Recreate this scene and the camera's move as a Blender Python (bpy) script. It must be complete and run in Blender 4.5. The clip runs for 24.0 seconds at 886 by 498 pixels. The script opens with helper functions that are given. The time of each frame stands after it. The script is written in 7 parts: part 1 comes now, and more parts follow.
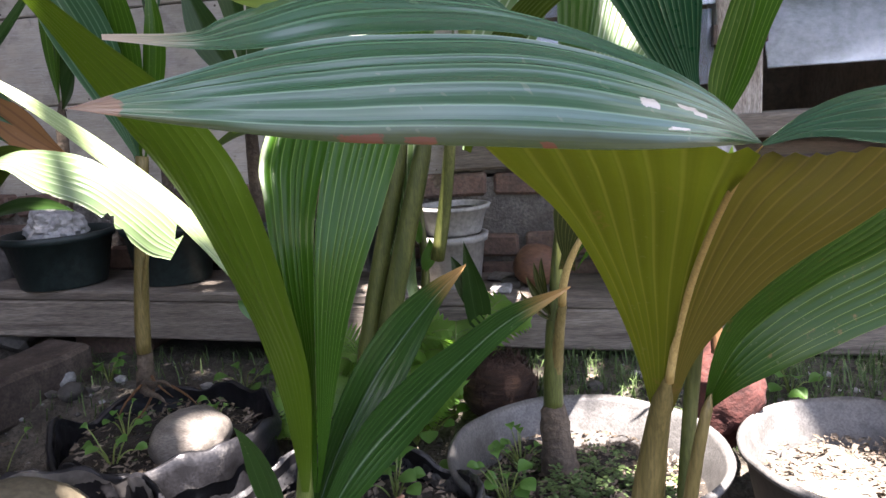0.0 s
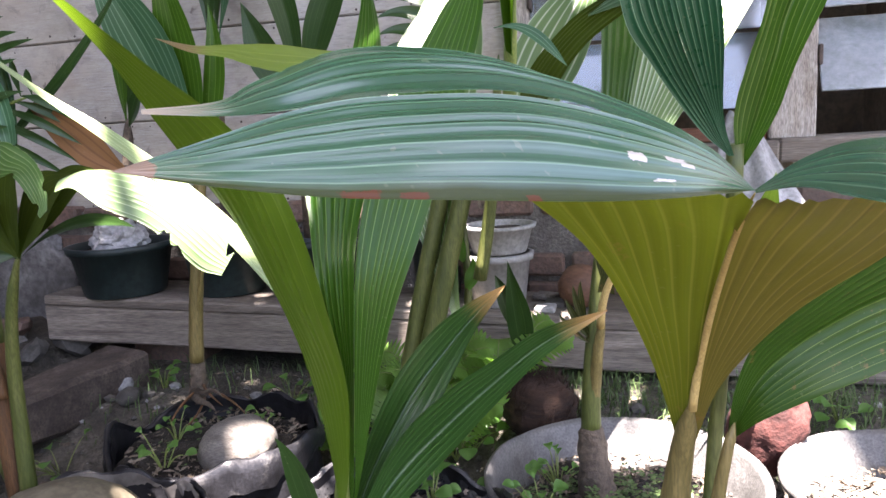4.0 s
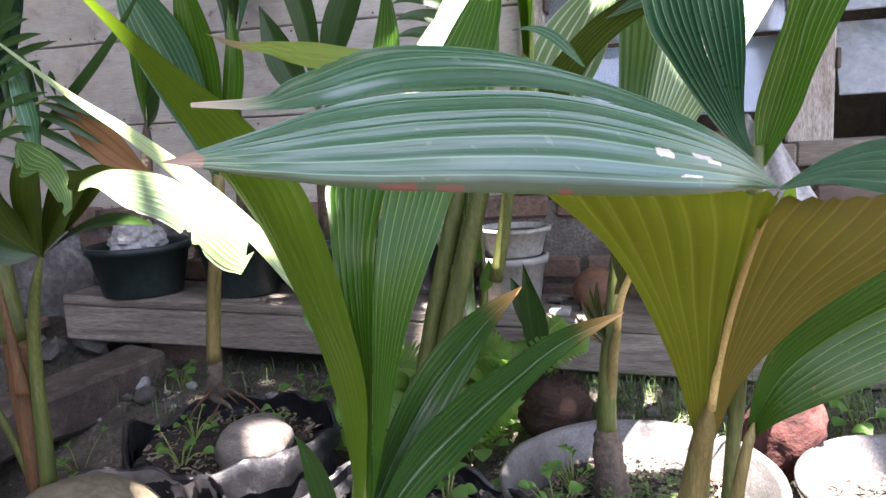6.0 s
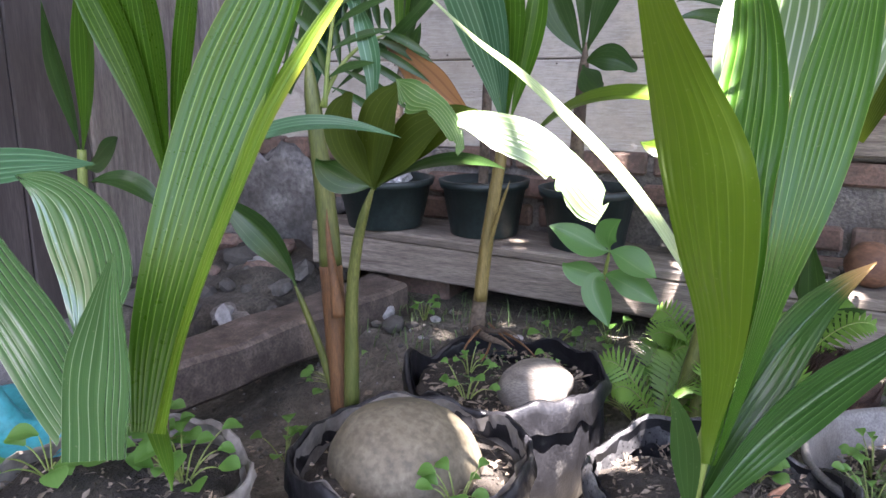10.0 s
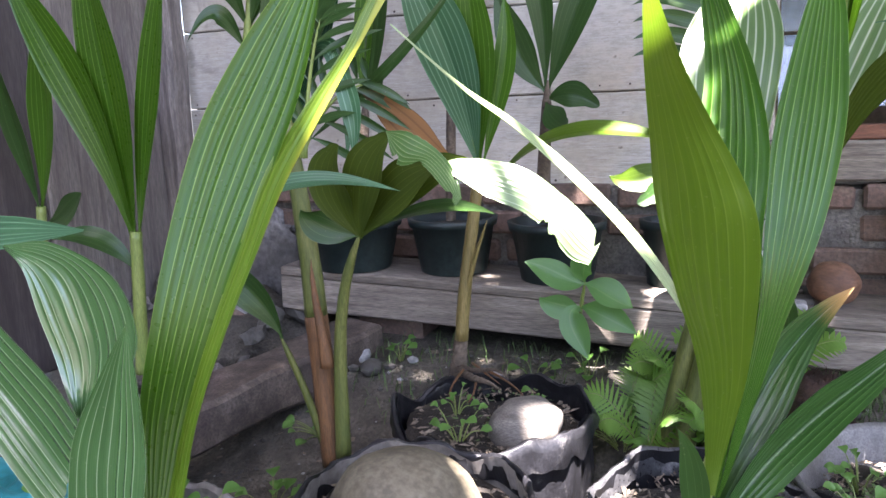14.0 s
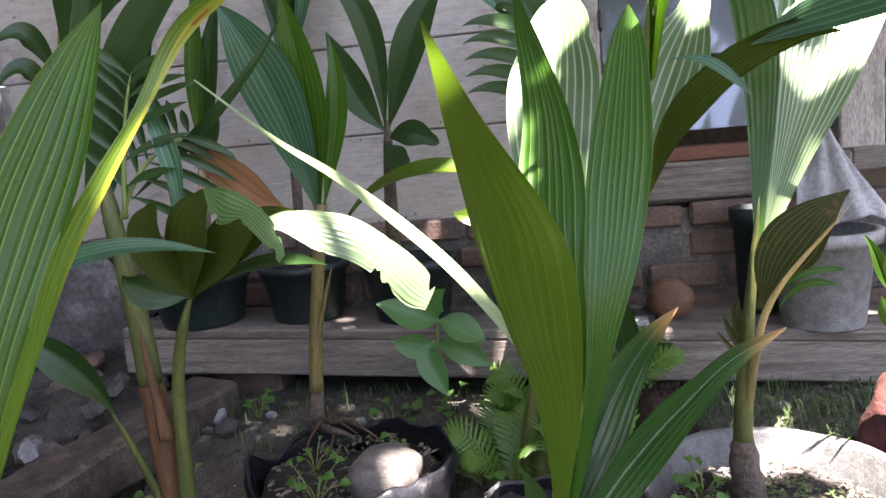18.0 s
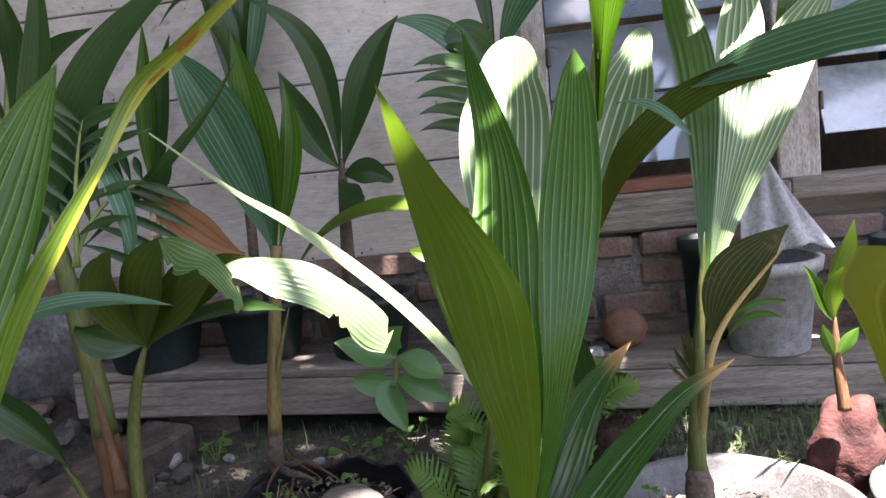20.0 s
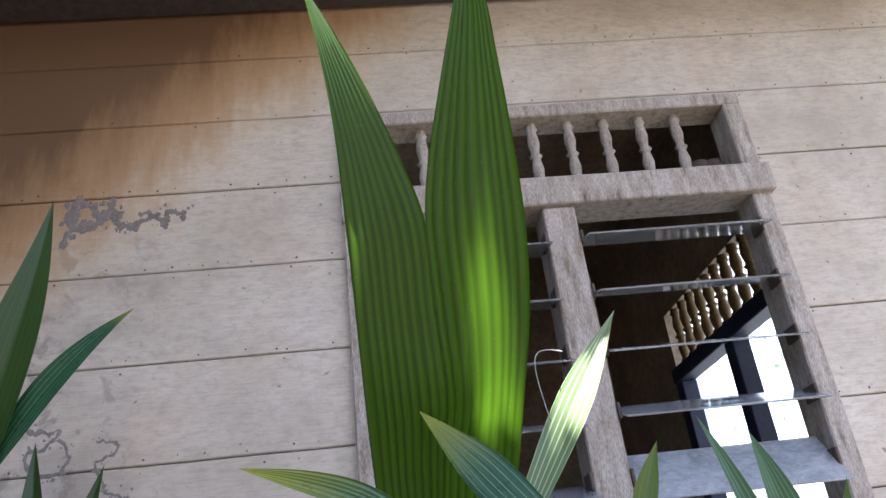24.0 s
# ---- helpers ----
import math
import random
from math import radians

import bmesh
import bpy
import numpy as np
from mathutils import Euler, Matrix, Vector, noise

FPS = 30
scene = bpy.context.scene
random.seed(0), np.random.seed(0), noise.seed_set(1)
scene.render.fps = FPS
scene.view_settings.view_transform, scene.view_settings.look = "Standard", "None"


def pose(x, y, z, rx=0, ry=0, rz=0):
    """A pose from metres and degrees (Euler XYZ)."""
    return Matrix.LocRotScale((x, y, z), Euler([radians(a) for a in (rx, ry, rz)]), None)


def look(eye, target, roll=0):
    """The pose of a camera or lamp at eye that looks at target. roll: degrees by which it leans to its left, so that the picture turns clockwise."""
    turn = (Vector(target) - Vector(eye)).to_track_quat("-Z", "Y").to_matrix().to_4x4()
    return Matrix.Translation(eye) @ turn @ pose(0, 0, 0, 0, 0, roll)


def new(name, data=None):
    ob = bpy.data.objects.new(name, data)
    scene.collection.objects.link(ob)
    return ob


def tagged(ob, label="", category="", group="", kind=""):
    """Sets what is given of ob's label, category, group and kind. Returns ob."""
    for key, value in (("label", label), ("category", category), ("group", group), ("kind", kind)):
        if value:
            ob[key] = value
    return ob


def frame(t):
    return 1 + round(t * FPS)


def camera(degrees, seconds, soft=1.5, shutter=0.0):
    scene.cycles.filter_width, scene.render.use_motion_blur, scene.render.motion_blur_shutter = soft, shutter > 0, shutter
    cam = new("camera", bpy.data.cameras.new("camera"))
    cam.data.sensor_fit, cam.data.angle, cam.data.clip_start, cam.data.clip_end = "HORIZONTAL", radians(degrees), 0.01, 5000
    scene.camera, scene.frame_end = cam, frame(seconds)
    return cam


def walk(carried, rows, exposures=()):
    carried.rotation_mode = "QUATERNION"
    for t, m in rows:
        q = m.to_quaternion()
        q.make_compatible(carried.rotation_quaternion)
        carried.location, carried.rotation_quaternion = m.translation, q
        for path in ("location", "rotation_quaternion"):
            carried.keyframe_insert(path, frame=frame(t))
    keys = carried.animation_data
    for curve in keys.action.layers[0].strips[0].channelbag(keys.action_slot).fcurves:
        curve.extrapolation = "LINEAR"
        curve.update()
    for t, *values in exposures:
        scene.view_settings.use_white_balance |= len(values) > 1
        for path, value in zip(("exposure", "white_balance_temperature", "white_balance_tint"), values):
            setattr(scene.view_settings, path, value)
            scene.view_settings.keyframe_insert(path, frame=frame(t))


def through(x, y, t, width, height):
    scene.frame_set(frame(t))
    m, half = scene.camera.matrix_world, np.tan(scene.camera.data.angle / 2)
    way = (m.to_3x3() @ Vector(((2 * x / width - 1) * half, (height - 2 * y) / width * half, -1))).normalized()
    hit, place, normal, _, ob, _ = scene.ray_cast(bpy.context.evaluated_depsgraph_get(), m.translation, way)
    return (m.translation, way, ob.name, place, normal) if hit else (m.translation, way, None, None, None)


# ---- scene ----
cam = camera(60.8, 24.0)
PATH = [
    (0, (0.274, 0.479, 0.588), (-0.053, 2.417, 0.217), -3.8),
    (0.5, (0.277, 0.478, 0.579), (-0.08, 2.404, 0.173), -2.9),
    (1, (0.276, 0.46, 0.596), (-0.157, 2.37, 0.189), -3.7),
    (1.5, (0.279, 0.453, 0.598), (-0.193, 2.357, 0.211), -3.6),
    (2, (0.297, 0.466, 0.593), (-0.208, 2.366, 0.226), -3.1),
    (2.5, (0.301, 0.456, 0.597), (-0.177, 2.365, 0.237), -2.8),
    (4.5, (0.292, 0.463, 0.598), (-0.176, 2.381, 0.279), -3.4),
    (5, (0.294, 0.46, 0.597), (-0.185, 2.375, 0.277), -3.4),
    (5.5, (0.294, 0.458, 0.598), (-0.193, 2.372, 0.28), -3.4),
    (6, (0.289, 0.455, 0.596), (-0.207, 2.367, 0.283), -3.1),
    (6.5, (0.303, 0.457, 0.598), (-0.249, 2.351, 0.265), -3.0),
    (7, (0.29, 0.446, 0.589), (-0.361, 2.303, 0.235), -3.0),
    (7.5, (0.287, 0.435, 0.583), (-0.423, 2.263, 0.191), -2.6),
    (8, (0.297, 0.448, 0.588), (-0.454, 2.255, 0.176), -3.3),
    (8.5, (0.275, 0.456, 0.578), (-0.412, 2.288, 0.166), -3.5),
    (9, (0.223, 0.448, 0.56), (-0.43, 2.272, 0.066), -2.0),
    (9.5, (0.154, 0.403, 0.585), (-0.595, 2.186, 0.077), -2.2),
    (10, (0.072, 0.387, 0.608), (-0.759, 2.151, 0.163), -0.1),
    (10.5, (0.062, 0.378, 0.624), (-0.832, 2.124, 0.229), 0.1),
    (11, (0.052, 0.366, 0.624), (-0.851, 2.116, 0.277), -0.1),
    (11.5, (0.041, 0.36, 0.622), (-0.866, 2.112, 0.291), 0.2),
    (13.5, (0.015, 0.352, 0.624), (-0.878, 2.101, 0.248), -1.7),
    (14, (0.027, 0.368, 0.628), (-0.686, 2.2, 0.259), -2.2),
    (14.5, (0.034, 0.382, 0.631), (-0.612, 2.239, 0.266), -2.9),
    (15, (0.045, 0.386, 0.634), (-0.563, 2.257, 0.276), -3.3),
    (15.5, (0.042, 0.385, 0.627), (-0.544, 2.267, 0.288), -3.3),
    (16, (0.056, 0.398, 0.633), (-0.461, 2.298, 0.285), -4.4),
    (16.5, (0.057, 0.403, 0.636), (-0.37, 2.326, 0.29), -4.5),
    (17, (0.059, 0.402, 0.637), (-0.337, 2.334, 0.307), -4.8),
    (17.5, (0.062, 0.4, 0.639), (-0.327, 2.337, 0.324), -5.0),
    (18, (0.062, 0.397, 0.641), (-0.324, 2.335, 0.335), -5.1),
    (18.5, (0.064, 0.392, 0.652), (-0.31, 2.334, 0.355), -5.3),
    (20.5, (0.064, 0.387, 0.666), (-0.177, 2.358, 0.428), -6.1),
    (21, (0.072, 0.407, 0.698), (-0.131, 2.383, 0.469), -6.3),
    (21.5, (0.089, 0.414, 0.757), (0.088, 2.412, 0.655), -5.1),
    (22, (0.116, 0.4, 0.838), (0.244, 2.388, 1.021), -4.9),
    (22.5, (0.117, 0.389, 0.876), (0.296, 2.351, 1.224), -5.9),
    (23, (0.121, 0.376, 0.901), (0.308, 2.282, 1.477), -6.7),
    (23.5, (0.12, 0.361, 0.923), (0.308, 2.202, 1.682), -6.8),
    (24, (0.126, 0.353, 0.926), (0.307, 2.147, 1.791), -6.9),
]
walk(cam, [(t, look(eye, target, roll)) for t, eye, target, roll in PATH], exposures=((0, 3.62, 6450, 22), (1, 4.08, 6450, 23), (2, 4.12, 6450, 24), (4.5, 4.15, 6450, 24), (6, 4.12, 6450, 24), (7, 4.06, 6450, 24), (8, 4.3, 6450, 24), (9, 4.52, 6400, 24), (11, 4.7, 6200, 24), (14, 4.58, 6200, 24), (15, 4.22, 6200, 24), (17, 4.06, 6300, 24), (18, 3.9, 6350, 24), (21, 3.77, 6350, 24), (22, 3.7, 6250, 24), (23, 3.6, 6150, 23), (24, 3.6, 6150, 22)))

# ---- world, sun, exposure ----
SUN = Vector((0.15, -0.27, 0.94)).normalized()
world = bpy.data.worlds.new("sky")
scene.world = world
world.use_nodes = True
wt = world.node_tree
sky = wt.nodes.new("ShaderNodeTexSky")
sky.sky_type = "NISHITA"
sky.sun_disc = False
sky.dust_density = 3.0
sky.sun_elevation = math.asin(SUN.z)
sky.sun_rotation = math.atan2(SUN.x, SUN.y)
wt.nodes["Background"].inputs["Strength"].default_value = 0.056
wt.links.new(sky.outputs[0], wt.nodes["Background"].inputs[0])
sun_data = bpy.data.lights.new("sun", "SUN")
sun_data.energy, sun_data.angle, sun_data.color = 5.0, radians(0.42), (1.0, 0.95, 0.87)
sun = new("sun", sun_data)
sun.matrix_world = look((0, 0, 8), Vector((0, 0, 8)) - SUN)


# ---- materials ----
class Nodes:
    """Short hands for building a node tree."""

    def __init__(self, name):
        self.mat = bpy.data.materials.new(name)
        self.mat.use_nodes = True
        self.t = self.mat.node_tree
        self.b = self.t.nodes["Principled BSDF"]
        self.out = self.t.nodes["Material Output"]

    def put(self, socket, value):
        if isinstance(value, bpy.types.NodeSocket):
            self.t.links.new(value, socket)
        elif isinstance(value, (tuple, list)) and len(value) == 3 and socket.type == "RGBA":
            socket.default_value = (*value, 1)
        else:
            socket.default_value = value

    def coord(self, scale=(1, 1, 1), kind="Object"):
        c = self.t.nodes.new("ShaderNodeTexCoord")
        m = self.t.nodes.new("ShaderNodeMapping")
        m.inputs["Scale"].default_value = scale
        self.t.links.new(c.outputs[kind], m.inputs["Vector"])
        return m.outputs[0]

    def noise(self, scale, coord=None, detail=4, rough=0.55, distort=0.0):
        n = self.t.nodes.new("ShaderNodeTexNoise")
        n.inputs["Scale"].default_value = scale
        n.inputs["Detail"].default_value = detail
        n.inputs["Roughness"].default_value = rough
        n.inputs["Distortion"].default_value = distort
        self.t.links.new(coord or self.coord(), n.inputs["Vector"])
        return n.outputs["Fac"]

    def ramp(self, fac, stops):
        r = self.t.nodes.new("ShaderNodeValToRGB")
        e = r.color_ramp.elements
        while len(e) < len(stops):
            e.new(0.5)
        for el, (p, c) in zip(e, stops):
            el.position = p
            el.color = (*c, 1) if len(c) == 3 else c
        self.put(r.inputs[0], fac)
        return r.outputs[0]

    def mix(self, fac, a, b, blend="MIX"):
        m = self.t.nodes.new("ShaderNodeMix")
        m.data_type, m.blend_type = "RGBA", blend
        self.put(m.inputs[0], fac)
        self.put(m.inputs[6], a)
        self.put(m.inputs[7], b)
        return m.outputs[2]

    def math(self, op, a, b=0.0, clamp=False):
        m = self.t.nodes.new("ShaderNodeMath")
        m.operation, m.use_clamp = op, clamp
        self.put(m.inputs[0], a)
        self.put(m.inputs[1], b)
        return m.outputs[0]

    def random(self):
        return self.t.nodes.new("ShaderNodeObjectInfo").outputs["Random"]

    def bump(self, height, strength=0.3, distance=0.01):
        b = self.t.nodes.new("ShaderNodeBump")
        b.inputs["Strength"].default_value = strength
        b.inputs["Distance"].default_value = distance
        self.t.links.new(height, b.inputs["Height"])
        self.t.links.new(b.outputs[0], self.b.inputs["Normal"])

    def set(self, **kw):
        names = dict(color="Base Color", rough="Roughness", metal="Metallic", spec="Specular IOR Level", trans="Transmission Weight",
                     ior="IOR", coat="Coat Weight", alpha="Alpha")
        for k, v in kw.items():
            self.put(self.b.inputs[names[k]], v)
        return self


def leaf_material(name, dark, light, vein, pleats=9, rough=0.34, through=0.35, tip=None, blotch=0.0, fleck=22, scars=(), wide=1.0, gloss=0.6, edge=None, hem=None, even=0.6):
    """Ribbed palm leaf: paler veins along it, streaks, specks, a dry tip, and light let through."""
    n = Nodes(name)
    uv = n.t.nodes.new("ShaderNodeTexCoord").outputs["UV"]
    sep = n.t.nodes.new("ShaderNodeSeparateXYZ")
    n.t.links.new(uv, sep.inputs[0])
    u, v = sep.outputs[0], sep.outputs[1]
    m = n.t.nodes.new("ShaderNodeMapping")
    m.inputs["Scale"].default_value = (44, 0.5, 1)
    n.t.links.new(uv, m.inputs[0])
    streak = n.noise(1.0, m.outputs[0], detail=1)
    big = n.noise(14, detail=4)
    fine = n.noise(160, detail=2)
    base = n.mix(n.ramp(n.math("ADD", n.math("MULTIPLY", streak, 0.6), n.math("MULTIPLY", big, 0.4)), [(0.30, (0.28, 0.28, 0.28)), (0.70, (0.75, 0.75, 0.75))]), dark, light)
    base = n.mix(n.math("MULTIPLY", n.random(), 0.35), base, light)
    saw = n.math("PINGPONG", n.math("MULTIPLY", u, float(pleats)), 0.5)
    line = n.ramp(saw, [(0.0, (1, 1, 1)), (0.03 * wide, (0.75, 0.75, 0.75)), (0.065 * wide, (0, 0, 0))])
    hair = n.ramp(n.math("PINGPONG", n.math("MULTIPLY", u, float(pleats) * 6), 0.5), [(0.0, (0.03, 0.03, 0.03)), (0.22, (0, 0, 0))])
    base = n.mix(hair, base, vein)
    base = n.mix(n.math("MULTIPLY", line, 0.6), base, vein)
    speck = n.ramp(n.noise(260, detail=1), [(0.72, (0, 0, 0)), (0.76, (1, 1, 1))])
    base = n.mix(n.math("MULTIPLY", speck, 0.10), base, (0.42, 0.40, 0.24))
    if blotch:
        spot = n.ramp(n.noise(fleck, detail=6, rough=0.7), [(0.66 - 0.06 * blotch, (0, 0, 0)), (0.71, (1, 1, 1))])
        base = n.mix(n.math("MULTIPLY", spot, 0.8), base, (0.20, 0.11, 0.04))
    if tip:
        at, colour = tip
        ragged = n.math("ADD", v, n.math("MULTIPLY", n.math("SUBTRACT", streak, 0.5), 0.16))
        base = n.mix(n.ramp(ragged, [(at - 0.06, (0, 0, 0)), (min(at + 0.05, 0.99), (1, 1, 1))]), base, colour)
    if edge:
        at, colour = edge
        wander = n.math("ADD", n.math("MULTIPLY", n.math("SUBTRACT", big, 0.5), 0.10), n.math("MULTIPLY", n.math("SUBTRACT", v, 0.55), 0.5))
        base = n.mix(n.ramp(n.math("ADD", u, wander), [(at - 0.05, (0, 0, 0)), (at + 0.05, (0.9, 0.9, 0.9))]), base, colour)
    if hem:
        at, colour = hem
        dull = n.ramp(n.math("ADD", u, n.math("MULTIPLY", n.math("SUBTRACT", big, 0.5), 0.10)), [(at - 0.02, (0.85, 0.85, 0.85)), (at + 0.05, (0, 0, 0))])
        base = n.mix(dull, base, colour)
        gloss = n.math("MULTIPLY", n.math("SUBTRACT", 1.0, dull), gloss)
    for (su, sv, ru, rv, colour) in scars:
        du = n.math("DIVIDE", n.math("SUBTRACT", u, su), ru)
        dv = n.math("DIVIDE", n.math("SUBTRACT", v, sv), rv)
        d = n.math("ADD", n.math("MAXIMUM", n.math("MULTIPLY", du, du), n.math("MULTIPLY", dv, dv)), n.math("MULTIPLY", n.math("SUBTRACT", n.noise(95, detail=4, rough=0.75), 0.5), 4.2))
        base = n.mix(n.ramp(d, [(0.60, (1, 1, 1)), (0.85, (0, 0, 0))]), base, colour)
    n.set(color=base, rough=n.math("ADD", n.math("MULTIPLY", fine, 0.07), rough - 0.03), spec=gloss)
    n.bump(n.math("ADD", n.math("MULTIPLY", streak, 0.6), n.math("MULTIPLY", line, 0.4)), 0.14, 0.0015)
    tr = n.t.nodes.new("ShaderNodeBsdfTranslucent")
    n.put(tr.inputs[0], n.mix(even, base, tuple(min(1, c * f) for c, f in zip(light, (1.9, 2.0, 1.1)))))
    ms = n.t.nodes.new("ShaderNodeMixShader")
    ms.inputs[0].default_value = through
    n.t.links.new(n.b.outputs[0], ms.inputs[1])
    n.t.links.new(tr.outputs[0], ms.inputs[2])
    n.t.links.new(ms.outputs[0], n.out.inputs[0])
    return n.mat


M_LEAF = leaf_material("palm_leaf", (0.012, 0.048, 0.004), (0.048, 0.114, 0.008), (0.19, 0.30, 0.06), rough=0.34, through=0.24, gloss=0.28)
M_FRESH = leaf_material("palm_leaf_fresh", (0.009, 0.042, 0.002), (0.035, 0.092, 0.005), (0.22, 0.34, 0.06), rough=0.28, through=0.28, gloss=0.34)
M_SHEEN = leaf_material("palm_leaf_waxy", (0.012, 0.050, 0.012), (0.056, 0.128, 0.038), (0.34, 0.44, 0.24), rough=0.22, through=0.2, gloss=1.0)
# Pale base paints sunlight onto the eaten blade.
M_PALELIT = leaf_material("palm_leaf_pale_sunlit_tone", (0.050, 0.100, 0.036), (0.135, 0.195, 0.088), (0.48, 0.55, 0.38), rough=0.30, through=0.16, gloss=0.4)
M_RAGGED = leaf_material("palm_leaf_ragged", (0.022, 0.064, 0.012), (0.062, 0.124, 0.028), (0.34, 0.42, 0.20), blotch=0.4, wide=1.6, gloss=0.35)
# The blue in this green paints in a sheen of sky.
M_TEAL = leaf_material("palm_leaf_sheen_blue", (0.014, 0.058, 0.024), (0.046, 0.116, 0.050), (0.18, 0.30, 0.17), rough=0.36, through=0.15, gloss=0.32, wide=2.0)
M_SEA = leaf_material("palm_leaf_blue_green", (0.004, 0.038, 0.017), (0.017, 0.076, 0.036), (0.26, 0.40, 0.24), rough=0.28, through=0.16, gloss=0.30, tip=(0.93, (0.16, 0.19, 0.02)))
M_YELLOW = leaf_material("palm_leaf_yellowish", (0.034, 0.078, 0.004), (0.080, 0.134, 0.008), (0.14, 0.20, 0.03), rough=0.34, through=0.24, gloss=0.4)
DRY, RUST = (0.44, 0.40, 0.345), (0.085, 0.032, 0.014)
M_BLADE = leaf_material("palm_leaf_folded_blade", (0.009, 0.044, 0.019), (0.048, 0.112, 0.060), (0.15, 0.26, 0.15), rough=0.22, through=0.08, gloss=1.0, wide=1.2, hem=(0.08, (0.034, 0.036, 0.008)),
                        scars=((0.33, 0.300, 0.034, 0.017, DRY), (0.36, 0.222, 0.026, 0.022, DRY), (0.33, 0.198, 0.020, 0.016, DRY), (0.17, 0.255, 0.014, 0.026, DRY), (0.03, 0.73, 0.040, 0.030, RUST), (0.03, 0.66, 0.025, 0.020, RUST), (0.02, 0.5, 0.022, 0.012, RUST), (0.4, 0.99, 0.6, 0.03, (0.16, 0.10, 0.06))))
M_BLADETOP = leaf_material("palm_leaf_folded_top", (0.009, 0.044, 0.019), (0.048, 0.112, 0.060), (0.15, 0.26, 0.15), rough=0.22, through=0.08, gloss=1.0, wide=1.2, tip=(0.95, (0.30, 0.24, 0.17)))
M_STRIP = leaf_material("palm_leaf_yellow_strip", (0.070, 0.120, 0.010), (0.130, 0.180, 0.020), (0.24, 0.28, 0.06), rough=0.4, through=0.24, tip=(0.80, (0.16, 0.09, 0.05)))
M_OLIVEDARK = leaf_material("palm_leaf_dark_olive", (0.018, 0.034, 0.003), (0.046, 0.068, 0.007), (0.10, 0.13, 0.022), rough=0.5, through=0.22, gloss=0.26)
M_CENTRE = leaf_material("palm_leaf_centre", (0.008, 0.040, 0.003), (0.034, 0.096, 0.007), (0.22, 0.34, 0.08), rough=0.30, through=0.24, gloss=0.26)
M_TALLR = leaf_material("palm_leaf_upright", (0.010, 0.045, 0.003), (0.038, 0.098, 0.008), (0.34, 0.42, 0.12), rough=0.34, through=0.26, gloss=0.34)
# Much paler than the other leaves: sunlight put into the base colour.
M_THINLIT = leaf_material("palm_leaf_narrow_sunlit_tone", (0.150, 0.215, 0.080), (0.255, 0.310, 0.150), (0.50, 0.56, 0.34), rough=0.34, through=0.2, gloss=0.5)
# Dark copy of the leaf colour, painting the half turned from the sun.
M_SHADEVEINED = leaf_material("palm_leaf_veined_shade_tone", (0.009, 0.040, 0.003), (0.034, 0.088, 0.007), (0.10, 0.17, 0.035), rough=0.3, through=0.34, gloss=0.35)
# Wide near-black vein bands paint the shaded flanks of the pleats.
M_TALLSHADE = leaf_material("palm_leaf_tall_shaded_pleats", (0.014, 0.048, 0.003), (0.056, 0.128, 0.007), (0.004, 0.014, 0.002), rough=0.36, through=0.5, gloss=0.35, wide=4.4, even=0.2)
M_OLIVE = leaf_material("palm_leaf_underside", (0.040, 0.066, 0.003), (0.118, 0.128, 0.010), (0.24, 0.23, 0.045), wide=1.6, blotch=0.3, rough=0.5, through=0.44, gloss=0.3)
M_TANFAN = leaf_material("palm_leaf_tan_underside", (0.048, 0.046, 0.005), (0.130, 0.106, 0.020), (0.28, 0.21, 0.065), wide=1.8, rough=0.5, blotch=0.3, through=0.38, gloss=0.3)
M_DARK = leaf_material("palm_leaf_dark", (0.008, 0.027, 0.006), (0.030, 0.068, 0.014), (0.07, 0.115, 0.035), rough=0.32, through=0.2, gloss=0.34)
M_TIPPED = leaf_material("palm_leaf_dry_tip", (0.006, 0.030, 0.004), (0.026, 0.072, 0.010), (0.11, 0.20, 0.06), tip=(0.90, (0.36, 0.22, 0.08)), rough=0.30, through=0.10, gloss=0.42)
M_EDGED = leaf_material("palm_leaf_yellow_edge", (0.034, 0.086, 0.005), (0.090, 0.155, 0.012), (0.30, 0.36, 0.07), tip=(0.90, (0.36, 0.32, 0.14)), edge=(0.34, (0.27, 0.28, 0.03)), through=0.32, gloss=0.4, scars=((0.24, 0.80, 0.14, 0.022, (0.22, 0.075, 0.018)), (0.36, 0.74, 0.05, 0.015, (0.24, 0.10, 0.02))))
# Veined leaf with sunlight painted in: pale base, near-white stripes.
M_STRIPEDLIT = leaf_material("palm_leaf_striped_sunlit_tone", (0.046, 0.104, 0.026), (0.120, 0.195, 0.072), (0.62, 0.68, 0.48), rough=0.30, through=0.26, gloss=0.4, wide=2.2)
M_SPOTTED = leaf_material("palm_leaf_spotted", (0.007, 0.032, 0.003), (0.030, 0.074, 0.007), (0.17, 0.24, 0.05), blotch=0.9, fleck=75, rough=0.34, gloss=0.25, through=0.2)
M_BROWN = leaf_material("palm_leaf_dying", (0.010, 0.018, 0.004), (0.034, 0.046, 0.008), (0.24, 0.20, 0.07), rough=0.5, blotch=1.2, fleck=34, through=0.2, gloss=0.35, wide=1.4)
M_DEAD = leaf_material("palm_leaf_dead", (0.110, 0.052, 0.018), (0.270, 0.130, 0.050), (0.07, 0.035, 0.018), rough=0.75, through=0.3, tip=(0.82, (0.03, 0.02, 0.015)), gloss=0.3, wide=2.4, blotch=0.6)
M_WEED = leaf_material("weed_leaf", (0.044, 0.120, 0.016), (0.090, 0.200, 0.034), (0.13, 0.25, 0.06), pleats=4, rough=0.5, through=0.4)
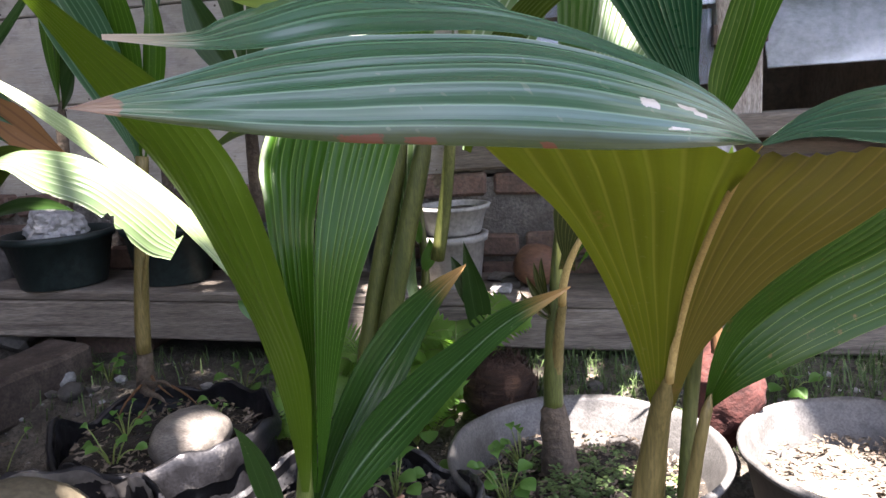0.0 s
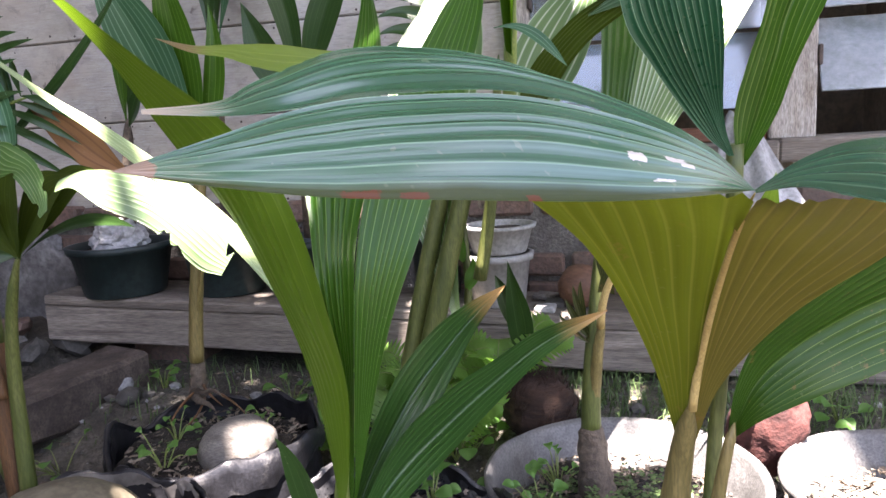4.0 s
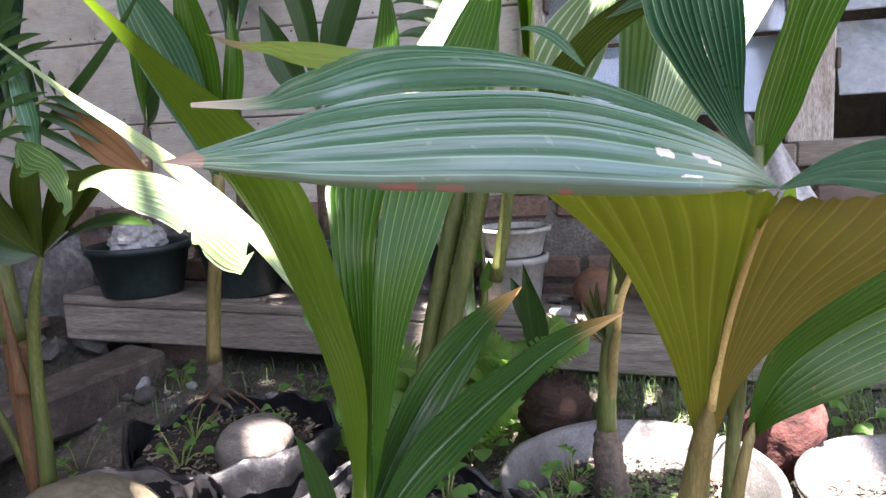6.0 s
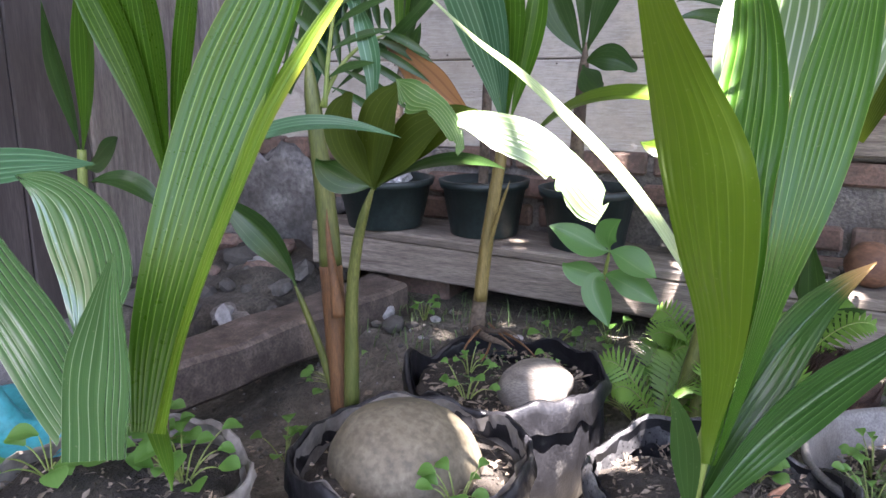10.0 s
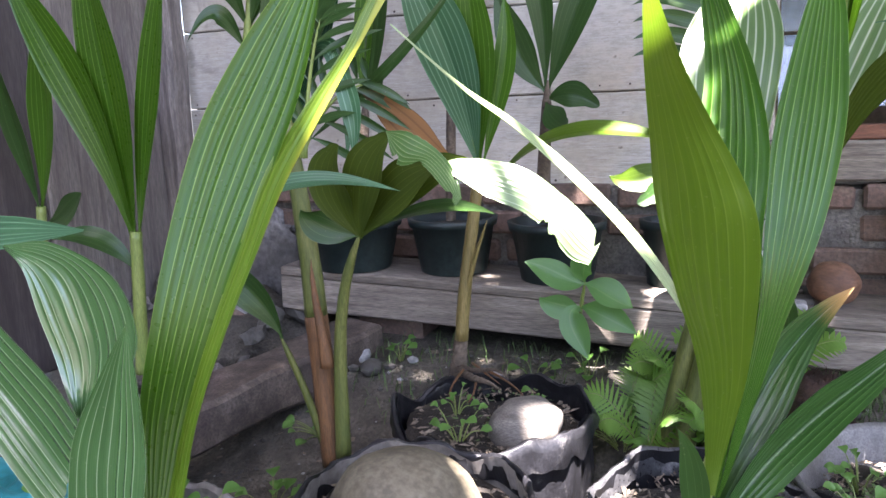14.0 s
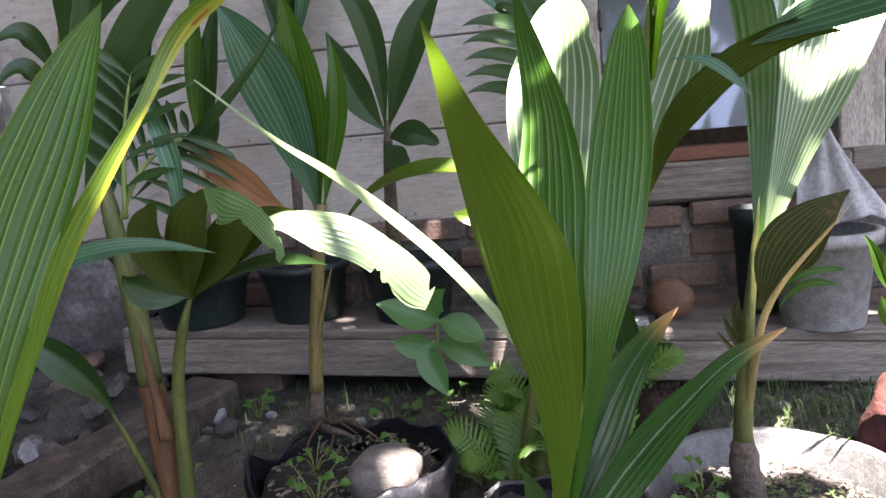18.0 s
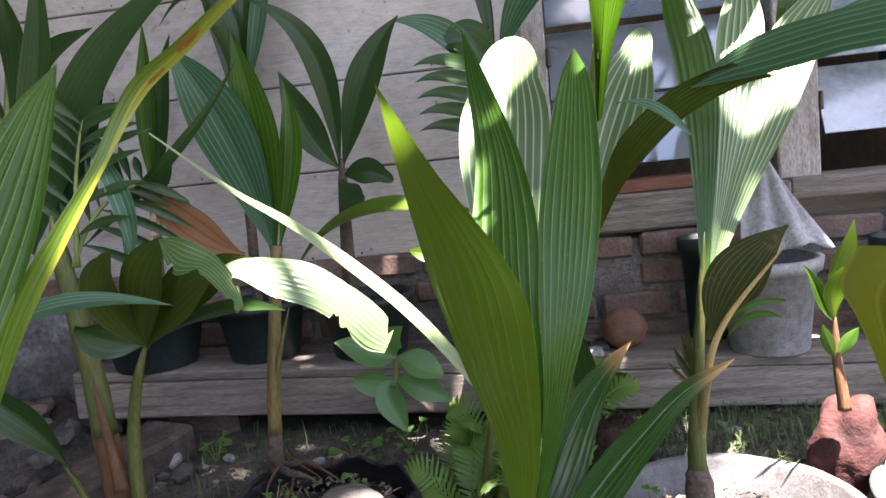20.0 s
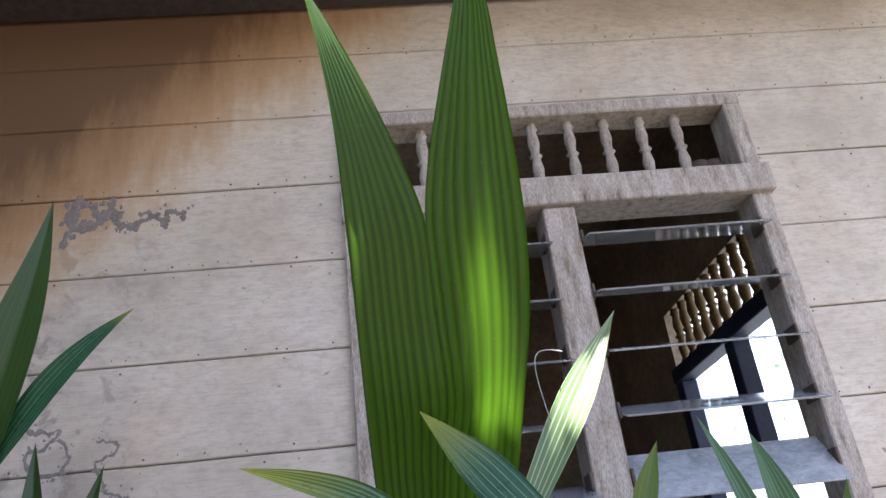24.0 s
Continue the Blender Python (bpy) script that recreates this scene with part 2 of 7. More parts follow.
M_FERN = leaf_material("fern_frond", (0.060, 0.140, 0.016), (0.125, 0.240, 0.036), (0.16, 0.27, 0.06), pleats=4, rough=0.5, through=0.45)
M_BROAD = leaf_material("broad_leaf", (0.044, 0.130, 0.026), (0.090, 0.205, 0.055), (0.15, 0.26, 0.09), pleats=5, rough=0.42, through=0.35)


def plain(name, stops, scale, rough=0.7, bump=0.3, dist=0.004, stretch=(1, 1, 1), detail=6, fine=None, spec=0.4, metal=0.0, spread=0.0):
    """A worn surface: two scales of colour, grain and relief."""
    n = Nodes(name)
    co = n.coord(stretch)
    a = n.noise(scale, co, detail=detail, rough=0.62)
    b = n.noise(fine or scale * 9, co, detail=3)
    col = n.ramp(a, stops)
    col = n.mix(n.ramp(b, [(0.35, (0.55, 0.55, 0.55)), (0.62, (0, 0, 0))]), col, tuple(c * 0.55 for c in stops[0][1]))
    if spread:
        col = n.mix(n.math("MULTIPLY", n.random(), spread), col, stops[0][1])
    n.set(color=col, rough=n.math("ADD", n.math("MULTIPLY", b, 0.2), rough - 0.1), spec=spec, metal=metal)
    n.bump(n.math("ADD", n.math("MULTIPLY", a, 0.6), n.math("MULTIPLY", b, 0.5)), bump, dist)
    return n.mat


def board_material():
    """Old cream paint on wide boards: grime, chalky wear, mould patches and a brown run of dampness under the eave,
    with shade painted in to the left and top.
    """
    n = Nodes("old_cream_paint")
    co = n.coord((1, 1, 1))
    long_ = n.coord((1.2, 1, 22))
    big = n.noise(2.2, co, detail=6, rough=0.6)
    grain = n.noise(9, long_, detail=5, rough=0.6)
    col = n.ramp(big, [(0.30, (0.39, 0.345, 0.27)), (0.55, (0.52, 0.475, 0.392)), (0.75, (0.58, 0.540, 0.458))])
    col = n.mix(n.ramp(grain, [(0.30, (0.3, 0.3, 0.3)), (0.5, (0, 0, 0))]), col, (0.27, 0.235, 0.20))
    warm = n.ramp(n.noise(3.1, co, detail=3), [(0.52, (0, 0, 0)), (0.70, (0.5, 0.5, 0.5))])
    col = n.mix(warm, col, (0.47, 0.36, 0.26))
    mould = n.ramp(n.noise(11, co, detail=5, rough=0.7, distort=0.6), [(0.55, (0, 0, 0)), (0.62, (0.6, 0.6, 0.6))])
    sep = n.t.nodes.new("ShaderNodeSeparateXYZ")
    n.t.links.new(n.coord(), sep.inputs[0])
    leftness = n.ramp(n.math("MULTIPLY", sep.outputs[0], -1.0), [(0.34, (0, 0, 0)), (0.62, (1, 1, 1))])
    col = n.mix(n.math("MULTIPLY", mould, leftness), col, (0.14, 0.125, 0.11))
    soot = n.ramp(n.noise(4.5, n.coord((1, 1, 1.8)), detail=7, rough=0.65), [(0.46, (0, 0, 0)), (0.66, (0.55, 0.55, 0.55))])
    col = n.mix(n.math("MULTIPLY", soot, n.math("ADD", n.math("MULTIPLY", leftness, 0.65), 0.35)), col, (0.20, 0.172, 0.142))
    worn = n.math("MULTIPLY", n.ramp(n.noise(6, n.coord((1, 1, 2.5)), detail=6, rough=0.65), [(0.42, (0, 0, 0)), (0.60, (1, 1, 1))]), n.ramp(n.math("ADD", n.math("MULTIPLY", sep.outputs[2], 0.5), n.math("MULTIPLY", big, 0.2)), [(0.44, (0.85, 0.85, 0.85)), (0.66, (0, 0, 0))]))
    bare = n.ramp(n.noise(14, n.coord((1.6, 1, 30)), detail=5, rough=0.7), [(0.34, (0.21, 0.185, 0.155)), (0.50, (0.46, 0.43, 0.38)), (0.70, (0.58, 0.555, 0.505))])
    col = n.mix(worn, col, bare)
    # Darkens the boards leftwards: the corner's shade, painted into the colour.
    col = n.mix(n.math("MULTIPLY", n.math("ADD", leftness, -0.2), n.math("MULTIPLY", big, 0.55)), col, (0.24, 0.205, 0.165))
    stain = n.ramp(n.noise(24, n.coord((1, 1, 2.4)), detail=9, rough=0.78), [(0.36, (0.55, 0.55, 0.55)), (0.54, (0, 0, 0))])
    col = n.mix(stain, col, (0.285, 0.252, 0.205))
    chip = n.ramp(n.noise(75, n.coord((1, 1, 1.6)), detail=3, rough=0.6), [(0.68, (0, 0, 0)), (0.72, (0.6, 0.6, 0.6))])
    col = n.mix(chip, col, (0.21, 0.18, 0.15))
    nail = n.ramp(n.noise(34, co, detail=2), [(0.70, (0, 0, 0)), (0.76, (0.8, 0.8, 0.8))])
    col = n.mix(nail, col, (0.15, 0.12, 0.10))
    # Brown stain, deepened at the top left to paint in the eave's shadow.
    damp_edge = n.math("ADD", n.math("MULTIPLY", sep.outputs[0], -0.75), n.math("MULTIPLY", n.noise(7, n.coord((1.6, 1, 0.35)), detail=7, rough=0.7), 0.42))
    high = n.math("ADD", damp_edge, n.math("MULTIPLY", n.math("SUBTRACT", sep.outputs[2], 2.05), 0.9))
    damp_shade = n.ramp(high, [(0.38, (0, 0, 0)), (0.60, (0.75, 0.75, 0.75)), (0.90, (1, 1, 1))])
    col = n.mix(damp_shade, col, n.ramp(high, [(0.46, (0.44, 0.31, 0.17)), (0.68, (0.30, 0.165, 0.060)), (0.92, (0.13, 0.075, 0.038))]))
    n.set(color=col, rough=0.78, spec=0.3)
    n.bump(n.math("ADD", grain, n.math("MULTIPLY", mould, -0.2)), 0.35, 0.003)
    return n.mat


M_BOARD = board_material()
M_TRAIL = plain("old_mud_trail", [(0.3, (0.150, 0.132, 0.118)), (0.7, (0.27, 0.245, 0.222))], 40, 0.95, 0.8, 0.003)
M_OLDWOOD = plain("grey_weathered_wood", [(0.30, (0.085, 0.070, 0.055)), (0.50, (0.20, 0.17, 0.135)), (0.72, (0.31, 0.27, 0.22))], 5, 0.85, 0.6, 0.004, (1, 4, 14), spread=0.3)
M_BEAM = plain("old_dark_timber", [(0.30, (0.034, 0.025, 0.019)), (0.52, (0.078, 0.060, 0.046)), (0.75, (0.150, 0.122, 0.098))], 6, 0.88, 0.7, 0.005, (4, 4, 4))
M_UPWOOD = plain("grey_weathered_upright", [(0.30, (0.085, 0.070, 0.060)), (0.52, (0.21, 0.18, 0.155)), (0.75, (0.33, 0.29, 0.25))], 5, 0.85, 0.6, 0.004, (13, 13, 1), spread=0.4)
M_DARKWOOD = plain("dark_stained_board", [(0.30, (0.036, 0.028, 0.025)), (0.55, (0.076, 0.062, 0.056)), (0.78, (0.128, 0.108, 0.098))], 4, 0.72, 0.4, 0.003, (9, 9, 0.8), spread=0.4)
M_FLAKED = plain("flaked_paint_wood", [(0.27, (0.115, 0.090, 0.068)), (0.40, (0.33, 0.288, 0.235)), (0.62, (0.47, 0.43, 0.375))], 11, 0.82, 0.8, 0.003, (5, 5, 0.9))
M_REDWOOD = plain("red_brown_wood", [(0.3, (0.11, 0.042, 0.022)), (0.7, (0.22, 0.095, 0.05))], 8, 0.7, 0.3, 0.002, (1, 3, 10))
M_BLUE = plain("blue_painted_wood", [(0.3, (0.008, 0.015, 0.040)), (0.7, (0.018, 0.030, 0.070))], 6, 0.6, 0.2)
M_BAMBOO = plain("yellow_brown_baluster", [(0.3, (0.09, 0.050, 0.013)), (0.7, (0.18, 0.108, 0.032))], 12, 0.6, 0.2)
M_ROOM = plain("dim_room_board", [(0.3, (0.20, 0.155, 0.11)), (0.7, (0.34, 0.275, 0.20))], 4, 0.9, 0.2)
M_BRICK = plain("old_brick", [(0.30, (0.09, 0.068, 0.055)), (0.50, (0.19, 0.115, 0.085)), (0.72, (0.25, 0.185, 0.145))], 14, 0.9, 0.8, 0.006, spread=0.55)
M_MORTAR = plain("old_mortar", [(0.3, (0.10, 0.09, 0.08)), (0.7, (0.22, 0.20, 0.175))], 18, 0.95, 1.0, 0.010)
M_PLASTER = plain("stained_plaster", [(0.32, (0.070, 0.064, 0.057)), (0.5, (0.150, 0.142, 0.132)), (0.68, (0.275, 0.265, 0.250))], 8, 0.9, 0.8, 0.008)
M_SOIL = plain("dark_garden_soil", [(0.3, (0.014, 0.011, 0.008)), (0.55, (0.032, 0.026, 0.019)), (0.8, (0.075, 0.062, 0.045))], 22, 0.95, 1.0, 0.012)
# Dry crumbs, lightened to paint in the sun on the second basin.
M_SUNSOIL = plain("dry_soil_sunlit_tone", [(0.3, (0.075, 0.064, 0.048)), (0.55, (0.17, 0.15, 0.12)), (0.8, (0.31, 0.285, 0.24))], 26, 0.95, 1.0, 0.012)
M_GROUND = plain("gravelly_ground", [(0.3, (0.032, 0.028, 0.021)), (0.52, (0.080, 0.070, 0.054)), (0.75, (0.165, 0.150, 0.12))], 16, 0.95, 1.0, 0.014)
M_STONE = plain("grey_stone", [(0.3, (0.045, 0.041, 0.035)), (0.6, (0.09, 0.084, 0.072)), (0.8, (0.14, 0.13, 0.115))], 14, 0.85, 0.5, 0.004, spread=0.5)
M_PALESTONE = plain("pale_stone", [(0.3, (0.17, 0.165, 0.155)), (0.7, (0.33, 0.325, 0.31))], 14, 0.8, 0.4)
M_HUSK = plain("grey_coconut_husk", [(0.28, (0.065, 0.053, 0.032)), (0.5, (0.125, 0.107, 0.070)), (0.75, (0.19, 0.166, 0.115))], 13, 0.68, 0.35, 0.003)
M_HUSKDARK = plain("dark_grey_husk", [(0.28, (0.022, 0.017, 0.012)), (0.5, (0.055, 0.045, 0.032)), (0.75, (0.12, 0.10, 0.075))], 5, 0.85, 0.9, 0.006, (3, 14, 14))
M_SEEDNUT = plain("grey_brown_seed_nut", [(0.28, (0.075, 0.066, 0.054)), (0.5, (0.14, 0.125, 0.105)), (0.75, (0.21, 0.19, 0.16))], 6, 0.85, 0.5, 0.003, (3, 12, 12))
M_NUT = plain("brown_coconut", [(0.3, (0.085, 0.040, 0.022)), (0.6, (0.18, 0.095, 0.055)), (0.8, (0.28, 0.18, 0.12))], 11, 0.7, 0.5, 0.004, (1, 1, 2))
M_FIBRE = plain("coconut_fibre", [(0.3, (0.022, 0.010, 0.006)), (0.6, (0.066, 0.032, 0.017)), (0.8, (0.13, 0.075, 0.042))], 9, 0.95, 1.0, 0.012, (3, 3, 20))
M_RED = plain("red_fibrous_husk", [(0.3, (0.026, 0.008, 0.006)), (0.6, (0.095, 0.027, 0.020)), (0.8, (0.19, 0.085, 0.068))], 12, 0.85, 0.9, 0.006)
M_STEM = plain("green_palm_stem", [(0.3, (0.10, 0.150, 0.030)), (0.55, (0.17, 0.215, 0.05)), (0.8, (0.25, 0.26, 0.09))], 9, 0.5, 0.3, 0.002, (7, 7, 1))
M_STEMDARK = plain("dark_green_stalk", [(0.3, (0.045, 0.062, 0.012)), (0.55, (0.095, 0.110, 0.026)), (0.8, (0.17, 0.165, 0.055))], 9, 0.5, 0.3, 0.002, (7, 7, 1))
M_STEMBROWN = plain("brown_palm_sheath", [(0.3, (0.060, 0.030, 0.012)), (0.6, (0.150, 0.072, 0.026)), (0.8, (0.23, 0.13, 0.055))], 9, 0.7, 0.5, 0.003, (9, 9, 1))
M_STEMTAN = plain("tan_palm_stem", [(0.3, (0.10, 0.082, 0.024)), (0.55, (0.19, 0.148, 0.050)), (0.8, (0.29, 0.225, 0.10))], 8, 0.5, 0.4, 0.002, (9, 9, 1))
M_MIDRIB = plain("pale_leaf_midrib", [(0.3, (0.42, 0.30, 0.10)), (0.7, (0.58, 0.43, 0.17))], 9, 0.5, 0.2, 0.002, (9, 9, 1))
M_STUB = plain("rough_stem_foot", [(0.3, (0.045, 0.032, 0.022)), (0.6, (0.13, 0.10, 0.07)), (0.8, (0.20, 0.165, 0.12))], 14, 0.9, 1.0, 0.008)
M_BAG = plain("black_plastic_bag", [(0.3, (0.007, 0.007, 0.008)), (0.6, (0.015, 0.015, 0.017)), (0.82, (0.090, 0.087, 0.082))], 30, 0.42, 0.2, 0.004, spec=0.35)
M_GREYBAG = plain("dusty_plastic_bag", [(0.3, (0.11, 0.100, 0.086)), (0.6, (0.23, 0.212, 0.186)), (0.8, (0.34, 0.320, 0.285))], 8, 0.5, 0.4, 0.006)
M_DUSTBAG = plain("pale_dusted_bag_rim", [(0.3, (0.015, 0.015, 0.016)), (0.55, (0.040, 0.040, 0.041)), (0.75, (0.19, 0.185, 0.175))], 22, 0.3, 0.15, 0.004)
M_POT = plain("dark_green_black_pot", [(0.3, (0.006, 0.012, 0.012)), (0.6, (0.018, 0.030, 0.028)), (0.8, (0.05, 0.065, 0.058))], 10, 0.5, 0.15)
M_GREYPOT = plain("pale_grey_pot", [(0.3, (0.22, 0.215, 0.20)), (0.7, (0.40, 0.39, 0.36))], 12, 0.6, 0.3, spread=0.2)
M_PAIL = plain("dusty_white_pail", [(0.30, (0.17, 0.165, 0.155)), (0.5, (0.27, 0.265, 0.25)), (0.72, (0.36, 0.355, 0.34))], 48, 0.65, 0.4)
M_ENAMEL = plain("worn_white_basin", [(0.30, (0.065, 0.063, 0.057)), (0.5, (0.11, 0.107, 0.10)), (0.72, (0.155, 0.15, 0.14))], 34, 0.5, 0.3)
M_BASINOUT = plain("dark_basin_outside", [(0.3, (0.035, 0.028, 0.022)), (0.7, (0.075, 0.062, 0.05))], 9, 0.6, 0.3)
M_CLAY = plain("clay_shard", [(0.3, (0.26, 0.125, 0.072)), (0.7, (0.43, 0.245, 0.155))], 22, 0.85, 0.5)
M_TARP = plain("turquoise_tarp", [(0.3, (0.02, 0.17, 0.19)), (0.7, (0.04, 0.27, 0.29))], 10, 0.45, 0.4)
M_CLOTH = plain("grey_white_cloth", [(0.3, (0.25, 0.245, 0.235)), (0.7, (0.42, 0.415, 0.405))], 12, 0.9, 0.4)
M_GRASS = plain("grass_blades", [(0.3, (0.045, 0.085, 0.02)), (0.7, (0.10, 0.15, 0.045))], 12, 0.7, 0.1)
M_LITTER = plain("dry_leaf_litter", [(0.3, (0.07, 0.05, 0.033)), (0.7, (0.26, 0.215, 0.16))], 20, 0.9, 0.3)
M_TIN = plain("rusty_roof_sheet", [(0.3, (0.05, 0.035, 0.028)), (0.7, (0.12, 0.09, 0.07))], 8, 0.7, 0.4)


def glass_material(name, least, most):
    n = Nodes(name)
    # Film on the panes; its pale share also paints reflected sky.
    dust_sheen = n.math("ADD", n.math("MULTIPLY", n.noise(9, n.coord((1, 2, 1)), detail=5, rough=0.7, distort=0.8), 0.6), n.math("MULTIPLY", n.noise(60, n.coord((1, 2, 1)), detail=4, rough=0.7), 0.4))
    n.set(color=(0.80, 0.88, 0.90), rough=0.04, trans=0.0, ior=1.5)
    gl = n.t.nodes.new("ShaderNodeBsdfGlossy")
    gl.inputs["Roughness"].default_value = 0.06
    gl.inputs["Color"].default_value = (0.86, 0.92, 0.97, 1)
    tr = n.t.nodes.new("ShaderNodeBsdfTransparent")
    tr.inputs[0].default_value = (0.62, 0.70, 0.72, 1)
    fr = n.t.nodes.new("ShaderNodeFresnel")
    fr.inputs[0].default_value = 1.9
    a = n.t.nodes.new("ShaderNodeMixShader")
    n.t.links.new(fr.outputs[0], a.inputs[0])
    n.t.links.new(tr.outputs[0], a.inputs[1])
    n.t.links.new(gl.outputs[0], a.inputs[2])
    n.set(color=(0.62, 0.65, 0.67), rough=0.7)
    d = n.t.nodes.new("ShaderNodeMixShader")
    n.put(d.inputs[0], n.ramp(dust_sheen, [(0.40, (least,) * 3), (0.60, (most,) * 3)]))
    n.t.links.new(a.outputs[0], d.inputs[1])
    n.t.links.new(n.b.outputs[0], d.inputs[2])
    n.t.links.new(d.outputs[0], n.out.inputs[0])
    return n.mat


M_GLASS = glass_material("louvre_glass", 0.10, 0.24)
# Paler copy for the lower right slats, painting the bright sky they reflect.
M_SKYGLASS = glass_material("sky_bright_louvre_glass", 0.28, 0.47)


def glow_material(name, stops, strength):
    n = Nodes(name)
    em = n.t.nodes.new("ShaderNodeEmission")
    n.put(em.inputs[0], n.ramp(n.noise(7, detail=7, rough=0.75), stops))
    em.inputs[1].default_value = strength
    n.t.links.new(em.outputs[0], n.out.inputs[0])
    return n.mat


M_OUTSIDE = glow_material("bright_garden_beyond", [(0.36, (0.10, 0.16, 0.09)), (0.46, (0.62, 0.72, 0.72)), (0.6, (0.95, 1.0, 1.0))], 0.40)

# ---- building helpers ----
R = random.Random(7)


def root_of(ob):
    while ob.parent:
        ob = ob.parent
    return ob


def thing(name, at, label, category, group=""):
    e = new(name)
    e.empty_display_size = 0.05
    e.location = at
    return tagged(e, label, category, group)


def mesh_part(name, verts, faces, material, parent, label="", uvs=None, smooth=True):
    """A mesh in world places, as one part of a thing (or of a part of it)."""
    me = bpy.data.meshes.new(name)
    o = root_of(parent).location if parent else Vector()
    me.from_pydata([(v[0] - o.x, v[1] - o.y, v[2] - o.z) for v in verts], [], faces)
    if uvs:
        layer = me.uv_layers.new(name="UVMap")
        for lp in me.loops:
            layer.data[lp.index].uv = uvs[lp.vertex_index]
    if smooth:
        me.polygons.foreach_set("use_smooth", [True] * len(me.polygons))
    me.materials.append(material)
    ob = new(name, me)
    if parent:
        ob.parent = parent
    if label:
        ob["label"] = label
    return ob


def part(name, bm, material, parent, label="", smooth=False):
    me = bpy.data.meshes.new(name)
    o = root_of(parent).location if parent else Vector()
    bm.transform(Matrix.Translation(-o))
    bmesh.ops.recalc_face_normals(bm, faces=bm.faces)
    bm.to_mesh(me)
    bm.free()
    if smooth:
        me.polygons.foreach_set("use_smooth", [True] * len(me.polygons))
    me.materials.append(material)
    ob = new(name, me)
    if parent:
        ob.parent = parent
    if label:
        ob["label"] = label
    return ob


def box(x0, x1, y0, y1, z0, z1, bevel=0.004, rough=0.0, turn=None, cuts=0):
    """A board or block with softened edges; rough: how uneven its edges are."""
    bm = bmesh.new()
    bmesh.ops.create_cube(bm, size=1)
    bm.transform(Matrix.Translation(((x0 + x1) / 2, (y0 + y1) / 2, (z0 + z1) / 2)) @ Matrix.Diagonal((x1 - x0, y1 - y0, z1 - z0, 1)))
    if cuts:
        d = (x1 - x0, y1 - y0, z1 - z0)
        k = d.index(max(d))
        es = [e for e in bm.edges if abs((e.verts[0].co - e.verts[1].co)[k]) > 1e-6]
        bmesh.ops.subdivide_edges(bm, edges=es, cuts=cuts)
    if bevel:
        es = [e for e in bm.edges if e.calc_face_angle(0) > 0.5]
        bmesh.ops.bevel(bm, geom=es, offset=min(bevel, 0.3 * min(x1 - x0, y1 - y0, z1 - z0)), segments=1, affect="EDGES")
    if rough:
        for v in bm.verts:
            v.co += noise.noise_vector(v.co * 9) * rough
    if turn is not None:
        c = Vector(((x0 + x1) / 2, (y0 + y1) / 2, (z0 + z1) / 2))
        bm.transform(Matrix.Translation(c) @ turn @ Matrix.Translation(-c))
    return bm


def spline(pts, s):
    """A smooth curve through four points, s from 0 to 1."""
    a, b, c, d = [Vector(p) for p in pts]
    t = s * 3
    return (a * (-(t - 1) * (t - 2) * (t - 3) / 6) + b * (t * (t - 2) * (t - 3) / 2) + c * (-t * (t - 1) * (t - 3) / 2) + d * (t * (t - 1) * (t - 2) / 6))


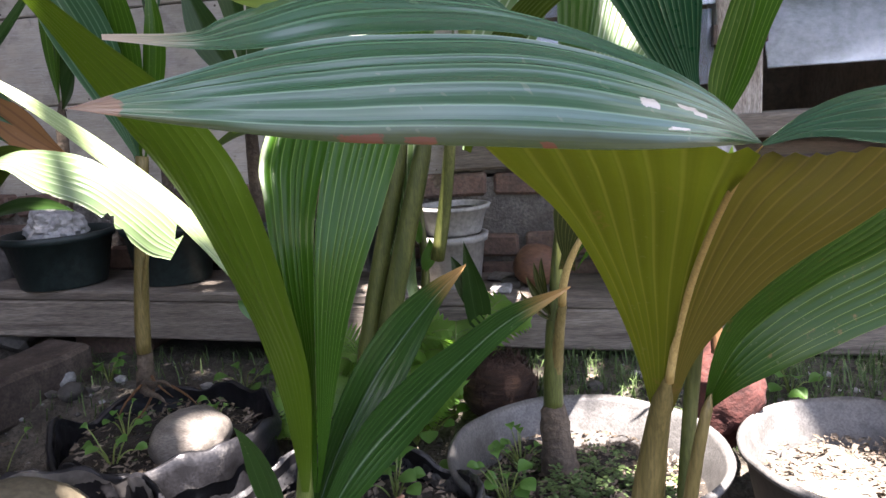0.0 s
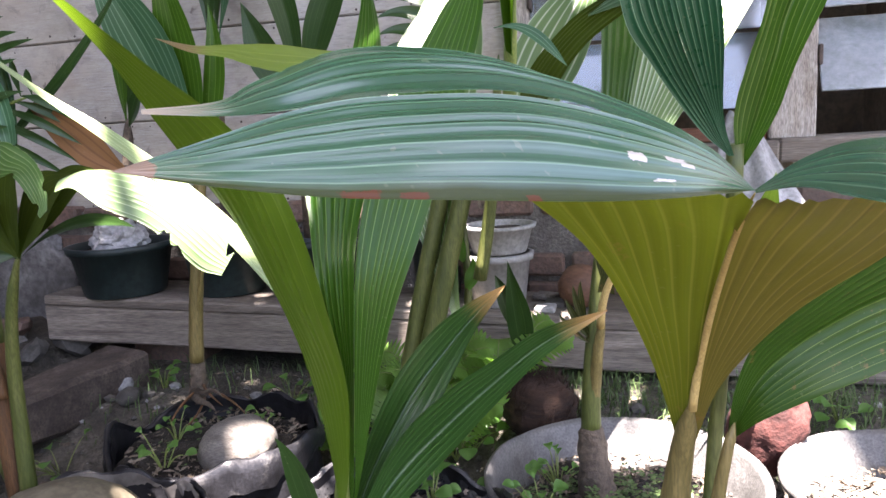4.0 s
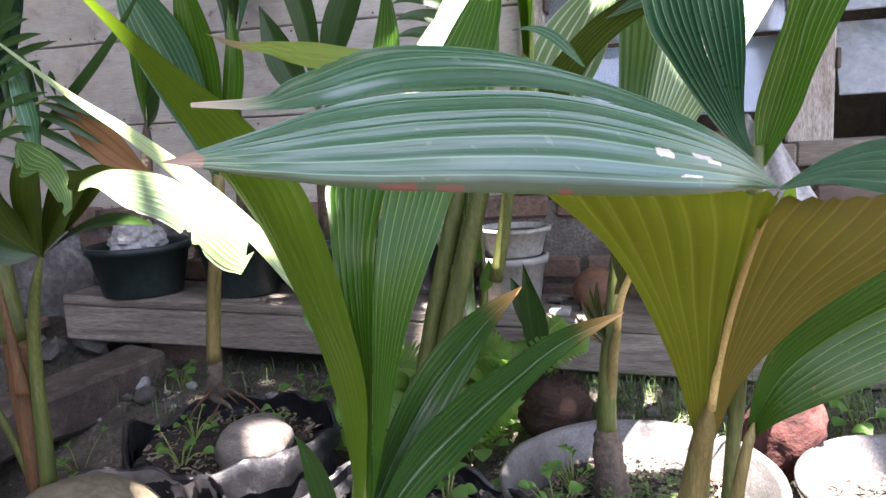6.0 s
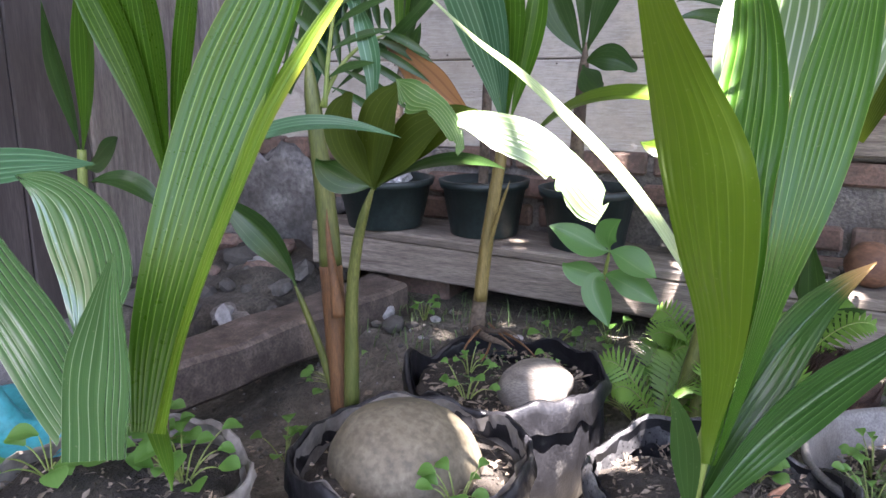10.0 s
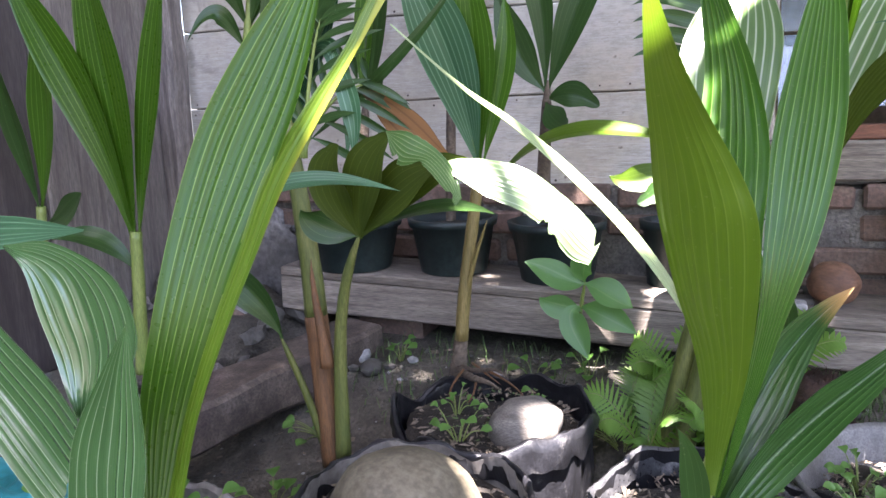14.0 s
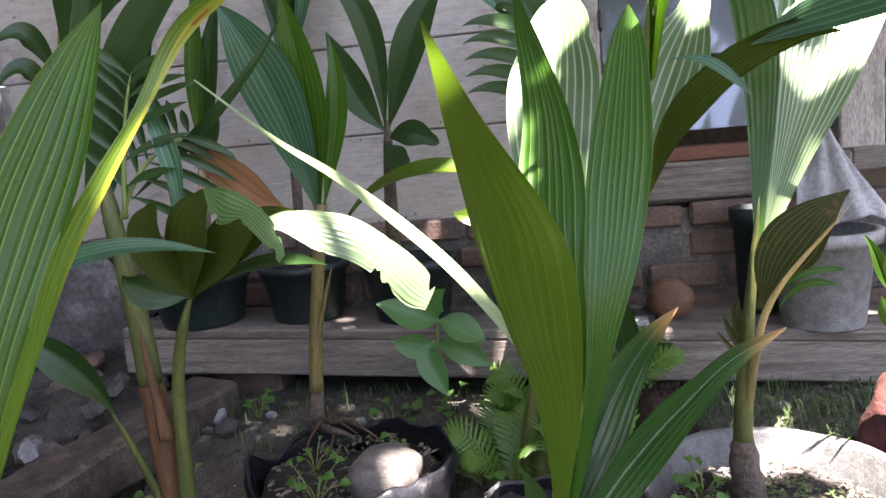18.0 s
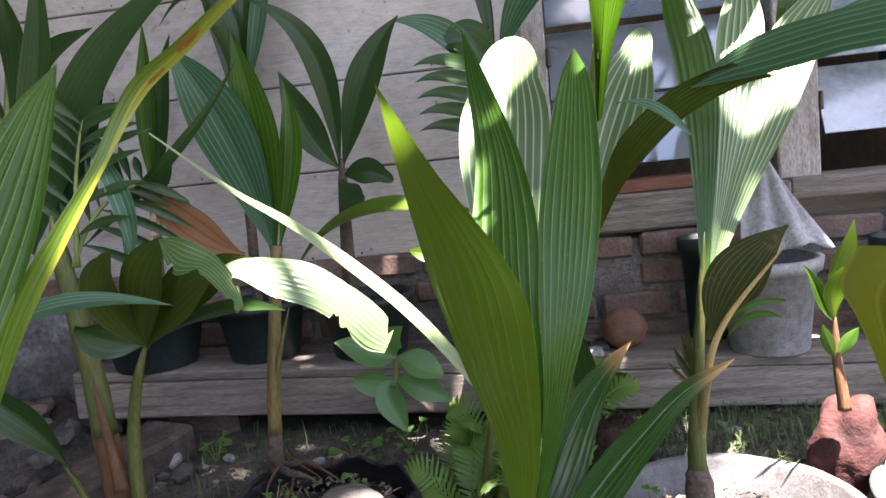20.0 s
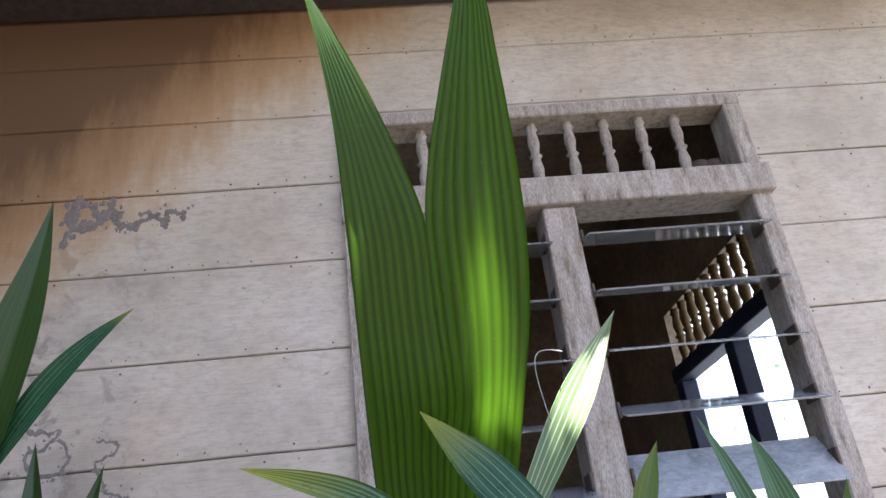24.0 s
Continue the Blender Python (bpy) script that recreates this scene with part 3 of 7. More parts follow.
def leaf(plant, material, pts, width, face=(-0.05, -1, 0.3), fold=0.25, pleats=9, peak=0.5, base=0.12, twist=0.0, blunt=0.0, bites=(), droop=0.0, rib_h=0.008,
         name="leaf", label="", split=0.0, fine=60):
    """A ribbed palm leaf along a curve from its foot to its tip. fold: how far the halves bend forward; twist: degrees it turns along its length;
    blunt: width kept at the tip; bites: (along, side, depth) of eaten places; split: length of the parted tip."""
    if pleats > 4:
        pleats = round(pleats * 1.2)
    m = 2 * pleats + 1
    verts, uvs, faces = [], [], []
    ph = R.random() * 9
    for i in range(fine + 1):
        s = i / fine
        p = spline(pts, s)
        tan = (spline(pts, min(1, s + 0.02)) - spline(pts, max(0, s - 0.02))).normalized()
        f = Vector(face).normalized()
        if twist:
            f = Matrix.Rotation(radians(twist * s), 3, tan) @ f
        side = tan.cross(f)
        side = side.normalized() if side.length > 1e-4 else Vector((1, 0, 0))
        nor = side.cross(tan)
        shape = math.sin(math.pi / 2 * s / peak) ** 1.1 if s < peak else max(0.0, math.cos(math.pi / 2 * ((s - peak) / (1 - peak)) ** 0.95))
        shape = max(shape, base * (1 - s) ** 2, blunt * min(1, s * 2) * (1 if s < 0.8 else math.sqrt(max(0.03, 1 - ((s - 0.8) / 0.2) ** 2))))
        half = width / 2 * shape
        wave = 0.02 * width * math.sin(s * 9 + ph)
        for j in range(m):
            u = j / (m - 1) * 2 - 1
            h = half
            for (bs, bside, bd) in bites:
                if bside * u > 0:
                    q = 1 - abs(s - bs) / 0.07
                    if q > 0:
                        h = h * (1 - bd * min(1, q * 1.6) * (0.8 + 0.2 * math.sin(s * 160)))
            lift = -abs(u) * h * math.tan(fold) if fold >= 0 else abs(u) * h * math.tan(-fold)
            rib = (-rib_h * width if j % 2 else rib_h * width) * min(1, shape * 1.5)
            q = p + side * (u * h) - nor * lift + nor * (rib + wave * u * u) - Vector((0, 0, droop * u * u * h))
            if split and s > 1 - split:
                q += side * (0.35 * split * width * (1 if u > 0 else -1 if u < 0 else 0) * (s - 1 + split) / split)
            verts.append(q)
            uvs.append((j / (m - 1) * pleats / 9, s))
    for i in range(fine):
        for j in range(m - 1):
            if split and i / fine > 1 - split and j == m // 2:
                continue
            faces.append((i * m + j, i * m + j + 1, (i + 1) * m + j + 1, (i + 1) * m + j))
    ob = mesh_part(name, verts, faces, material, plant, label, uvs, smooth=True)
    return ob


def tube(pts, r0, r1, n=18, sides=10, bumps=0.0, flat=1.0, taper=False):
    """Vertices and faces of a tapering round bar along four points."""
    verts, faces = [], []
    for i in range(n + 1):
        s = i / n
        p = spline(pts, s)
        tan = (spline(pts, min(1, s + 0.03)) - spline(pts, max(0, s - 0.03))).normalized()
        x = tan.cross(Vector((0, 1, 0.01))).normalized()
        y = tan.cross(x)
        r = r0 + (r1 - r0) * s
        if taper and s > 0.82:
            r *= 1 - 0.8 * ((s - 0.82) / 0.18) ** 1.5
        for j in range(sides):
            w = 2 * math.pi * j / sides
            rr = r * (1 + bumps * noise.noise(Vector((math.cos(w), math.sin(w), s * 9)) * 1.7 + p * 3))
            verts.append(p + x * (rr * math.cos(w)) + y * (rr * flat * math.sin(w)))
        if i:
            for j in range(sides):
                a, b = (i - 1) * sides, i * sides
                faces.append((a + j, a + (j + 1) % sides, b + (j + 1) % sides, b + j))
    faces.append(tuple(range(sides))[::-1])
    faces.append(tuple(range(n * sides, (n + 1) * sides)))
    return verts, faces


def stem(plant, material, pts, r0, r1, bumps=0.06, name="stem", label="", sides=10):
    if len(pts) == 2:
        a, b = Vector(pts[0]), Vector(pts[1])
        pts = [a, a.lerp(b, 0.333), a.lerp(b, 0.667), b]
    if len(pts) == 3:
        a, b, c = [Vector(p) for p in pts]
        quad = lambda t: a * ((t - 1) * (t - 2) / 2) - b * (t * (t - 2)) + c * (t * (t - 1) / 2)
        pts = [a, quad(0.667), quad(1.333), c]
    v, f = tube(pts, r0, r1, bumps=bumps, sides=sides, taper=r1 < 0.75 * r0)
    return mesh_part(name, v, f, material, plant, label)


def course(pts):
    """A smooth curve through any number of points, as a function of 0 to 1, evenly paced."""
    ps = [Vector(p) for p in pts]
    at = [0.0]
    for a, b in zip(ps, ps[1:]):
        at.append(at[-1] + max(1e-5, (b - a).length))
    at = [a / at[-1] for a in at]
    ps = [ps[0] * 2 - ps[1]] + ps + [ps[-1] * 2 - ps[-2]]

    def place(s):
        k = 0
        while k < len(at) - 2 and s > at[k + 1]:
            k += 1
        t = (s - at[k]) / (at[k + 1] - at[k])
        a, b, c, d = ps[k:k + 4]
        return 0.5 * (b * 2 + (c - a) * t + (a * 2 - b * 5 + c * 4 - d) * t * t + (b * 3 - a - c * 3 + d) * t ** 3)
    return place


def blade(plant, material, left, right, mid=None, pleats=8, relief=0.12, bulge=0.0, bites=(), ragged=0.0, curved=False, name="leaf", label="", fine=64):
    """A pleated blade between two edge curves, foot to tip, folded (or smoothly curved) along a middle curve where one is given. relief: depth of the pleats;
    bulge: how far it swells to the front; bites: (along, side, depth, reach) of eaten places; ragged: uneven edges."""
    a_, b_, c_ = course(left), course(right), course(mid) if mid else None
    m = 4 * pleats + 1
    verts, uvs, faces = [], [], []
    ph = R.random() * 9
    q_ = random.Random(int(ph * 1e6))
    widths = [q_.uniform(0.7, 1.3) for _ in range(pleats)]
    sums = [sum(widths[:k]) / sum(widths) for k in range(pleats + 1)] + [1.0]
    deep = [q_.uniform(0.45, 1.5) for _ in range(pleats + 1)]
    for i in range(fine + 1):
        s = i / fine
        a, b = a_(s), b_(s)
        w = (b - a).length
        c = c_(s) if mid else None
        tan = (a_(min(1, s + 0.02)) + b_(min(1, s + 0.02)) - a_(max(0, s - 0.02)) - b_(max(0, s - 0.02))).normalized()
        nor = (b - a).cross(tan)
        nor = nor.normalized() if nor.length > 1e-9 else Vector((0, -1, 0))
        if nor.y > 0:
            nor = -nor
        lo, hi = 0.0, 1.0
        for bs, bside, bd, br in bites:
            k = 1 - abs(s - bs) / br
            if k > 0:
                k = bd * min(1, k * 1.8) * (0.85 + 0.15 * math.sin(s * 190))
                lo, hi = (max(lo, k), hi) if bside == 0 else (lo, min(hi, 1 - k))
        if ragged:
            lo += ragged * max(0, noise.noise(Vector((s * 26, ph, 0))))
            hi -= ragged * max(0, noise.noise(Vector((s * 26, ph, 5))))
        for j in range(m):
            k, f = j // 4, (j % 4) / 4
            u = min(hi, max(lo, sums[k] + f * (sums[k + 1] - sums[k])))
            if c is None:
                q = a.lerp(b, u)
            elif curved:
                q = a * ((1 - u) * (1 - 2 * u)) + c * (4 * u * (1 - u)) + b * (u * (2 * u - 1))
            else:
                q = a.lerp(c, u * 2) if u < 0.5 else c.lerp(b, u * 2 - 1)
            fold = 0.5 * math.cos(math.pi * j / 2) * relief * deep[k] * w / pleats
            q += nor * (fold + bulge * w * 4 * u * (1 - u) + 0.012 * w * math.sin(s * 11 + ph + u * 4))
            verts.append(q)
            uvs.append(((k + f) / 9, s))
    for i in range(fine):
        for j in range(m - 1):
            faces.append((i * m + j, i * m + j + 1, (i + 1) * m + j + 1, (i + 1) * m + j))
    return mesh_part(name, verts, faces, material, plant, label, uvs, smooth=True)


def lathe(cx, cy, profile, sides=40, wobble=0.0, seed=0.0, squash=1.0):
    """A turned shape from (radius, height) pairs; wobble: how crumpled."""
    verts, faces = [], []
    for i, (r, z) in enumerate(profile):
        for j in range(sides):
            w = 2 * math.pi * j / sides
            d = Vector((math.cos(w), math.sin(w), 0))
            k = noise.noise(Vector((d.x * 2.2, d.y * 2.2, z * 9 + seed)))
            kz = noise.noise(Vector((d.x * 2.6 + 7, d.y * 2.6, seed)))
            rr = r * (1 + wobble * k)
            verts.append((cx + d.x * rr, cy + d.y * rr * squash, z + wobble * 0.22 * kz * min(1, r * 8)))
        if i:
            for j in range(sides):
                a, b = (i - 1) * sides, i * sides
                faces.append((a + j, a + (j + 1) % sides, b + (j + 1) % sides, b + j))
    return verts, faces


def blob(c, rx, ry, rz, lump=0.08, freq=2.0, detail=3, tilt=(0, 0, 0), pointed=0.0):
    """A rounded lump: stone, nut or clod."""
    bm = bmesh.new()
    bmesh.ops.create_icosphere(bm, subdivisions=detail, radius=1)
    off = Vector(c) * 5
    for v in bm.verts:
        d = v.co.copy()
        k = 1 + lump * noise.noise(d * freq + off) + lump * 0.4 * noise.noise(d * freq * 3 + off)
        if pointed:
            k *= 1 + pointed * max(0, d.z) ** 4
        v.co = Vector((d.x * rx, d.y * ry, d.z * rz)) * k
    bm.transform(pose(*c, *tilt))
    return bm


def ground_height(x, y):
    t = min(1, max(0, (y - 1.42) / 0.32))
    t = t * t * (3 - 2 * t)
    h = -0.035 + 0.135 * t
    return h + 0.012 * noise.noise(Vector((x * 7, y * 7, 0))) + 0.006 * noise.noise(Vector((x * 23, y * 23, 3)))


# ---- setting: ground, house wall, window, side fence ----
def build_ground():
    xs = sorted(set([-60, -20, -8, -4] + [-2.2 + i * 0.035 for i in range(116)] + [3, 6, 20, 60]))
    ys = sorted(set([-60, -20, -8, -4, -2] + [-0.6 + i * 0.04 for i in range(74)]))
    verts = [(x, y, ground_height(x, y)) for y in ys for x in xs]
    n = len(xs)
    faces = [(i * n + j, i * n + j + 1, (i + 1) * n + j + 1, (i + 1) * n + j) for i in range(len(ys) - 1) for j in range(n - 1)]
    g = mesh_part("ground", verts, faces, M_GROUND, None)
    tagged(g, "dark gravelly garden soil with scattered pebbles", "ground", kind="structure")


build_ground()

YW = 2.15
SEAMS = [0.432, 0.650, 0.857, 1.085, 1.304, 1.545, 1.789, 2.022, 2.250, 2.470, 2.700]
WX0, WX1, WZ0, WZ1 = 0.05, 1.237, 0.455, 2.227


def nails(board, x0, x1, y, z0, z1):
    """Rusty nail heads near both edges of a board, in uneven rows."""
    q = random.Random(int(z0 * 1000 + x0 * 77 + 500))
    verts, faces = [], []
    for z, step in ((z0 + 0.012, 0.075), (z1 - 0.014, 0.16)):
        x = x0 + q.uniform(0.01, 0.06)
        while x < x1:
            r, zz = q.uniform(0.0015, 0.0034), z + q.uniform(-0.005, 0.006)
            k = len(verts)
            verts += [(x + r * math.cos(w), y - 0.0012, zz + r * math.sin(w)) for w in (0, 1.05, 2.09, 3.14, 4.19, 5.24)] + [(x, y - 0.0024, zz)]
            faces += [(k + n, k + (n + 1) % 6, k + 6) for n in range(6)]
            x += step * q.uniform(0.3, 2.6)
    mesh_part("nails", verts, faces, M_TIN, board, "rusty nail heads", smooth=False)["kind"] = "stuff"


def build_wall():
    wall = thing("wall_north", (0, YW, 0), "house wall of wide weathered cream-painted boards", "wall")
    wall["kind"] = "structure"
    for i in range(len(SEAMS) - 1):
        z0, z1 = SEAMS[i], SEAMS[i + 1] - 0.003
        spans = [(-1.42, 3.2)]
        if z0 < WZ1 - 0.02:
            spans = [(-1.42, WX0 + 0.012), (WX1 - 0.012, 3.2)] if z1 < WZ1 + 0.03 else spans
        if i == 7:
            spans = [(-1.42, WX0 + 0.012), (WX1 - 0.012, 3.2)]
        for (x0, x1) in spans:
            lean = 0.004 * R.random()
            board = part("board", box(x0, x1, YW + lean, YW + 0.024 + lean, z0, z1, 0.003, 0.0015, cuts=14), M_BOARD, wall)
            nails(board, x0, x1, YW + lean, z0, z1)
    bm = box(WX0 + 0.012, WX1 - 0.012, YW + 0.002, YW + 0.026, WZ1 - 0.005, 2.250 - 0.003, 0.002)
    part("board", bm, M_BOARD, wall)
    back = bmesh.new()
    for (a, b, c, d) in ((-1.42, WX0, 0.40, 2.72), (WX1, 3.2, 0.40, 2.72), (WX0, WX1, WZ1, 2.72)):
        q = box(a, b, YW + 0.03, YW + 0.06, c, d, 0)
        me = bpy.data.meshes.new("t")
        q.to_mesh(me)
        q.free()
        back.from_mesh(me)
        bpy.data.meshes.remove(me)
    part("backing", back, M_ROOM, wall)


build_wall()


def build_trails():
    """Old mud runs of termites crawling over the boards."""
    for label, pts, r in (("long wavy grey termite trail on the boards", TRAIL_A, 0.006), ("knotted grey termite trail on the boards", TRAIL_B, 0.008), ("curled grey termite trail on the boards", TRAIL_C, 0.007), ("short hooked grey termite trail on the boards", TRAIL_D, 0.006)):
        run = course([(x, YW + 0.001, z) for x, z in pts])
        verts, faces = [], []
        n = 90
        for i in range(n + 1):
            s = i / n
            p = run(s) + Vector((0.010 * noise.noise(Vector((s * 17, pts[0][0], 0))), 0, 0.012 * noise.noise(Vector((s * 19, 3, pts[0][1])))))
            d = (run(min(1, s + 0.01)) - run(max(0, s - 0.01))).normalized()
            e = Vector((-d.z, 0, d.x)) * r * (0.7 + 1.9 * abs(noise.noise(Vector((s * 31, 7, pts[0][0])))))
            verts += [p + e, p + Vector((0, -0.0022, 0)), p - e]
        faces = [f for i in range(n) for k in (i * 3,) for f in ((k, k + 1, k + 4, k + 3), (k + 1, k + 2, k + 5, k + 4))]
        t = thing("termite_trail", (pts[0][0], YW, pts[0][1]), label, "termite trail", "termite trails")
        mesh_part("mud_run", verts, faces, M_TRAIL, t)
        q = random.Random(int(1000 * pts[0][1]))
        verts, faces = [], []
        for _ in range(46):
            c = run(q.random()) + Vector((q.gauss(0, 0.012), 0, q.gauss(0, 0.014)))
            k, sides, w = len(verts), 9, q.uniform(0.002, 0.010)
            verts.append(c - Vector((0, 0.0016, 0)))
            verts += [c + Vector((math.cos(a) * w * q.uniform(0.5, 1.3), 0, math.sin(a) * w * q.uniform(0.5, 1.5))) for a in (6.283 * i / sides for i in range(sides))]
            faces += [(k, k + 1 + i, k + 1 + (i + 1) % sides) for i in range(sides)]
        crust = mesh_part("mud_crust", verts, faces, M_TRAIL, t, "crumbs of dried mud")
        crust["kind"] = "stuff"


TRAIL_A = [(-0.558, 2.017), (-0.545, 1.953), (-0.531, 1.929), (-0.494, 1.932), (-0.463, 1.954), (-0.422, 1.943), (-0.408, 1.966), (-0.361, 1.955)]
TRAIL_B = [(-0.677, 1.878), (-0.652, 1.934), (-0.589, 1.945), (-0.608, 1.998), (-0.659, 2.008), (-0.662, 1.951), (-0.623, 1.926), (-0.575, 1.961), (-0.560, 2.006)]
TRAIL_C = [(-0.720, 1.457), (-0.703, 1.409), (-0.634, 1.398), (-0.654, 1.366), (-0.705, 1.350), (-0.675, 1.301), (-0.625, 1.302), (-0.604, 1.336), (-0.628, 1.378)]
TRAIL_D = [(-0.543, 1.372), (-0.501, 1.362), (-0.516, 1.330), (-0.542, 1.312), (-0.519, 1.257), (-0.475, 1.234), (-0.428, 1.213)]
build_trails()


def build_foundation():
    f = thing("foundation_wall", (0, YW, 0.05), "low wall of worn red bricks and crumbling mortar under the boards", "wall")
    f["kind"] = "structure"
    part("mortar", box(-1.42, 3.2, 2.115, 2.30, -0.1, 0.43, 0), M_MORTAR, f)
    z, row = 0.12, 0
    while z < 0.40:
        x = -1.40 + (0.09 if row % 2 else 0.0)
        while x < 1.9:
            w = R.uniform(0.15, 0.20)
            h = 0.052
            if R.random() < 0.88:
                d = R.uniform(0.0, 0.018)
                part("brick", box(x, x + w - 0.016, 2.088 + d, 2.14, z, z + h + R.uniform(-0.006, 0.003), 0.006, 0.006, cuts=1), M_BRICK, f)
            x += w
        z += 0.068
        row += 1


def slat(parent, x0, x1, z, tilt, depth=0.158, roll=0.0, glass=None):
    bm = box(x0, x1, -0.0028, 0.0028, -depth / 2, depth / 2, 0.001)
    bm.transform(pose(0, YW - 0.005, z, tilt, 0, 0) @ pose(0, 0, 0, 0, roll, 0))
    ob = part("glass_slat", bm, glass or M_GLASS, parent)
    ob.visible_shadow = False
    return ob


def turned(parent, x, y, z0, z1, r, material, name="baluster"):
    prof = []
    for (s, k) in ((0, 0.9), (0.05, 0.9), (0.08, 1.15), (0.12, 0.75), (0.2, 0.95), (0.3, 1.1), (0.4, 0.85), (0.46, 0.72), (0.5, 1.2), (0.54, 0.72), (0.6, 0.85),
                   (0.7, 1.1), (0.8, 0.95), (0.88, 0.75), (0.92, 1.15), (0.95, 0.9), (1, 0.9)):
        prof.append((r * k, z0 + (z1 - z0) * s))
    v, f = lathe(x, y, prof, 12)
    return mesh_part(name, v, f, material, parent)


def build_window():
    w = thing("window_1", (0.64, YW, WZ0), "old louvre window with flaking white frame and glass slats", "window")
    w["kind"] = "structure"
    y0, y1 = YW - 0.022, YW + 0.085
    fr = lambda a, b, c, d, e=0.0: box(a, b, y0 - e, y1, c, d, 0.004, 0.002, cuts=6)
    part("window_frame", fr(WX0, WX0 + 0.055, WZ0 + 0.075, WZ1 - 0.04), M_FLAKED, w)
    part("window_frame", fr(WX1 - 0.055, WX1, WZ0 + 0.075, WZ1 - 0.04), M_FLAKED, w)
    part("window_frame", fr(WX0, WX1, WZ1 - 0.04, WZ1), M_FLAKED, w)
    part("mullion", fr(0.585, 0.675, WZ0 + 0.075, 1.88, 0.004), M_FLAKED, w)
    part("transom_rail", fr(WX0 - 0.004, WX1 + 0.010, 1.88, 1.968, 0.022), M_FLAKED, w)
    part("window_sill", box(WX0 - 0.03, 0.60, y0 - 0.035, y1, WZ0 - 0.005, WZ0 + 0.075, 0.005, 0.004, cuts=10), M_OLDWOOD, w)
    part("window_sill", box(0.60, 2.2, y0 - 0.03, y1, WZ0 + 0.03, WZ0 + 0.078, 0.005, 0.004, cuts=10), M_OLDWOOD, w)
    part("lower_rail", box(WX0 + 0.055, 0.585, y0 + 0.01, y1, WZ0 + 0.075, WZ0 + 0.105, 0.003), M_REDWOOD, w)
    for i in range(9):
        turned(w, 0.285 + (i - 1) * 0.1085, YW + 0.03, 1.968, WZ1 - 0.04, 0.016, M_FLAKED)
    for k in range(9):
        z = 1.785 - 0.156 * k
        tilt = (-76, -74, -72, -70, -42, -34, -30, -24, -20)[k]
        if z - 0.05 < WZ0 + 0.08:
            continue
        slat(w, 0.680, WX1 - 0.058, z, tilt, glass=M_SKYGLASS if k > 3 else M_GLASS)
        slat(w, WX0 + 0.058, 0.582, z - 0.02, (-78, -77, -76, -75, -74, -24, -18, -16, -14)[k])
        for (a, b) in ((0.675, 0.683), (WX1 - 0.063, WX1 - 0.055), (0.577, 0.585), (WX0 + 0.055, WX0 + 0.063)):
            part("slat_clip", box(a, b, YW - 0.03, YW + 0.03, z - 0.02, z + 0.02, 0.002), M_TIN, w)


def build_room():
    """The dim room behind the louvres, with a window in its side wall."""
    r = thing("room_interior", (0.6, 3.2, 0.5), "dim room behind the louvres with a bright side window", "room")
    r["kind"] = "structure"
    part("floor", box(-1.0, 1.75, YW + 0.09, 4.6, 0.30, 0.36, 0), M_ROOM, r)
    part("ceiling", box(-1.0, 1.75, YW + 0.06, 4.6, 2.72, 2.78, 0), M_ROOM, r)
    part("wall", box(-1.0, 1.75, 4.6, 4.66, 0.3, 2.78, 0), M_ROOM, r)
    part("wall", box(-1.06, -1.0, YW + 0.06, 4.66, 0.3, 2.78, 0), M_ROOM, r)
    x = 1.45
    part("wall", box(x, x + 0.05, YW + 0.06, 4.6, 2.06, 2.72, 0), M_ROOM, r)
    part("wall", box(x, x + 0.05, YW + 0.06, 4.6, 0.36, 0.85, 0), M_ROOM, r)
    part("wall", box(x, x + 0.05, YW + 0.06, YW + 0.16, 0.85, 2.06, 0), M_ROOM, r)
    part("wall", box(x, x + 0.05, 3.62, 4.6, 0.85, 2.06, 0), M_ROOM, r)
    part("rail", box(x - 0.03, x + 0.05, YW + 0.16, 3.62, 1.735, 1.80, 0.004), M_BLUE, r)
    for yy in (YW + 0.18, 2.99, 3.55):
        part("post", box(x - 0.02, x + 0.05, yy, yy + 0.075, 0.85, 1.735, 0.004), M_BLUE, r)
    for i in range(13):
        turned(r, x + 0.02, YW + 0.24 + i * 0.095, 1.80, 2.06, 0.022, M_BAMBOO)
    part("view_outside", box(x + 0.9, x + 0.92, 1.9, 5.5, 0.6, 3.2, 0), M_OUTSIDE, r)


build_window()
build_room()


def build_fence():
    f = thing("wall_west", (-1.45, 1.0, 0), "side wall of dark upright planks", "wall")
    f["kind"] = "structure"
    y = 2.05
    while y > -0.9:
        w = R.uniform(0.17, 0.26)
        part("plank", box(-1.475, -1.445 + R.uniform(0, 0.008), y - w + 0.004, y, 0.06 + R.uniform(-0.02, 0.03), 2.6, 0.004, 0.003, cuts=8), M_DARKWOOD if y < 1.75 else M_UPWOOD, f)
        y -= w
    p = thing("corner_post", (-1.40, 2.08, 0.05), "rotten worm-eaten wooden corner post", "post")
    part("post_shaft", box(-1.465, -1.385, 2.05, 2.125, 0.02, 2.7, 0.012, 0.012, cuts=24), M_UPWOOD, p)


build_fence()


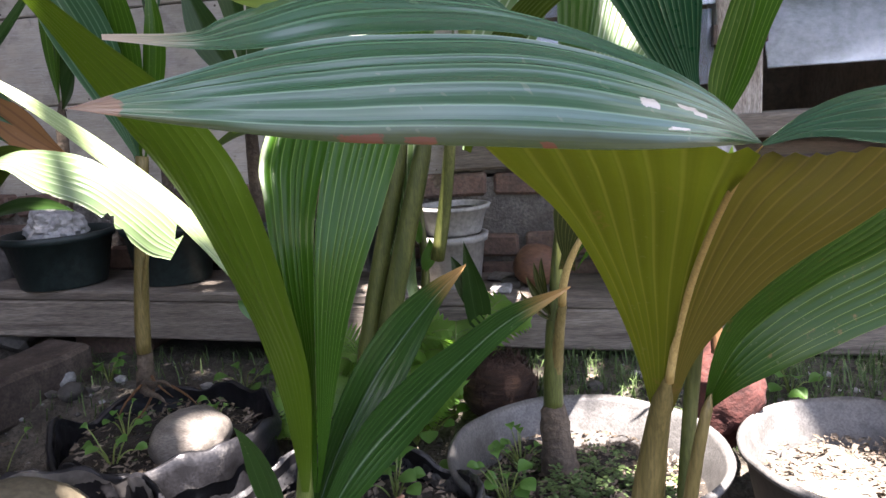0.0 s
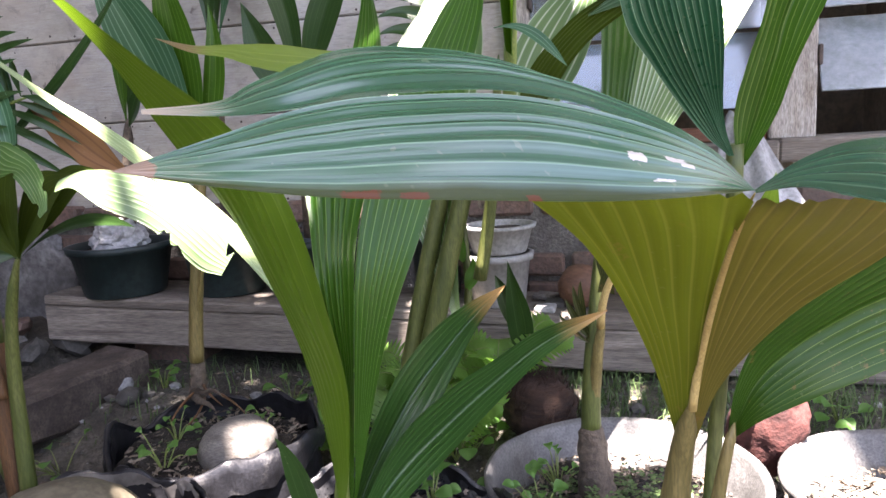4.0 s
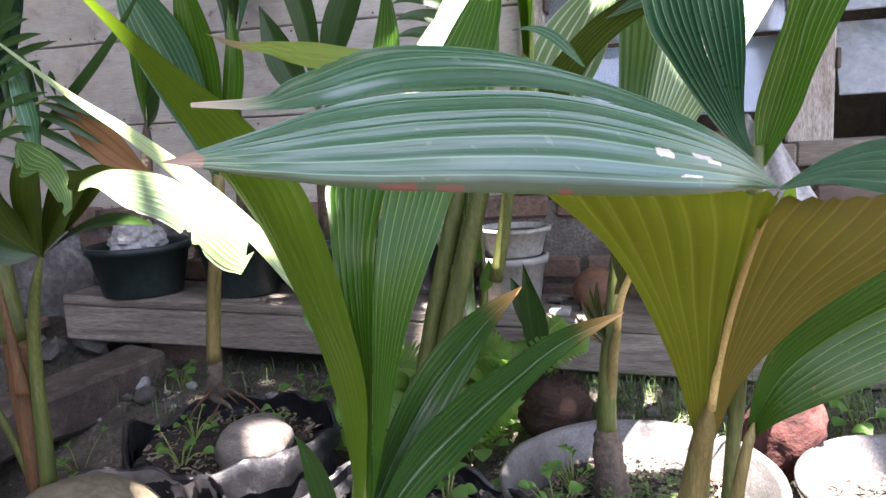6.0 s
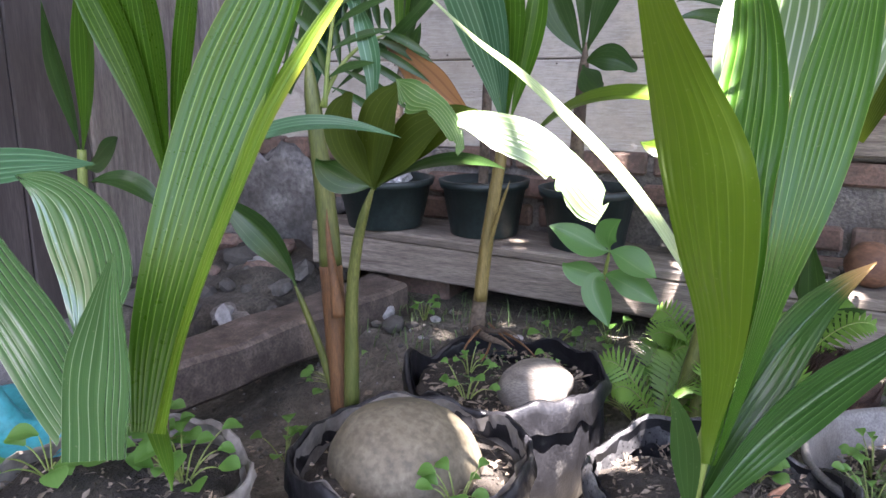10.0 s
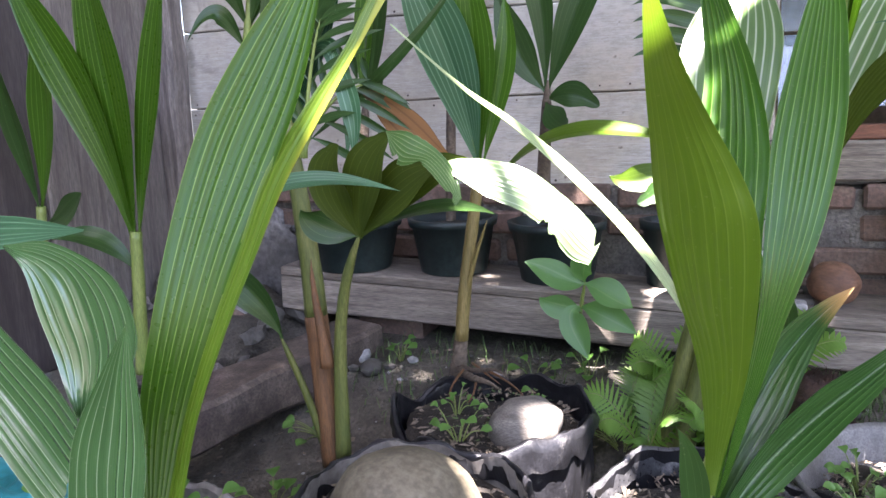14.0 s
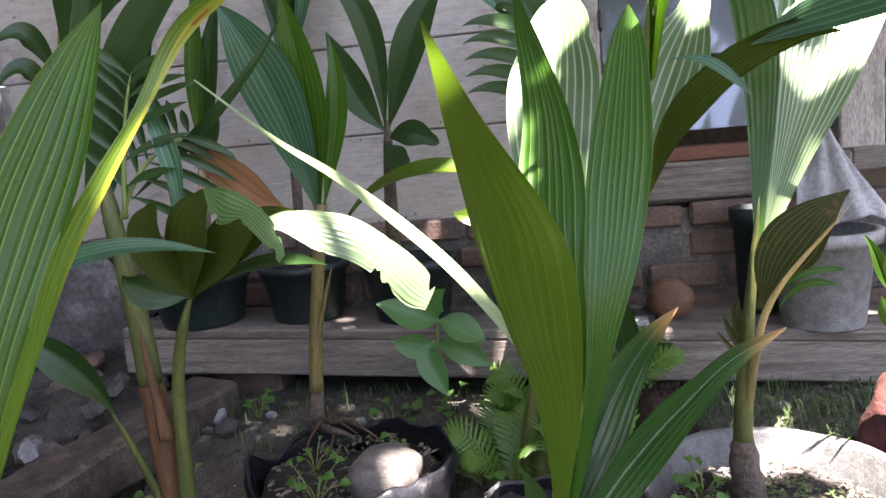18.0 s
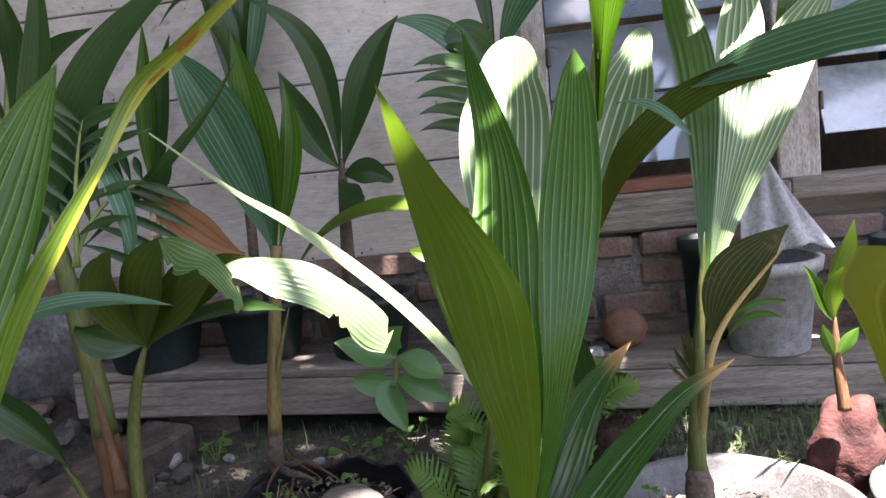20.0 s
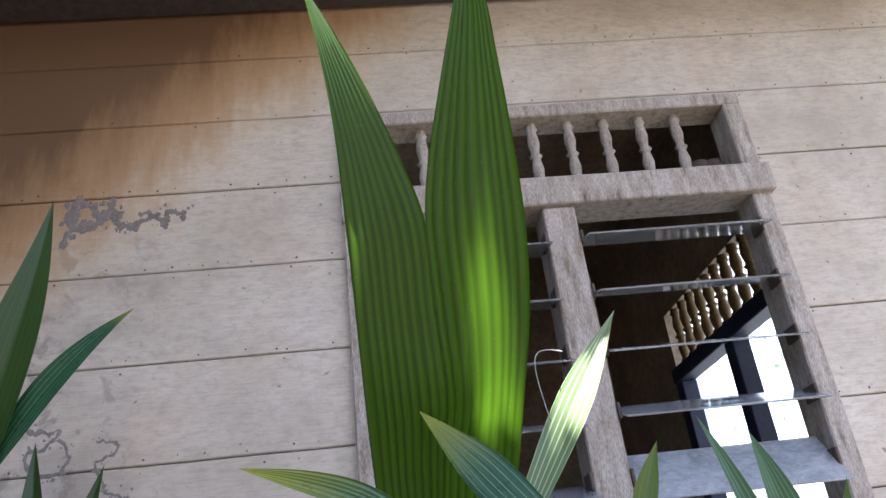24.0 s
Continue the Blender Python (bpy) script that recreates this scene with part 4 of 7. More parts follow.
def build_roof():
    r = thing("roof_eave", (0, 1.9, 2.7), "rusty sheet roof eave above the boarded wall", "roof")
    r["kind"] = "structure"
    verts, faces = [], []
    n = 240
    for k, (y, z) in enumerate(((1.55, 2.62), (2.6, 3.05))):
        for i in range(n + 1):
            x = -2.2 + i * 5.6 / n
            verts.append((x, y, z + 0.012 * math.sin(i * 1.3)))
    faces = [(i, i + 1, n + 2 + i, n + 1 + i) for i in range(n)]
    mesh_part("roof_sheet", verts, faces, M_TIN, r)
    part("rafter_board", box(-2.2, 3.4, 2.02, 2.14, 2.64, 2.70, 0.004), M_DARKWOOD, r)
    # Added out of view to keep skylight off the left of the wall.
    part("side_eave", box(-2.2, -0.72, 0.9, 1.6, 2.66, 2.69, 0.004), M_DARKWOOD, r)
    part("soffit", box(-1.6, -0.22, 1.62, 2.14, 2.68, 2.71, 0.004), M_DARKWOOD, r)


build_roof()

# ---- shelf along the wall ----
def build_shelf():
    s = thing("plank_shelf", (0, 1.9, 0.17), "low shelf of grey weathered planks along the wall", "shelf")
    tl = pose(0, 0, 0, 0, 2.2, 0)
    for (a, b, y0, y1, z0, z1) in ((-0.98, 2.4, 1.860, 1.900, 0.132, 0.2115), (-0.98, 2.4, 1.860, 1.975, 0.212, 0.234), (-0.98, 2.4, 1.982, 2.085, 0.207, 0.229)):
        bm = box(a, b, y0, y1, z0, z1, 0.004, 0.004, cuts=30)
        bm.transform(tl)
        part("plank", bm, M_OLDWOOD, s)
    for x in (-0.8, 0.05, 0.9, 1.7):
        part("block", box(x, x + 0.16, 1.92, 2.06, 0.04, 0.198 - 0.0384 * (x + 0.16), 0.006, 0.005, cuts=2), M_BRICK, s)


build_shelf()


def shelf_z(x):
    return 0.234 - 0.0384 * x


# ---- pots and bags ----
def pot(x, y, z0, r, h, material, label, name="plant_pot", group="", soil=True, wall_t=0.004, rim=0.006, square=1.0):
    p = thing(name, (x, y, z0), label, "pot", group)
    lo = r * 0.76
    prof = [(0.0, z0), (lo, z0), (lo + 0.002, z0 + 0.003), (r * 0.96, z0 + h * 0.86), (r * 0.965 + rim, z0 + h * 0.865), (r + rim, z0 + h), (r - wall_t, z0 + h + 0.001),
            (r * 0.93, z0 + h * 0.85), (lo * 0.95, z0 + 0.01), (0.0, z0 + 0.01)]
    v, f = lathe(x, y, prof, 40, squash=square)
    mesh_part("pot_body", v, f, material, p)
    if soil:
        v, f = lathe(x, y, [(r * 0.915, z0 + h * 0.80), (r * 0.6, z0 + h * 0.86), (r * 0.25, z0 + h * 0.88), (0.001, z0 + h * 0.88)], 28, 0.06, x * 9)
        mesh_part("soil", v, f, M_SOIL, p)
    return p


pot(-0.806, 1.930, shelf_z(-0.806), 0.112, 0.113, M_POT, "dark green-black plastic plant pot on the shelf", group="black pots on the shelf")
pot(-0.572, 1.975, shelf_z(-0.572), 0.098, 0.125, M_POT, "dark green-black plastic plant pot on the shelf", group="black pots on the shelf")
pot(-0.330, 1.975, shelf_z(-0.330), 0.102, 0.130, M_POT, "dark green-black plastic plant pot on the shelf", group="black pots on the shelf")
pot(-0.095, 2.010, shelf_z(-0.095), 0.058, 0.140, M_POT, "small black plastic pot on the shelf")
pot(0.400, 2.025, shelf_z(0.400), 0.052, 0.215, M_POT, "tall black plastic pot behind the white pail")
pot(0.790, 1.985, shelf_z(0.790), 0.072, 0.205, M_POT, "black plastic pot with a wide rim")
pot(0.985, 1.960, shelf_z(0.985), 0.080, 0.16, M_POT, "black plastic pot on the shelf")
grey = pot(0.045, 1.955, shelf_z(0.045), 0.068, 0.105, M_GREYPOT, "pale grey plastic pot under a shallow planter", soil=False)
planter = pot(0.050, 1.955, shelf_z(0.05) + 0.1065, 0.070, 0.056, M_GREYPOT, "shallow pale grey planter with weeds, stacked on a pot", name="planter")
pail = pot(0.490, 1.915, shelf_z(0.49), 0.094, 0.182, M_PAIL, "dusty white plastic pail with scratches", name="pail", rim=0.010)
part("pail_lug", box(0.395, 0.410, 1.825, 1.845, shelf_z(0.49) + 0.10, shelf_z(0.49) + 0.13, 0.004), M_PAIL, pail)


def build_bag_in_pot():
    b = thing("clear_plastic_bag", (-0.81, 1.93, 0.36), "crumpled clear plastic bag stuffed in a pot", "bag")
    part("bag_film", blob((-0.81, 1.93, 0.385), 0.062, 0.055, 0.048, 0.35, 2.6, 4), M_CLOTH, b)


build_bag_in_pot()


def build_cloth():
    c = thing("hanging_cloth", (0.52, 1.99, 0.41), "grey-white rag draped over the pail", "cloth")
    verts, faces = [], []
    n, m = 22, 16
    for i in range(n + 1):
        s = i / n
        for j in range(m + 1):
            u = j / m * 2 - 1
            w = 0.018 + 0.068 * s ** 0.8
            z = 0.585 - 0.175 * s
            fold = 0.012 * math.sin(u * 9 + s * 3) * (0.4 + s)
            verts.append((0.518 + 0.02 * s + u * w, 2.01 - 0.10 * s * s + fold + 0.03 * u * u, z + 0.008 * math.sin(u * 5)))
    faces = [(i * (m + 1) + j, i * (m + 1) + j + 1, (i + 1) * (m + 1) + j + 1, (i + 1) * (m + 1) + j) for i in range(n) for j in range(m)]
    ob = mesh_part("cloth_fold", verts, faces, M_CLOTH, c)
    so = ob.modifiers.new("thick", "SOLIDIFY")
    so.thickness = 0.003


build_cloth()


def soil_top(parent, x, y, r, z, bits=40, seed=1, material=None):
    v, f = lathe(x, y, [(r, z - 0.012), (r * 0.8, z), (r * 0.5, z + 0.006), (r * 0.2, z + 0.008), (0.001, z + 0.008)], 40, 0.10, seed)
    soil = mesh_part("soil", v, f, material or M_SOIL, parent)
    q = random.Random(seed)
    verts, faces = [], []
    for _ in range(bits):
        a, d = q.uniform(0, 6.283), r * 0.92 * math.sqrt(q.random())
        c = Vector((x + d * math.cos(a), y + d * math.sin(a), z + 0.008))
        ln, wd, t = 0.0025 + 0.010 * q.random() ** 2.5, q.uniform(0.001, 0.004), q.uniform(0, 6.283)
        e1, e2 = Vector((math.cos(t), math.sin(t), q.uniform(-0.3, 0.5))) * ln, Vector((-math.sin(t), math.cos(t), q.uniform(-0.4, 0.4))) * wd
        k = len(verts)
        verts += [c - e1, c + e2 * 0.9 + Vector((0, 0, 0.003)), c + e1, c - e2]
        faces.append((k, k + 1, k + 2, k + 3))
    o = mesh_part("litter", verts, faces, M_LITTER, soil, "dry leaf bits", smooth=False)
    o["kind"] = "stuff"


def grow_bag(x, y, r, z0, z1, label, material, cuff=0.024, seed=1.0, crumple=0.16, rim=None):
    """A plastic bag of soil: creased sides and a thin crumpled cuff folded over the top."""
    b = thing("grow_bag", (x, y, z0), label, "grow bag", "grow bags with palm seedlings")
    q = random.Random(int(seed))
    hold = b
    sides = 120
    up = [(0.001, z0), (r * 0.86, z0 + 0.004)] + [(r * (0.90 + 0.09 * math.sin(i / 10 * 2.6)), z0 + (z1 - z0) * i / 10) for i in range(1, 11)]
    over = [(r - 0.006, z1 - 0.035), (r - 0.004, z1 - 0.012), (r - 0.001, z1 + 0.002), (r + 0.003, z1 + 0.001), (r + 0.006, z1 - cuff * 0.35), (r + 0.0065, z1 - cuff * 0.7), (r + 0.004, z1 - cuff)]
    for name, prof, mat, hang in (("bag_side", up, material, 0.0), ("folded_rim", over, rim or M_BAG, 1.0)):
        verts, faces = [], []
        for i, (pr, pz) in enumerate(prof):
            for j in range(sides):
                w = 2 * math.pi * (j + (q.uniform(-0.35, 0.35) if hang else 0)) / sides
                d = Vector((math.cos(w), math.sin(w), 0))
                slow = noise.noise(d * 1.7 + Vector((seed, 0, 0)))
                crease = 1 - 2 * abs(noise.noise(d * 5.5 + Vector((0, seed, pz * 12))))
                k = min(1, (pz - z0) / 0.03)
                rr = pr * (1 + crumple * 0.5 * slow * k) + k * (0.0045 - 0.003 * hang) * crease + hang * (0.0065 * noise.noise(Vector((d.x * 2.3, d.y * 2.3, pz * 90 + seed))) + q.uniform(-0.0009, 0.0009))
                dz = 0.26 * crumple * noise.noise(d * 2.1 + Vector((0, 0, seed + 7))) * min(1, max(0, (pz - z0) / (z1 - z0)) ** 2)
                if hang:
                    dz += q.uniform(-0.001, 0.001) + 0.004 * noise.noise(d * 7 + Vector((seed, 0, 1)))
                if hang and i >= 4:
                    dz -= cuff * max(-0.3, 0.35 + 1.2 * noise.noise(d * 3.2 + Vector((seed, seed, 0)))) * (i - 3) / 3
                verts.append((x + d.x * rr, y + d.y * rr, pz + dz))
            if i:
                for j in range(sides):
                    a, c = (i - 1) * sides, i * sides
                    faces.append((a + j, a + (j + 1) % sides, c + (j + 1) % sides, c + j))
        if hang:
            faces = [t for f in faces for t in ((f[0], f[1], f[2]), (f[0], f[2], f[3]))]
        hold = mesh_part(name, verts, faces, mat, hold, "crumpled plastic rim folded over" if hang else "")
    return b


B1 = (-0.330, 1.145)
B2 = (-0.314, 1.436)
B3 = (0.021, 1.235)
bag1 = grow_bag(*B1, 0.145, -0.035, 0.162, "dusty black plastic grow bag holding a whole coconut", M_GREYBAG, 0.034, 1.0, 0.10)
soil_top(bag1, *B1, 0.135, 0.135, 200, 3)
bag2 = grow_bag(*B2, 0.148, -0.03, 0.160, "crumpled black plastic grow bag with soil and stone", M_BAG, 0.030, 5.0, 0.16)
soil_top(bag2, *B2, 0.140, 0.138, 420, 4)
bag3 = grow_bag(*B3, 0.145, -0.035, 0.155, "black plastic grow bag with a turned-down pale rim", M_BAG, 0.030, 9.0, 0.12, M_DUSTBAG)
soil_top(bag3, *B3, 0.135, 0.130, 420, 5)
B4 = (-0.560, 0.900)
bag4 = grow_bag(*B4, 0.140, -0.035, 0.192, "dusty grow bag overgrown with green weeds", M_GREYBAG, 0.016, 13.0, 0.10, M_GREYBAG)
soil_top(bag4, *B4, 0.132, 0.176, 200, 6)


def basin(x, y, r, z0, h, label, seed, earth=None):
    b = thing("basin", (x, y, z0), label, "basin")
    prof = [(0.001, z0), (r * 0.72, z0), (r * 0.86, z0 + h * 0.4), (r * 0.97, z0 + h * 0.9), (r * 1.0, z0 + h)]
    v, f = lathe(x, y, prof, 64, 0.015, seed)
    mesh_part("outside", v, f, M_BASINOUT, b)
    prof = [(r * 1.0, z0 + h), (r * 1.035, z0 + h + 0.002), (r * 1.04, z0 + h + 0.008), (r * 1.005, z0 + h + 0.012), (r * 0.970, z0 + h + 0.002), (r * 0.875, z0 + h * 0.62), (r * 0.80, z0 + h * 0.4)]
    v, f = lathe(x, y, prof, 64, 0.015, seed)
    mesh_part("inside_rim", v, f, M_ENAMEL, b, "worn white enamel rim")
    soil_top(b, x, y, r * 0.905, z0 + h * 0.72, 900, int(seed) + 20, earth)
    return b


BASIN1, BASIN2 = (0.288, 1.402), (0.640, 1.400)
basin(*BASIN1, 0.174, -0.015, 0.150, "old white basin with soil, moss and a palm seedling", 2)
basin(*BASIN2, 0.158, -0.015, 0.152, "old white basin with dry soil coloured sun-bright", 7, M_SUNSOIL)


# ---- coconuts and stones ----
def coconut(c, rx, ry, rz, material, label, tilt=(0, 0, 0), lump=0.06, pointed=0.0, sub=4):
    t = thing("coconut", (c[0], c[1], c[2] - rz), label, "coconut")
    husk = part("husk", blob(c, rx, ry, rz, lump, 1.6, sub, tilt, pointed), material, t, smooth=True)
    return t


coconut((-0.334, 1.138, 0.142), 0.096, 0.090, 0.076, M_HUSK, "large grey-tan whole coconut half sunk in soil", (0, 8, 0), 0.05)
coconut((0.212, 1.945, shelf_z(0.212) + 0.043), 0.047, 0.045, 0.043, M_NUT, "round brown coconut on the shelf", (10, 0, 30), 0.07)
hairy = coconut((0.158, 1.625, 0.135), 0.058, 0.054, 0.056, M_FIBRE, "brown hairy coconut lying on the ground", (30, 20, 0), 0.14, 0.12)
def fibres(nut, c, r, count, seed, material):
    """Loose fibres standing off a husk."""
    q = random.Random(seed)
    verts, faces = [], []
    for _ in range(count):
        d = Vector((q.gauss(0, 1), q.gauss(0, 1), q.gauss(0.3, 1))).normalized()
        p = Vector(c) + Vector((d.x * r[0], d.y * r[1], d.z * r[2])) * 0.98
        along = (Vector((0.3, 0.2, 1)) + Vector((q.uniform(-0.6, 0.6), q.uniform(-0.6, 0.6), q.uniform(-0.3, 0.3)))).normalized()
        along = (along - d * along.dot(d) * 0.85).normalized() * q.uniform(0.012, 0.030)
        side = d.cross(along).normalized() * q.uniform(0.0006, 0.0014)
        i = len(verts)
        verts += [p - side, p + side, p + along * 0.6 + d * 0.004 + side, p + along + d * q.uniform(0.001, 0.009), p + along * 0.6 + d * 0.004 - side]
        faces.append((i, i + 1, i + 2, i + 3, i + 4))
    mesh_part("fibre", verts, faces, material, nut, "loose brown fibres", smooth=False)["kind"] = "stuff"


red = coconut((0.486, 1.535, 0.160), 0.050, 0.046, 0.072, M_RED, "red-brown husked coconut with a sprouting seedling", (0, 12, 0), 0.22, 0.25)
small = coconut((0.053, 1.140, 0.148), 0.049, 0.044, 0.041, M_HUSKDARK, "small grey coconut in the grow bag", (0, 0, 40), 0.06)


fibres(hairy, (0.158, 1.625, 0.135), (0.058, 0.054, 0.056), 420, 3, M_FIBRE)
fibres(small, (0.053, 1.140, 0.148), (0.049, 0.044, 0.041), 120, 4, M_HUSKDARK)


def stone(c, r, material, label, flat=0.7, lump=0.25, name="stone", sub=3, group=""):
    part_ob = part(name, blob(c, r, r * 0.85, r * flat, lump, 1.3, sub, (R.uniform(-20, 20), R.uniform(-20, 20), R.uniform(0, 180))), material, None, smooth=True)
    return tagged(part_ob, label, "stone", group)


coconut((-0.250, 1.385, 0.160), 0.056, 0.048, 0.044, M_SEEDNUT, "grey-brown seed coconut half buried in the grow bag", (0, -18, 20), 0.10)
stone((-0.715, 1.755, 0.112), 0.030, M_PALESTONE, "pale rounded pebble on the soil", 0.8, 0.2)
stone((-0.66, 1.70, 0.105), 0.026, M_STONE, "small grey pebble on the soil", 0.7, 0.2)


def build_rubble():
    q = random.Random(11)
    for i in range(44):
        x = q.uniform(-1.40, -0.90)
        y = q.uniform(1.55, 2.06)
        r = q.uniform(0.016, 0.052)
        z = 0.09 + 0.09 * max(0, (y - 1.6) / 0.45) + q.uniform(0, 0.04)
        tagged(part("rubble_stone", blob((x, y, z), r, r * q.uniform(0.6, 1), r * q.uniform(0.45, 0.8), 0.45, 1.4, 2, (q.uniform(-40, 40), q.uniform(-40, 40), q.uniform(0, 180))),
                    q.choice([M_STONE, M_STONE, M_PALESTONE, M_BRICK, M_MORTAR]), None), "broken piece of rubble in the corner heap", "stone", "rubble heap in the corner")
    h = part("rubble_heap", blob((-1.2, 1.88, 0.06), 0.30, 0.28, 0.12, 0.3, 2.5, 4), M_GROUND, None, smooth=True)
    tagged(h, "heap of soil and grit under the rubble", "heap", kind="stuff")
    w = part("wall_plaster", blob((-1.26, 2.085, 0.24), 0.22, 0.022, 0.17, 0.4, 3.4, 4), M_PLASTER, None, smooth=True)
    tagged(w, "stained grey plaster left on the bricks", "plaster", kind="structure")


build_rubble()
build_foundation()


def build_beam():
    b = thing("timber_beam", (-0.8, 1.55, 0.1), "old squared timber beam lying on the ground", "beam")
    a, c = Vector((-0.945, 1.14, 0.085)), Vector((-0.735, 1.83, 0.125))
    d = (c - a)
    bm = box(-0.03, d.length, -0.06, 0.06, -0.05, 0.042, 0.010, 0.008, cuts=16)
    yaw = math.degrees(math.atan2(d.y, d.x))
    bm.transform(pose(*a, 0, -math.degrees(math.asin(d.z / d.length)), yaw))
    part("beam_body", bm, M_BEAM, b)


build_beam()


def build_small_things():
    c = thing("clay_shard", (0.12, 1.17, 0.14), "curved terracotta pot shard in the grow bag", "shard")
    outer = course([(0.093, 1.190, 0.192), (0.075, 1.180, 0.180), (0.079, 1.172, 0.165), (0.086, 1.165, 0.152), (0.105, 1.144, 0.146), (0.129, 1.134, 0.146), (0.154, 1.133, 0.152), (0.162, 1.160, 0.166)])
    inner = course([(0.093, 1.191, 0.192), (0.083, 1.198, 0.168), (0.090, 1.198, 0.152), (0.102, 1.199, 0.146), (0.120, 1.194, 0.146), (0.140, 1.184, 0.152), (0.161, 1.164, 0.166)])
    n, m = 30, 6
    verts = [outer(i / n).lerp(inner(i / n), j / m) - Vector((0, 0, 0.012 * math.sin(math.pi * j / m) * math.sin(math.pi * i / n))) + Vector((0, 0, 0.0016 * noise.noise(Vector((i * 0.6, j, 3))))) for i in range(n + 1) for j in range(m + 1)]
    faces = [(i * (m + 1) + j, i * (m + 1) + j + 1, (i + 1) * (m + 1) + j + 1, (i + 1) * (m + 1) + j) for i in range(n) for j in range(m)]
    o = mesh_part("shard_wall", verts, faces, M_CLAY, c)
    o.modifiers.new("thick", "SOLIDIFY").thickness = 0.004
    for (x, y, w, m_) in ((0.145, 1.90, 0.040, M_PALESTONE), (0.16, 1.945, 0.04, M_STONE), (0.135, 2.0, 0.05, M_MORTAR), (0.18, 2.03, 0.04, M_STONE)):
        z = shelf_z(x)
        tagged(part("broken_tile", box(x - w / 2, x + w / 2, y - 0.02, y + 0.02, z, z + 0.012, 0.003, 0.004, pose(0, 0, 0, 0, 0, R.uniform(-30, 30)), 1), m_, None),
               "broken piece of tile on the shelf", "tile", "broken tiles on the shelf")
    t = thing("tarp", (-0.86, 0.93, 0.0), "crumpled turquoise plastic tarp on the ground", "tarp")
    part("tarp_fold", blob((-0.84, 0.95, 0.07), 0.17, 0.14, 0.135, 0.35, 2.2, 4), M_TARP, t, smooth=True)
    q = random.Random(5)
    for i in range(34):
        x, y = q.uniform(-0.75, 0.75), q.uniform(1.60, 1.80)
        r = q.uniform(0.006, 0.016)
        tagged(part("pebble", blob((x, y, ground_height(x, y) + r * 0.3), r, r * 0.8, r * 0.6, 0.3, 1.5, 1), q.choice([M_STONE, M_PALESTONE, M_STONE]), None), "small pebble on the soil", "pebble", "pebbles on the soil")


build_small_things()


def build_gravel():
    """Grit, crumbs and leaf bits strewn over the bare ground."""
    q = random.Random(77)
    for name, count, mats, lo, hi, label in (("gravel", 1500, M_STONE, 0.003, 0.009, "grey grit strewn over the bare soil"), ("leaf_litter", 700, M_LITTER, 0.004, 0.013, "dry brown leaf bits on the soil"),
                                             ("pale_grit", 350, M_PALESTONE, 0.002, 0.006, "small pale stones strewn on the soil")):
        verts, faces = [], []
        for _ in range(count):
            x, y = q.uniform(-1.15, 0.95), q.uniform(0.85, 1.86)
            r = q.uniform(lo, hi)
            c = Vector((x, y, ground_height(x, y) + (0.3 * r if name != "leaf_litter" else 0.003)))
            a = q.uniform(0, 6.283)
            e, f = Vector((math.cos(a), math.sin(a), q.uniform(-0.2, 0.2))) * r, Vector((-math.sin(a), math.cos(a), q.uniform(-0.2, 0.2))) * r * q.uniform(0.4, 0.9)
            g = Vector((0, 0, r * (q.uniform(0.4, 0.8) if name != "leaf_litter" else 0.15)))
            i = len(verts)
            verts += [c + e, c + f, c - e * q.uniform(0.7, 1), c - f, c + g, c - g]
            faces += [(i, i + 1, i + 4), (i + 1, i + 2, i + 4), (i + 2, i + 3, i + 4), (i + 3, i, i + 4), (i + 1, i, i + 5), (i + 2, i + 1, i + 5), (i + 3, i + 2, i + 5), (i, i + 3, i + 5)]
        tagged(mesh_part(name, verts, faces, mats, None, smooth=False), label, name.replace("_", " "), kind="stuff")


build_gravel()


# ---- palm seedlings ----
def palm(name, at, label):
    return thing(name, at, label, "palm seedling", "palm seedlings")


p1 = palm("palm_seedling", (0.341, 1.270, 0.178), "near palm seedling with a broad split leaf folded over sideways")
stem(p1, M_STEMTAN, [(0.319, 1.010, -0.03), (0.323, 1.000, 0.287)], 0.0140, 0.0112)
stem(p1, M_STEMTAN, [(0.341, 0.991, -0.03), (0.351, 0.981, 0.300)], 0.0075, 0.0058)
stem(p1, M_STEMTAN, [(0.323, 1.000, 0.283), (0.327, 0.992, 0.325), (0.331, 0.985, 0.362), (0.336, 0.965, 0.408)], 0.0126, 0.0062)
stem(p1, M_MIDRIB, [(0.336, 0.962, 0.402), (0.341, 0.922, 0.468), (0.343, 0.840, 0.530), (0.339, 0.746, 0.568)], 0.0030, 0.0010, name="midrib")
stem(p1, M_STEMDARK, [(0.346, 0.990, 0.250), (0.356, 0.996, 0.390), (0.363, 0.994, 0.480), (0.365, 0.985, 0.575)], 0.0050, 0.0056)
blade(p1, M_OLIVE, [(0.329, 0.985, 0.365), (0.313, 0.965, 0.428), (0.292, 0.945, 0.481), (0.270, 0.920, 0.522), (0.244, 0.875, 0.557), (0.220, 0.785, 0.593)],
      [(0.335, 0.985, 0.366), (0.340, 0.950, 0.431), (0.343, 0.900, 0.492), (0.343, 0.830, 0.537), (0.339, 0.745, 0.567)],
      [(0.332, 0.985, 0.365), (0.326, 0.955, 0.431), (0.318, 0.915, 0.488), (0.310, 0.870, 0.536), (0.296, 0.790, 0.578)], curved=True, pleats=8, bulge=0.03, relief=0.13, label="olive underside of the folded leaf")
